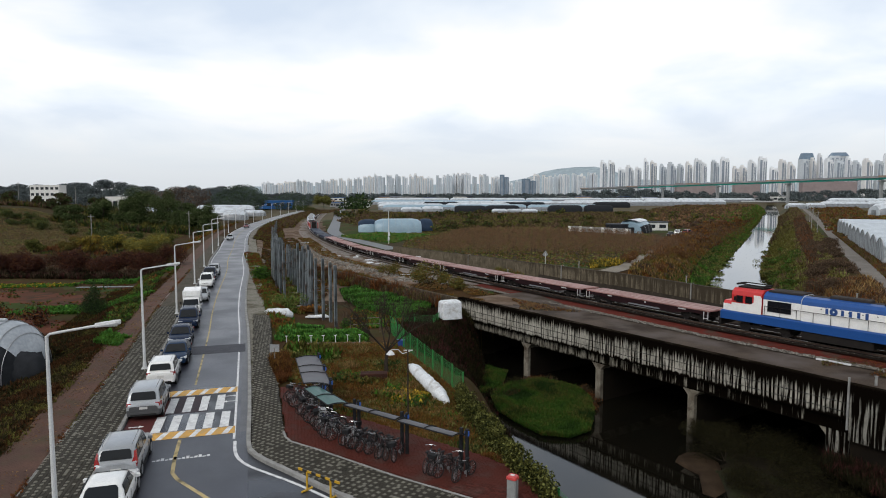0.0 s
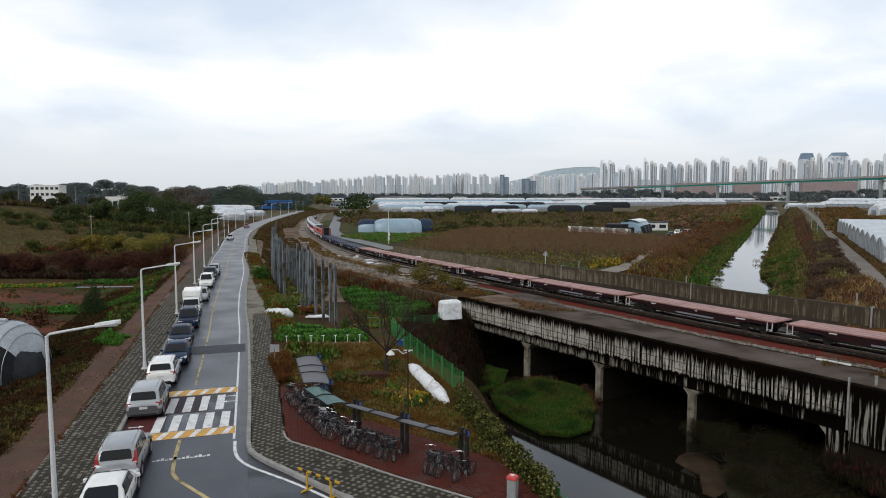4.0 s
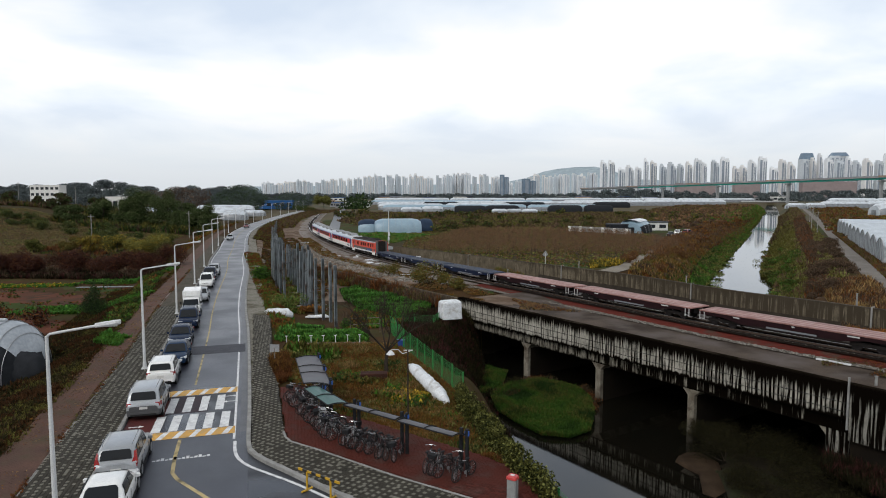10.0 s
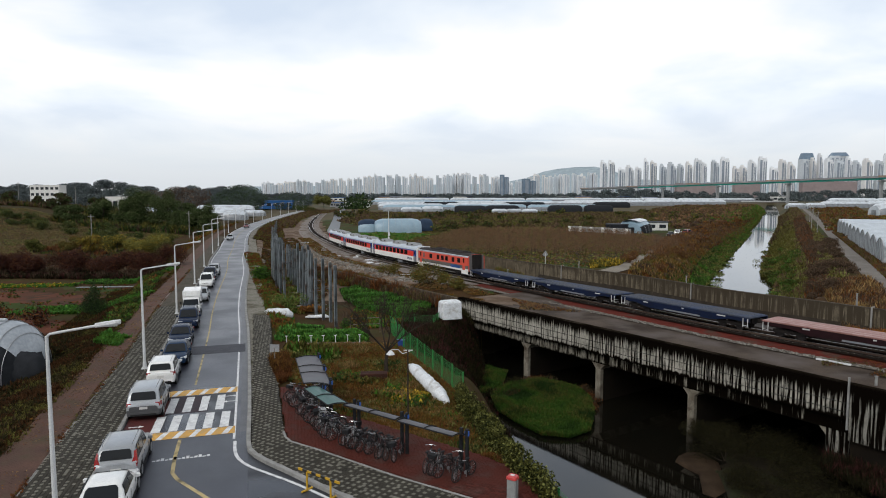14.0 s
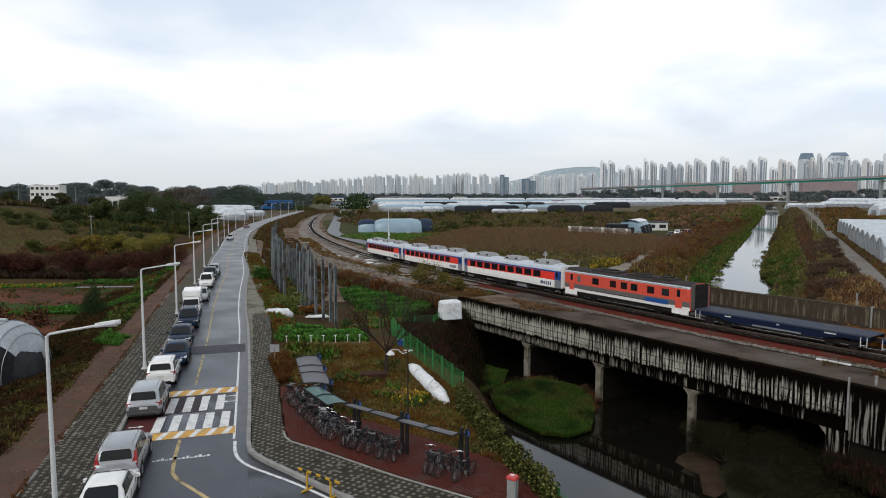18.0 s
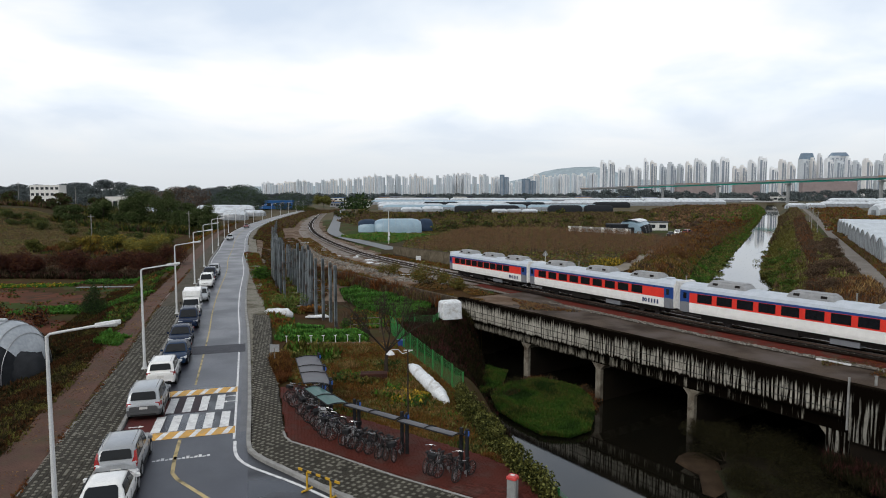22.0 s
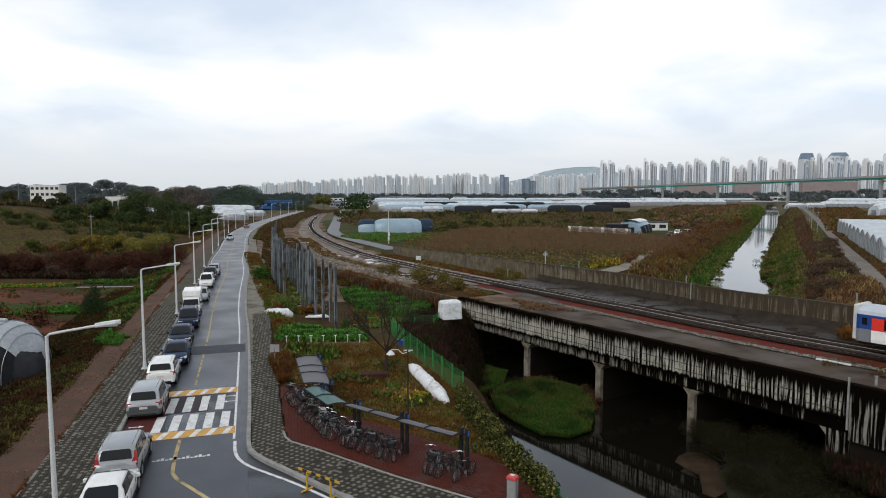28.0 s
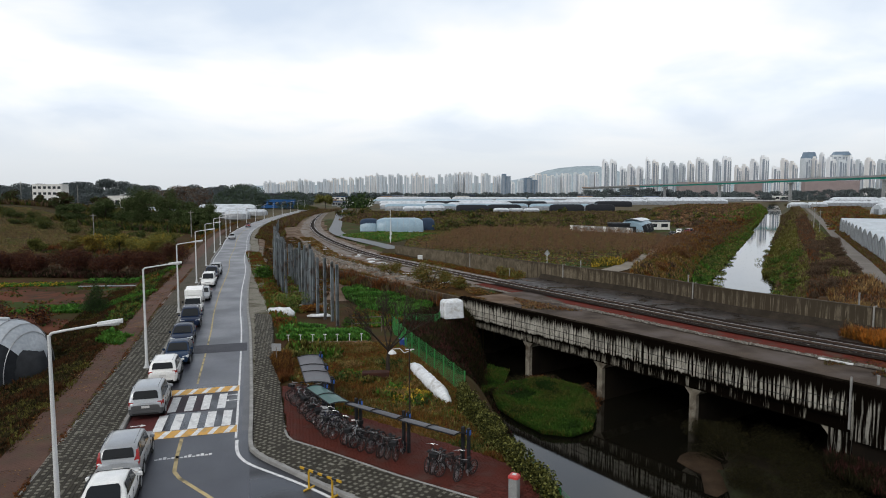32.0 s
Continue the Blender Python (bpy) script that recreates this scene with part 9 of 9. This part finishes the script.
tunnel_row(760, 140, 330, -0.8, 6.8, FILM, 2, "white plastic tunnel greenhouse far off")
tunnel_row(1050, -110, 500, -0.8, 7.0, FILM, 5, "white plastic tunnel greenhouse far off")
for x, y, l in ((8, 452, 22), (30, 462, 24), (76, 470, 24), (104, 478, 20), (60, 640, 40), (-20, 660, 36), (150, 650, 36), (100, 900, 50), (205, 900, 60)):
    tunnel("tunnel_greenhouse", "dark shaded tunnel house on the plain", x, y, -0.8, l, 5.0, 5.6, 0, SHADE_NET, None, 0)
tunnel_row(455, 34, 66, -0.8, 3.2, FILM, 3, "low white tunnel greenhouse on the plain")
tunnel_row(395, 262, 340, -0.8, 8.0, FILM, 1, "big pale tunnel greenhouse by the lane")
tunnel_row(640, 370, 560, -0.8, 6.5, FILM, 4, "white plastic tunnel greenhouse beyond the lane")
tunnel_row(760, 450, 680, -0.8, 8.5, FILM, 4, "white plastic tunnel greenhouse beyond the lane")
tunnel_row(600, 318, 352, -0.8, 5.5, FILM, 2, "white plastic tunnel greenhouse beyond the lane")

# multi-span greenhouse beside the lane
GLASSH = shade("hazy_greenhouse_sheet", (0.42, 0.48, 0.52), (0.34, 0.39, 0.43), 0.4, 0.25, 0, 0.05, 4, spec=0.6, stains=(0.28, 0.32, 0.35), stain_scale=0.25)
SHEETW = shade("streaky_side_sheet", (0.50, 0.53, 0.54), (0.36, 0.39, 0.41), 1.2, 0.35, 0, 0.1, 6, stains=(0.22, 0.25, 0.26), stain_scale=0.5)
ga, gbv = np.array([84.8, 124.5]), np.array([139.5, 229.5])
gd = (gbv - ga) / np.linalg.norm(gbv - ga)
gn = np.array([gd[1], -gd[0]])
ghouse = thing("multispan_greenhouse", "large multi-span plastic greenhouse beside the canal lane", "greenhouse")
n_ = 11
span = float(np.linalg.norm(gbv - ga)) / n_
for i in range(n_):
    a = ga + gd * span * i
    pts = [(0, 0), (0, 3.6), (0.25, 4.6), (0.5, 5.1), (0.75, 4.6), (1, 3.6), (1, 0)]
    r0 = [(*(a + gd * span * f), z - 0.9) for f, z in pts]
    r1 = [(*(a + gd * span * f + gn * 62), z - 0.9) for f, z in pts]
    s = Shape()
    s.loft([r0[1:6], r1[1:6]], GLASSH, closed=False, caps=False)
    part("roof_sheet", s, ghouse)
    s = Shape()
    s.add(r0, [tuple(range(7))], SHEETW)
    s.add(r1, [tuple(range(7))[::-1]], SHEETW)
    part("end_wall", s, ghouse)
    f = Shape()
    f.pipe([(*(a + gd * span * q_ - gn * 0.05), z - 0.9) for q_, z in pts], 0.09, HOOP, 5)
    for q_ in (0.25, 0.5, 0.75):
        f.tube((*(a + gd * span * q_ - gn * 0.05), -0.9), (*(a + gd * span * q_ - gn * 0.05), 3.7), 0.05, HOOP, 5)
    part("frame", f, ghouse)
s = Shape()
e0 = ga
s.add([(*e0, -0.9), (*(e0 + gn * 62), -0.9), (*(e0 + gn * 62), 2.7), (*e0, 2.7)], [(0, 1, 2, 3)], SHEETW)
part("side_wall", s, ghouse)
for x, y, h in ((128, 222, 8), (139, 245, 8), (176, 312, 9), (225, 395, 10), (300, 540, 12)):
    c = thing("utility_pole", "thin grey utility pole by the lane", "pole", pose(x, y, -0.9), "utility poles")
    part("shaft", Shape().tube((0, 0, 0), (0, 0, h), 0.17, CONCRETE, 7, 0.11), c)
    part("crossarm", Shape().box((0, 0, h - 0.7), (1.6, 0.12, 0.12), CONCRETE), c)

# farm shed with parked vehicles
c = tunnel("farm_shed", "arched shed with a white roof sheet", 64.5, 224, -0.9, 16, 5.0, 4.6, 62, FILM_B, SHADE_NET, 3, "farm sheds")
part("roof_sheet", Shape().loft([[(px, -math.cos(a) * 5.1, math.sin(a) ** 0.75 * 4.8) for a in (math.pi * k / 10 for k in range(3, 8))] for px in (0, 16)], FILM, closed=False, caps=False), c, "white roof sheet")
block("farm_shed", "low dark shed beside the lane", 60.5, 226, -0.9, 6, 6, 3.0, SHADE_NET, ROOF_D, 1, 2)
bf = thing("board_fence", "pale board fence along the orchard", "fence")
for i in range(22):
    x, y = 46 + i * 0.78, 236 - i * 0.9
    part("board", Shape().box((x, y, 0.2), (1.16, 0.1, 2.0), KERB if i % 4 else WALL_W, math.atan2(-0.9, 0.78)), bf)
block("farm_building", "low pale hut behind the shed", 78, 245, -0.9, 12, 5, 3.0, WALL_W, ROOF_D, 1, 3)
car_far = [(car("pickup", "white pickup parked by the shed", P_WHITE, 4.8, 1.75, 1.8, "suv"), 77.5, 214, 60), (car("sport_utility_car", "dark red car parked by the lane", P_REDC, 4.5, 1.85, 1.75, "suv"), 82.0, 217, 40), (car("sedan", "black car parked by the shed", P_BLACK, 4.6, 1.8, 1.5, "sedan"), 72.6, 207, 80)]
for ob, x, y, a in car_far:
    ob.matrix_world = pose(x, y, -0.72, 0, 0, a)
    tagged(ob, group="cars by the farm shed")

# signs and poles beside the railway
c = thing("white_mast", "white mast with a small cabinet beside the track", "mast", pose(-14.8, 176.8, -1.1))
part("pole", Shape().tube((0, 0, 0), (0, 0, 9.3), 0.11, LAMP_W, 7, 0.07), c)
part("cabinet", Shape().box((0.1, 0, 3.0), (0.55, 0.4, 1.0), LAMP_W, bevel=0.04), c)
part("cabinet", Shape().box((0, 0, 1.7), (0.5, 0.4, 0.8), LAMP_W, bevel=0.04), c)
c = thing("railway_sign", "diamond railway sign on a pole", "sign", pose(19.2, 121.4, -0.9))
part("pole", Shape().tube((0, 0, 0), (0, 0, 2.6), 0.05, LAMP_W, 6), c)
part("plate", Shape().add([(0, -0.03, 3.1), (0.55, -0.03, 2.35), (0, -0.03, 1.9), (-0.55, -0.03, 2.35), (0, 0.03, 3.1), (0.55, 0.03, 2.35), (0, 0.03, 1.9), (-0.55, 0.03, 2.35)], [(3, 2, 1, 0), (4, 5, 6, 7), (0, 1, 5, 4), (1, 2, 6, 5), (2, 3, 7, 6), (3, 0, 4, 7)], T_UNIT), c)
c = thing("relay_box", "small white relay box by the track", "box", pose(-5.0, 131.5, -0.9))
part("body", Shape().box((0, 0, 0.55), (1.0, 0.6, 1.1), LAMP_W, bevel=0.05), c)
part("stand", Shape().box((0, 0, 0.05), (1.2, 0.8, 0.12), CONCRETE), c)
for x, y, z0, h in ((41.5, 64.5, 0.2, 2.6), (20.2, 96.0, 0.2, 2.6), (30.0, 79.5, 0.2, 2.5), (29.0, 42.6, -2.0, 2.6), (10.0, 99.5, 0.0, 1.2)):
    c = thing("marker_post", "slim pale marker post beside the railway", "post", pose(x, y, z0), "marker posts")
    part("shaft", Shape().box((0, 0, h / 2), (0.12, 0.12, h), KERB), c)
    part("cap", Shape().box((0, 0, h + 0.03), (0.16, 0.16, 0.06), KERB), c)
g9 = random.Random(17)
for i in range(34):
    f = g9.random()
    x, y = 4 - 42 * f + g9.uniform(-2.5, 2.5), 90 + 100 * f + g9.uniform(-4, 3)
    k = part("concrete_slab", Shape().box((0, 0, 0.08), (g9.uniform(0.6, 2.0), g9.uniform(0.4, 0.9), 0.2), KERB if i % 2 else TARP, 0, 0.04))
    k.matrix_world = pose(x - 2.0, y, float(terrain([(x - 2.0, y)])[0][0]), g9.uniform(-4, 4), g9.uniform(-4, 4), g9.uniform(0, 90))
    tagged(k, "pale broken concrete slab on the embankment", "slab", "slabs on the embankment")
k = part("steel_plate", Shape().box((0, 0, 0.06), (2.4, 0.25, 0.1), PAINT_W))
k.matrix_world = pose(29.6, 48.4, 0.05, 0, 0, -52)
tagged(k, "white painted beam lying beside the track", "beam")

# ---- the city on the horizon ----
# Walls and far window columns are paled and blued in place of haze.
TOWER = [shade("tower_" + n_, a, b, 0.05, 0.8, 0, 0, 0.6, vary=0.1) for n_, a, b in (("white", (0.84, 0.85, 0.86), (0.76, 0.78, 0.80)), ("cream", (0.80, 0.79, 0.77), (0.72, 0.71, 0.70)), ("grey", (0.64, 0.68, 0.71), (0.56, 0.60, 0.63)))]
T_BAND_F = shade("haze_paled_window_column", (0.50, 0.56, 0.62), (0.44, 0.50, 0.56), 0.1, 0.5, 0, 0, 0.5)
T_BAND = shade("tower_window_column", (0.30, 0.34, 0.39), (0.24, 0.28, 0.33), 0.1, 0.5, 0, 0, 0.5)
T_GLASSB = shade("blue_glass_top", (0.20, 0.27, 0.34), (0.16, 0.22, 0.29), 0.1, 0.3, 0, 0, 0.5)
gc = random.Random(4)


def tower(x, y, w, d, h, wall, bays, word, cap=True, top=None, glass=None):
    """Two joined slabs of uneven height with grey columns for recessed windows, and lift rooms on the roof."""
    c = thing("apartment_tower", word, "building", pose(x, y, -1.0, 0, 0, gc.uniform(-14, 14)), "apartment towers")
    glass = glass or T_BAND
    step = gc.uniform(0.88, 0.97) if not top else 1.0
    for sg, hh in ((-1, h), (1, h * step)):
        part("wall", Shape().box((sg * w * 0.25, sg * 1.5, hh / 2), (w * 0.498, d, hh), wall), c)
        n_ = max(1, bays // 2 + (1 if sg > 0 else 0))
        for i in range(n_):
            part("window_column", Shape().box((sg * w * 0.25 + (i - (n_ - 1) / 2) * w * 0.47 / n_, sg * 1.5 - d / 2 - 0.12, hh * 0.49), (w * 0.47 / n_ * 0.56, 0.4, hh * 0.92), glass), c)
        if cap:
            part("roof_block", Shape().box((sg * w * 0.25, 0, hh + 2.3), (w * 0.32, d * 0.6, 4.0), wall), c)
    if top:
        part("glass_top", Shape().box((0, 0, h + top * 0.4), (w * 0.95, d, top), T_GLASSB, 0, 0, 0.7), c, "blue glass crown")
    return c


def px_x(px, y):
    return (px - 784) * y / 1150


def px_h(py, y):
    return 13.8 + (343.5 - py) * y / 1150


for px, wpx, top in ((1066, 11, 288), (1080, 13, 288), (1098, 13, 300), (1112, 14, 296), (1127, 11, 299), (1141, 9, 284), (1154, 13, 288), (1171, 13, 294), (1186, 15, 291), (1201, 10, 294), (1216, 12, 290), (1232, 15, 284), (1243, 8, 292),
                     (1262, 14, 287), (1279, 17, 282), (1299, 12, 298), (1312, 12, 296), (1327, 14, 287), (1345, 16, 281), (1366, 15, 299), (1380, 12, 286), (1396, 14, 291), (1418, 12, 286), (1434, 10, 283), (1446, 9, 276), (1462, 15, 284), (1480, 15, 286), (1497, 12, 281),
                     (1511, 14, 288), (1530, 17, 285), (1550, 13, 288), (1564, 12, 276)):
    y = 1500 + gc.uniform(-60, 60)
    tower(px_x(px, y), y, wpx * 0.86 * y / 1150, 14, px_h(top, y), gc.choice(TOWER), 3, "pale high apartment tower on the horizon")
y = 1650
tower(px_x(1422, y), y, 34, 20, px_h(283, y), TOWER[2], 4, "tall tower with a blue glass crown", False, 17)
tower(px_x(1478, y), y, 44, 20, px_h(277, y), TOWER[2], 5, "broad tall tower with a blue glass crown", False, 9)
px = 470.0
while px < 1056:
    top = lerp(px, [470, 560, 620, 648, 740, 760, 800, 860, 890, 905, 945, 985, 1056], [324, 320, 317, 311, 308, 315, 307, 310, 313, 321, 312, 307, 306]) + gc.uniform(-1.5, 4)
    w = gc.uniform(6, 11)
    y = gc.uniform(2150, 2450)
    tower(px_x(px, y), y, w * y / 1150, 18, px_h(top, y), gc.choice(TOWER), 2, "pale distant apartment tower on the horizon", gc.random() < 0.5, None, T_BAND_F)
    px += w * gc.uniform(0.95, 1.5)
y = 2000
tower(px_x(892, y), y, 26, 18, px_h(310, y), T_GLASSB, 2, "dark blue office block on the horizon", False)
tower(px_x(935, y), y, 40, 18, px_h(317, y), T_GLASSB, 3, "blue-grey office block on the horizon", False)
# Haze is painted into the hill's pale blue-grey base colour.
HILL = shade("haze_tinted_far_hill", (0.34, 0.40, 0.43), (0.29, 0.35, 0.38), 0.01, 0.95, 0, 0, 0.05)
hs = Shape()
prof = [(430, 331), (640, 329), (880, 326), (930, 316), (960, 305), (985, 300), (1015, 297), (1050, 296), (1080, 302), (1120, 318), (1280, 324), (1400, 325), (1600, 325)]
yv = 3600
up_ = [(px_x(a, yv), yv, px_h(b, yv)) for a, b in prof]
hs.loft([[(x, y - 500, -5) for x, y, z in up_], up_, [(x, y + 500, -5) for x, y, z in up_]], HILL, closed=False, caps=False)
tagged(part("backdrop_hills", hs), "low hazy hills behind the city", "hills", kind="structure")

WALL_R = shade("dull_red_wall", (0.33, 0.27, 0.265), (0.28, 0.23, 0.225), 0.1, 0.8, 0, 0, 1)
for a, b, t_ in ((1194, 1262, 325), (1296, 1340, 324), (1414, 1510, 322)):
    y = 1380
    block("low_block", "long dull red building below the towers", px_x((a + b) / 2, y), y, -1.0, (b - a) * y / 1150, 14, px_h(t_, y), WALL_R, WALL_R, 0, 0)

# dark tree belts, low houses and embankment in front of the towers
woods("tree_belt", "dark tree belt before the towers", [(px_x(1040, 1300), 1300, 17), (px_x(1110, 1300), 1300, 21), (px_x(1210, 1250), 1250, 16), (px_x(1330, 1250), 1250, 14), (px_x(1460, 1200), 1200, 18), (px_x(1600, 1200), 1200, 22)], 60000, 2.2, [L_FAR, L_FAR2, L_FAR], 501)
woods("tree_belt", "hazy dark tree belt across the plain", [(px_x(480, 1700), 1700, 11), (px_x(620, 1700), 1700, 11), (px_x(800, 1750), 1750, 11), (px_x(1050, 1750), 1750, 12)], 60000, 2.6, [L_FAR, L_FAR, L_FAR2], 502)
woods("tree_belt", "dark tree clump on the plain", [(px_x(628, 620), 620, 10), (px_x(650, 620), 620, 9)], 900, 2.2, [L_PINE, L_DARK], 503)
for i in range(46):
    a = gc.uniform(560, 1560)
    y = gc.uniform(1120, 1500) if a > 900 else gc.uniform(1200, 1650)
    block("low_house", gc.choice(("low pale house on the plain", "low dark roofed house on the plain", "low grey shed on the plain")), px_x(a, y), y, -1.0, gc.uniform(14, 34), 10, gc.uniform(5, 9), gc.choice((WALL_W, WALL_T, ROOF_D, T_UNIT)), gc.choice((ROOF_D, ROOF_B, WALL_W, T_UNIT)), 1, 3)
for i in range(14):
    a = gc.uniform(585, 650)
    y = gc.uniform(640, 1000)
    block("low_house", "small pale house by the far railway", px_x(a, y), y, -1.0, gc.uniform(6, 12), 8, gc.uniform(3.5, 6), gc.choice((WALL_W, WALL_T, T_UNIT)), gc.choice((ROOF_D, ROOF_B, WALL_W)), 1, 2)

# expressway viaduct
V_GREEN = shade("green_girder_paint", (0.06, 0.46, 0.36), (0.05, 0.38, 0.31), 0.1, 0.6, 0, 0, 1)
V_CONC = shade("pale_viaduct_concrete", (0.34, 0.35, 0.35), (0.27, 0.28, 0.28), 0.1, 0.8, 0, 0, 1)
va, vb = np.array([px_x(1030, 1500), 1500.0, px_h(334.5, 1500) - 1]), np.array([px_x(1660, 760), 760.0, px_h(310, 760) - 1])
viaduct = thing("viaduct", "long green girder expressway viaduct on concrete piers", "viaduct", kind="structure")
vd = (vb - va) / 22
yaw = math.atan2(vd[1], vd[0])
for i in range(22):
    m = va + vd * (i + 0.5)
    L = float(np.linalg.norm(vd[:2]))
    g1 = part("girder", Shape().box((0, 0, -2.0), (L - 0.3, 9, 2.2), V_GREEN if i > 5 else V_CONC), viaduct)
    d1 = part("road_deck", Shape().box((0, 0, -0.4), (L - 0.1, 13, 1.0), V_CONC), viaduct)
    p1 = part("noise_barrier", Shape().box((0, -6.3, 0.9), (L - 0.1, 0.3, 1.6), T_UNIT if i % 5 else WALL_T), viaduct)
    for ob in (g1, d1, p1):
        ob.matrix_world = pose(m[0], m[1], m[2], 0, 0, math.degrees(yaw))
    e = va + vd * i
    if i % 4:
        continue
    pr = part("pier", Shape().box((0, 0, (e[2] - 3) / 2 - 0.5), (2.4, 4.0, e[2] - 3.0), V_CONC).box((0, 0, e[2] - 4.0), (4.0, 9.0, 2.0), V_CONC), viaduct)
    pr.matrix_world = pose(e[0], e[1], -1.0, 0, 0, math.degrees(yaw))
fb = thing("canal_bridge", "low pale road bridge across the canal", "bridge", kind="structure")
part("deck", Shape().box((px_x(1358, 1000), 1000, 0.3), (86, 8, 1.6), LANE_C), fb)
part("railing", Shape().box((px_x(1358, 1000), 996, 1.5), (86, 0.3, 1.0), LAMP_W), fb)

motions()
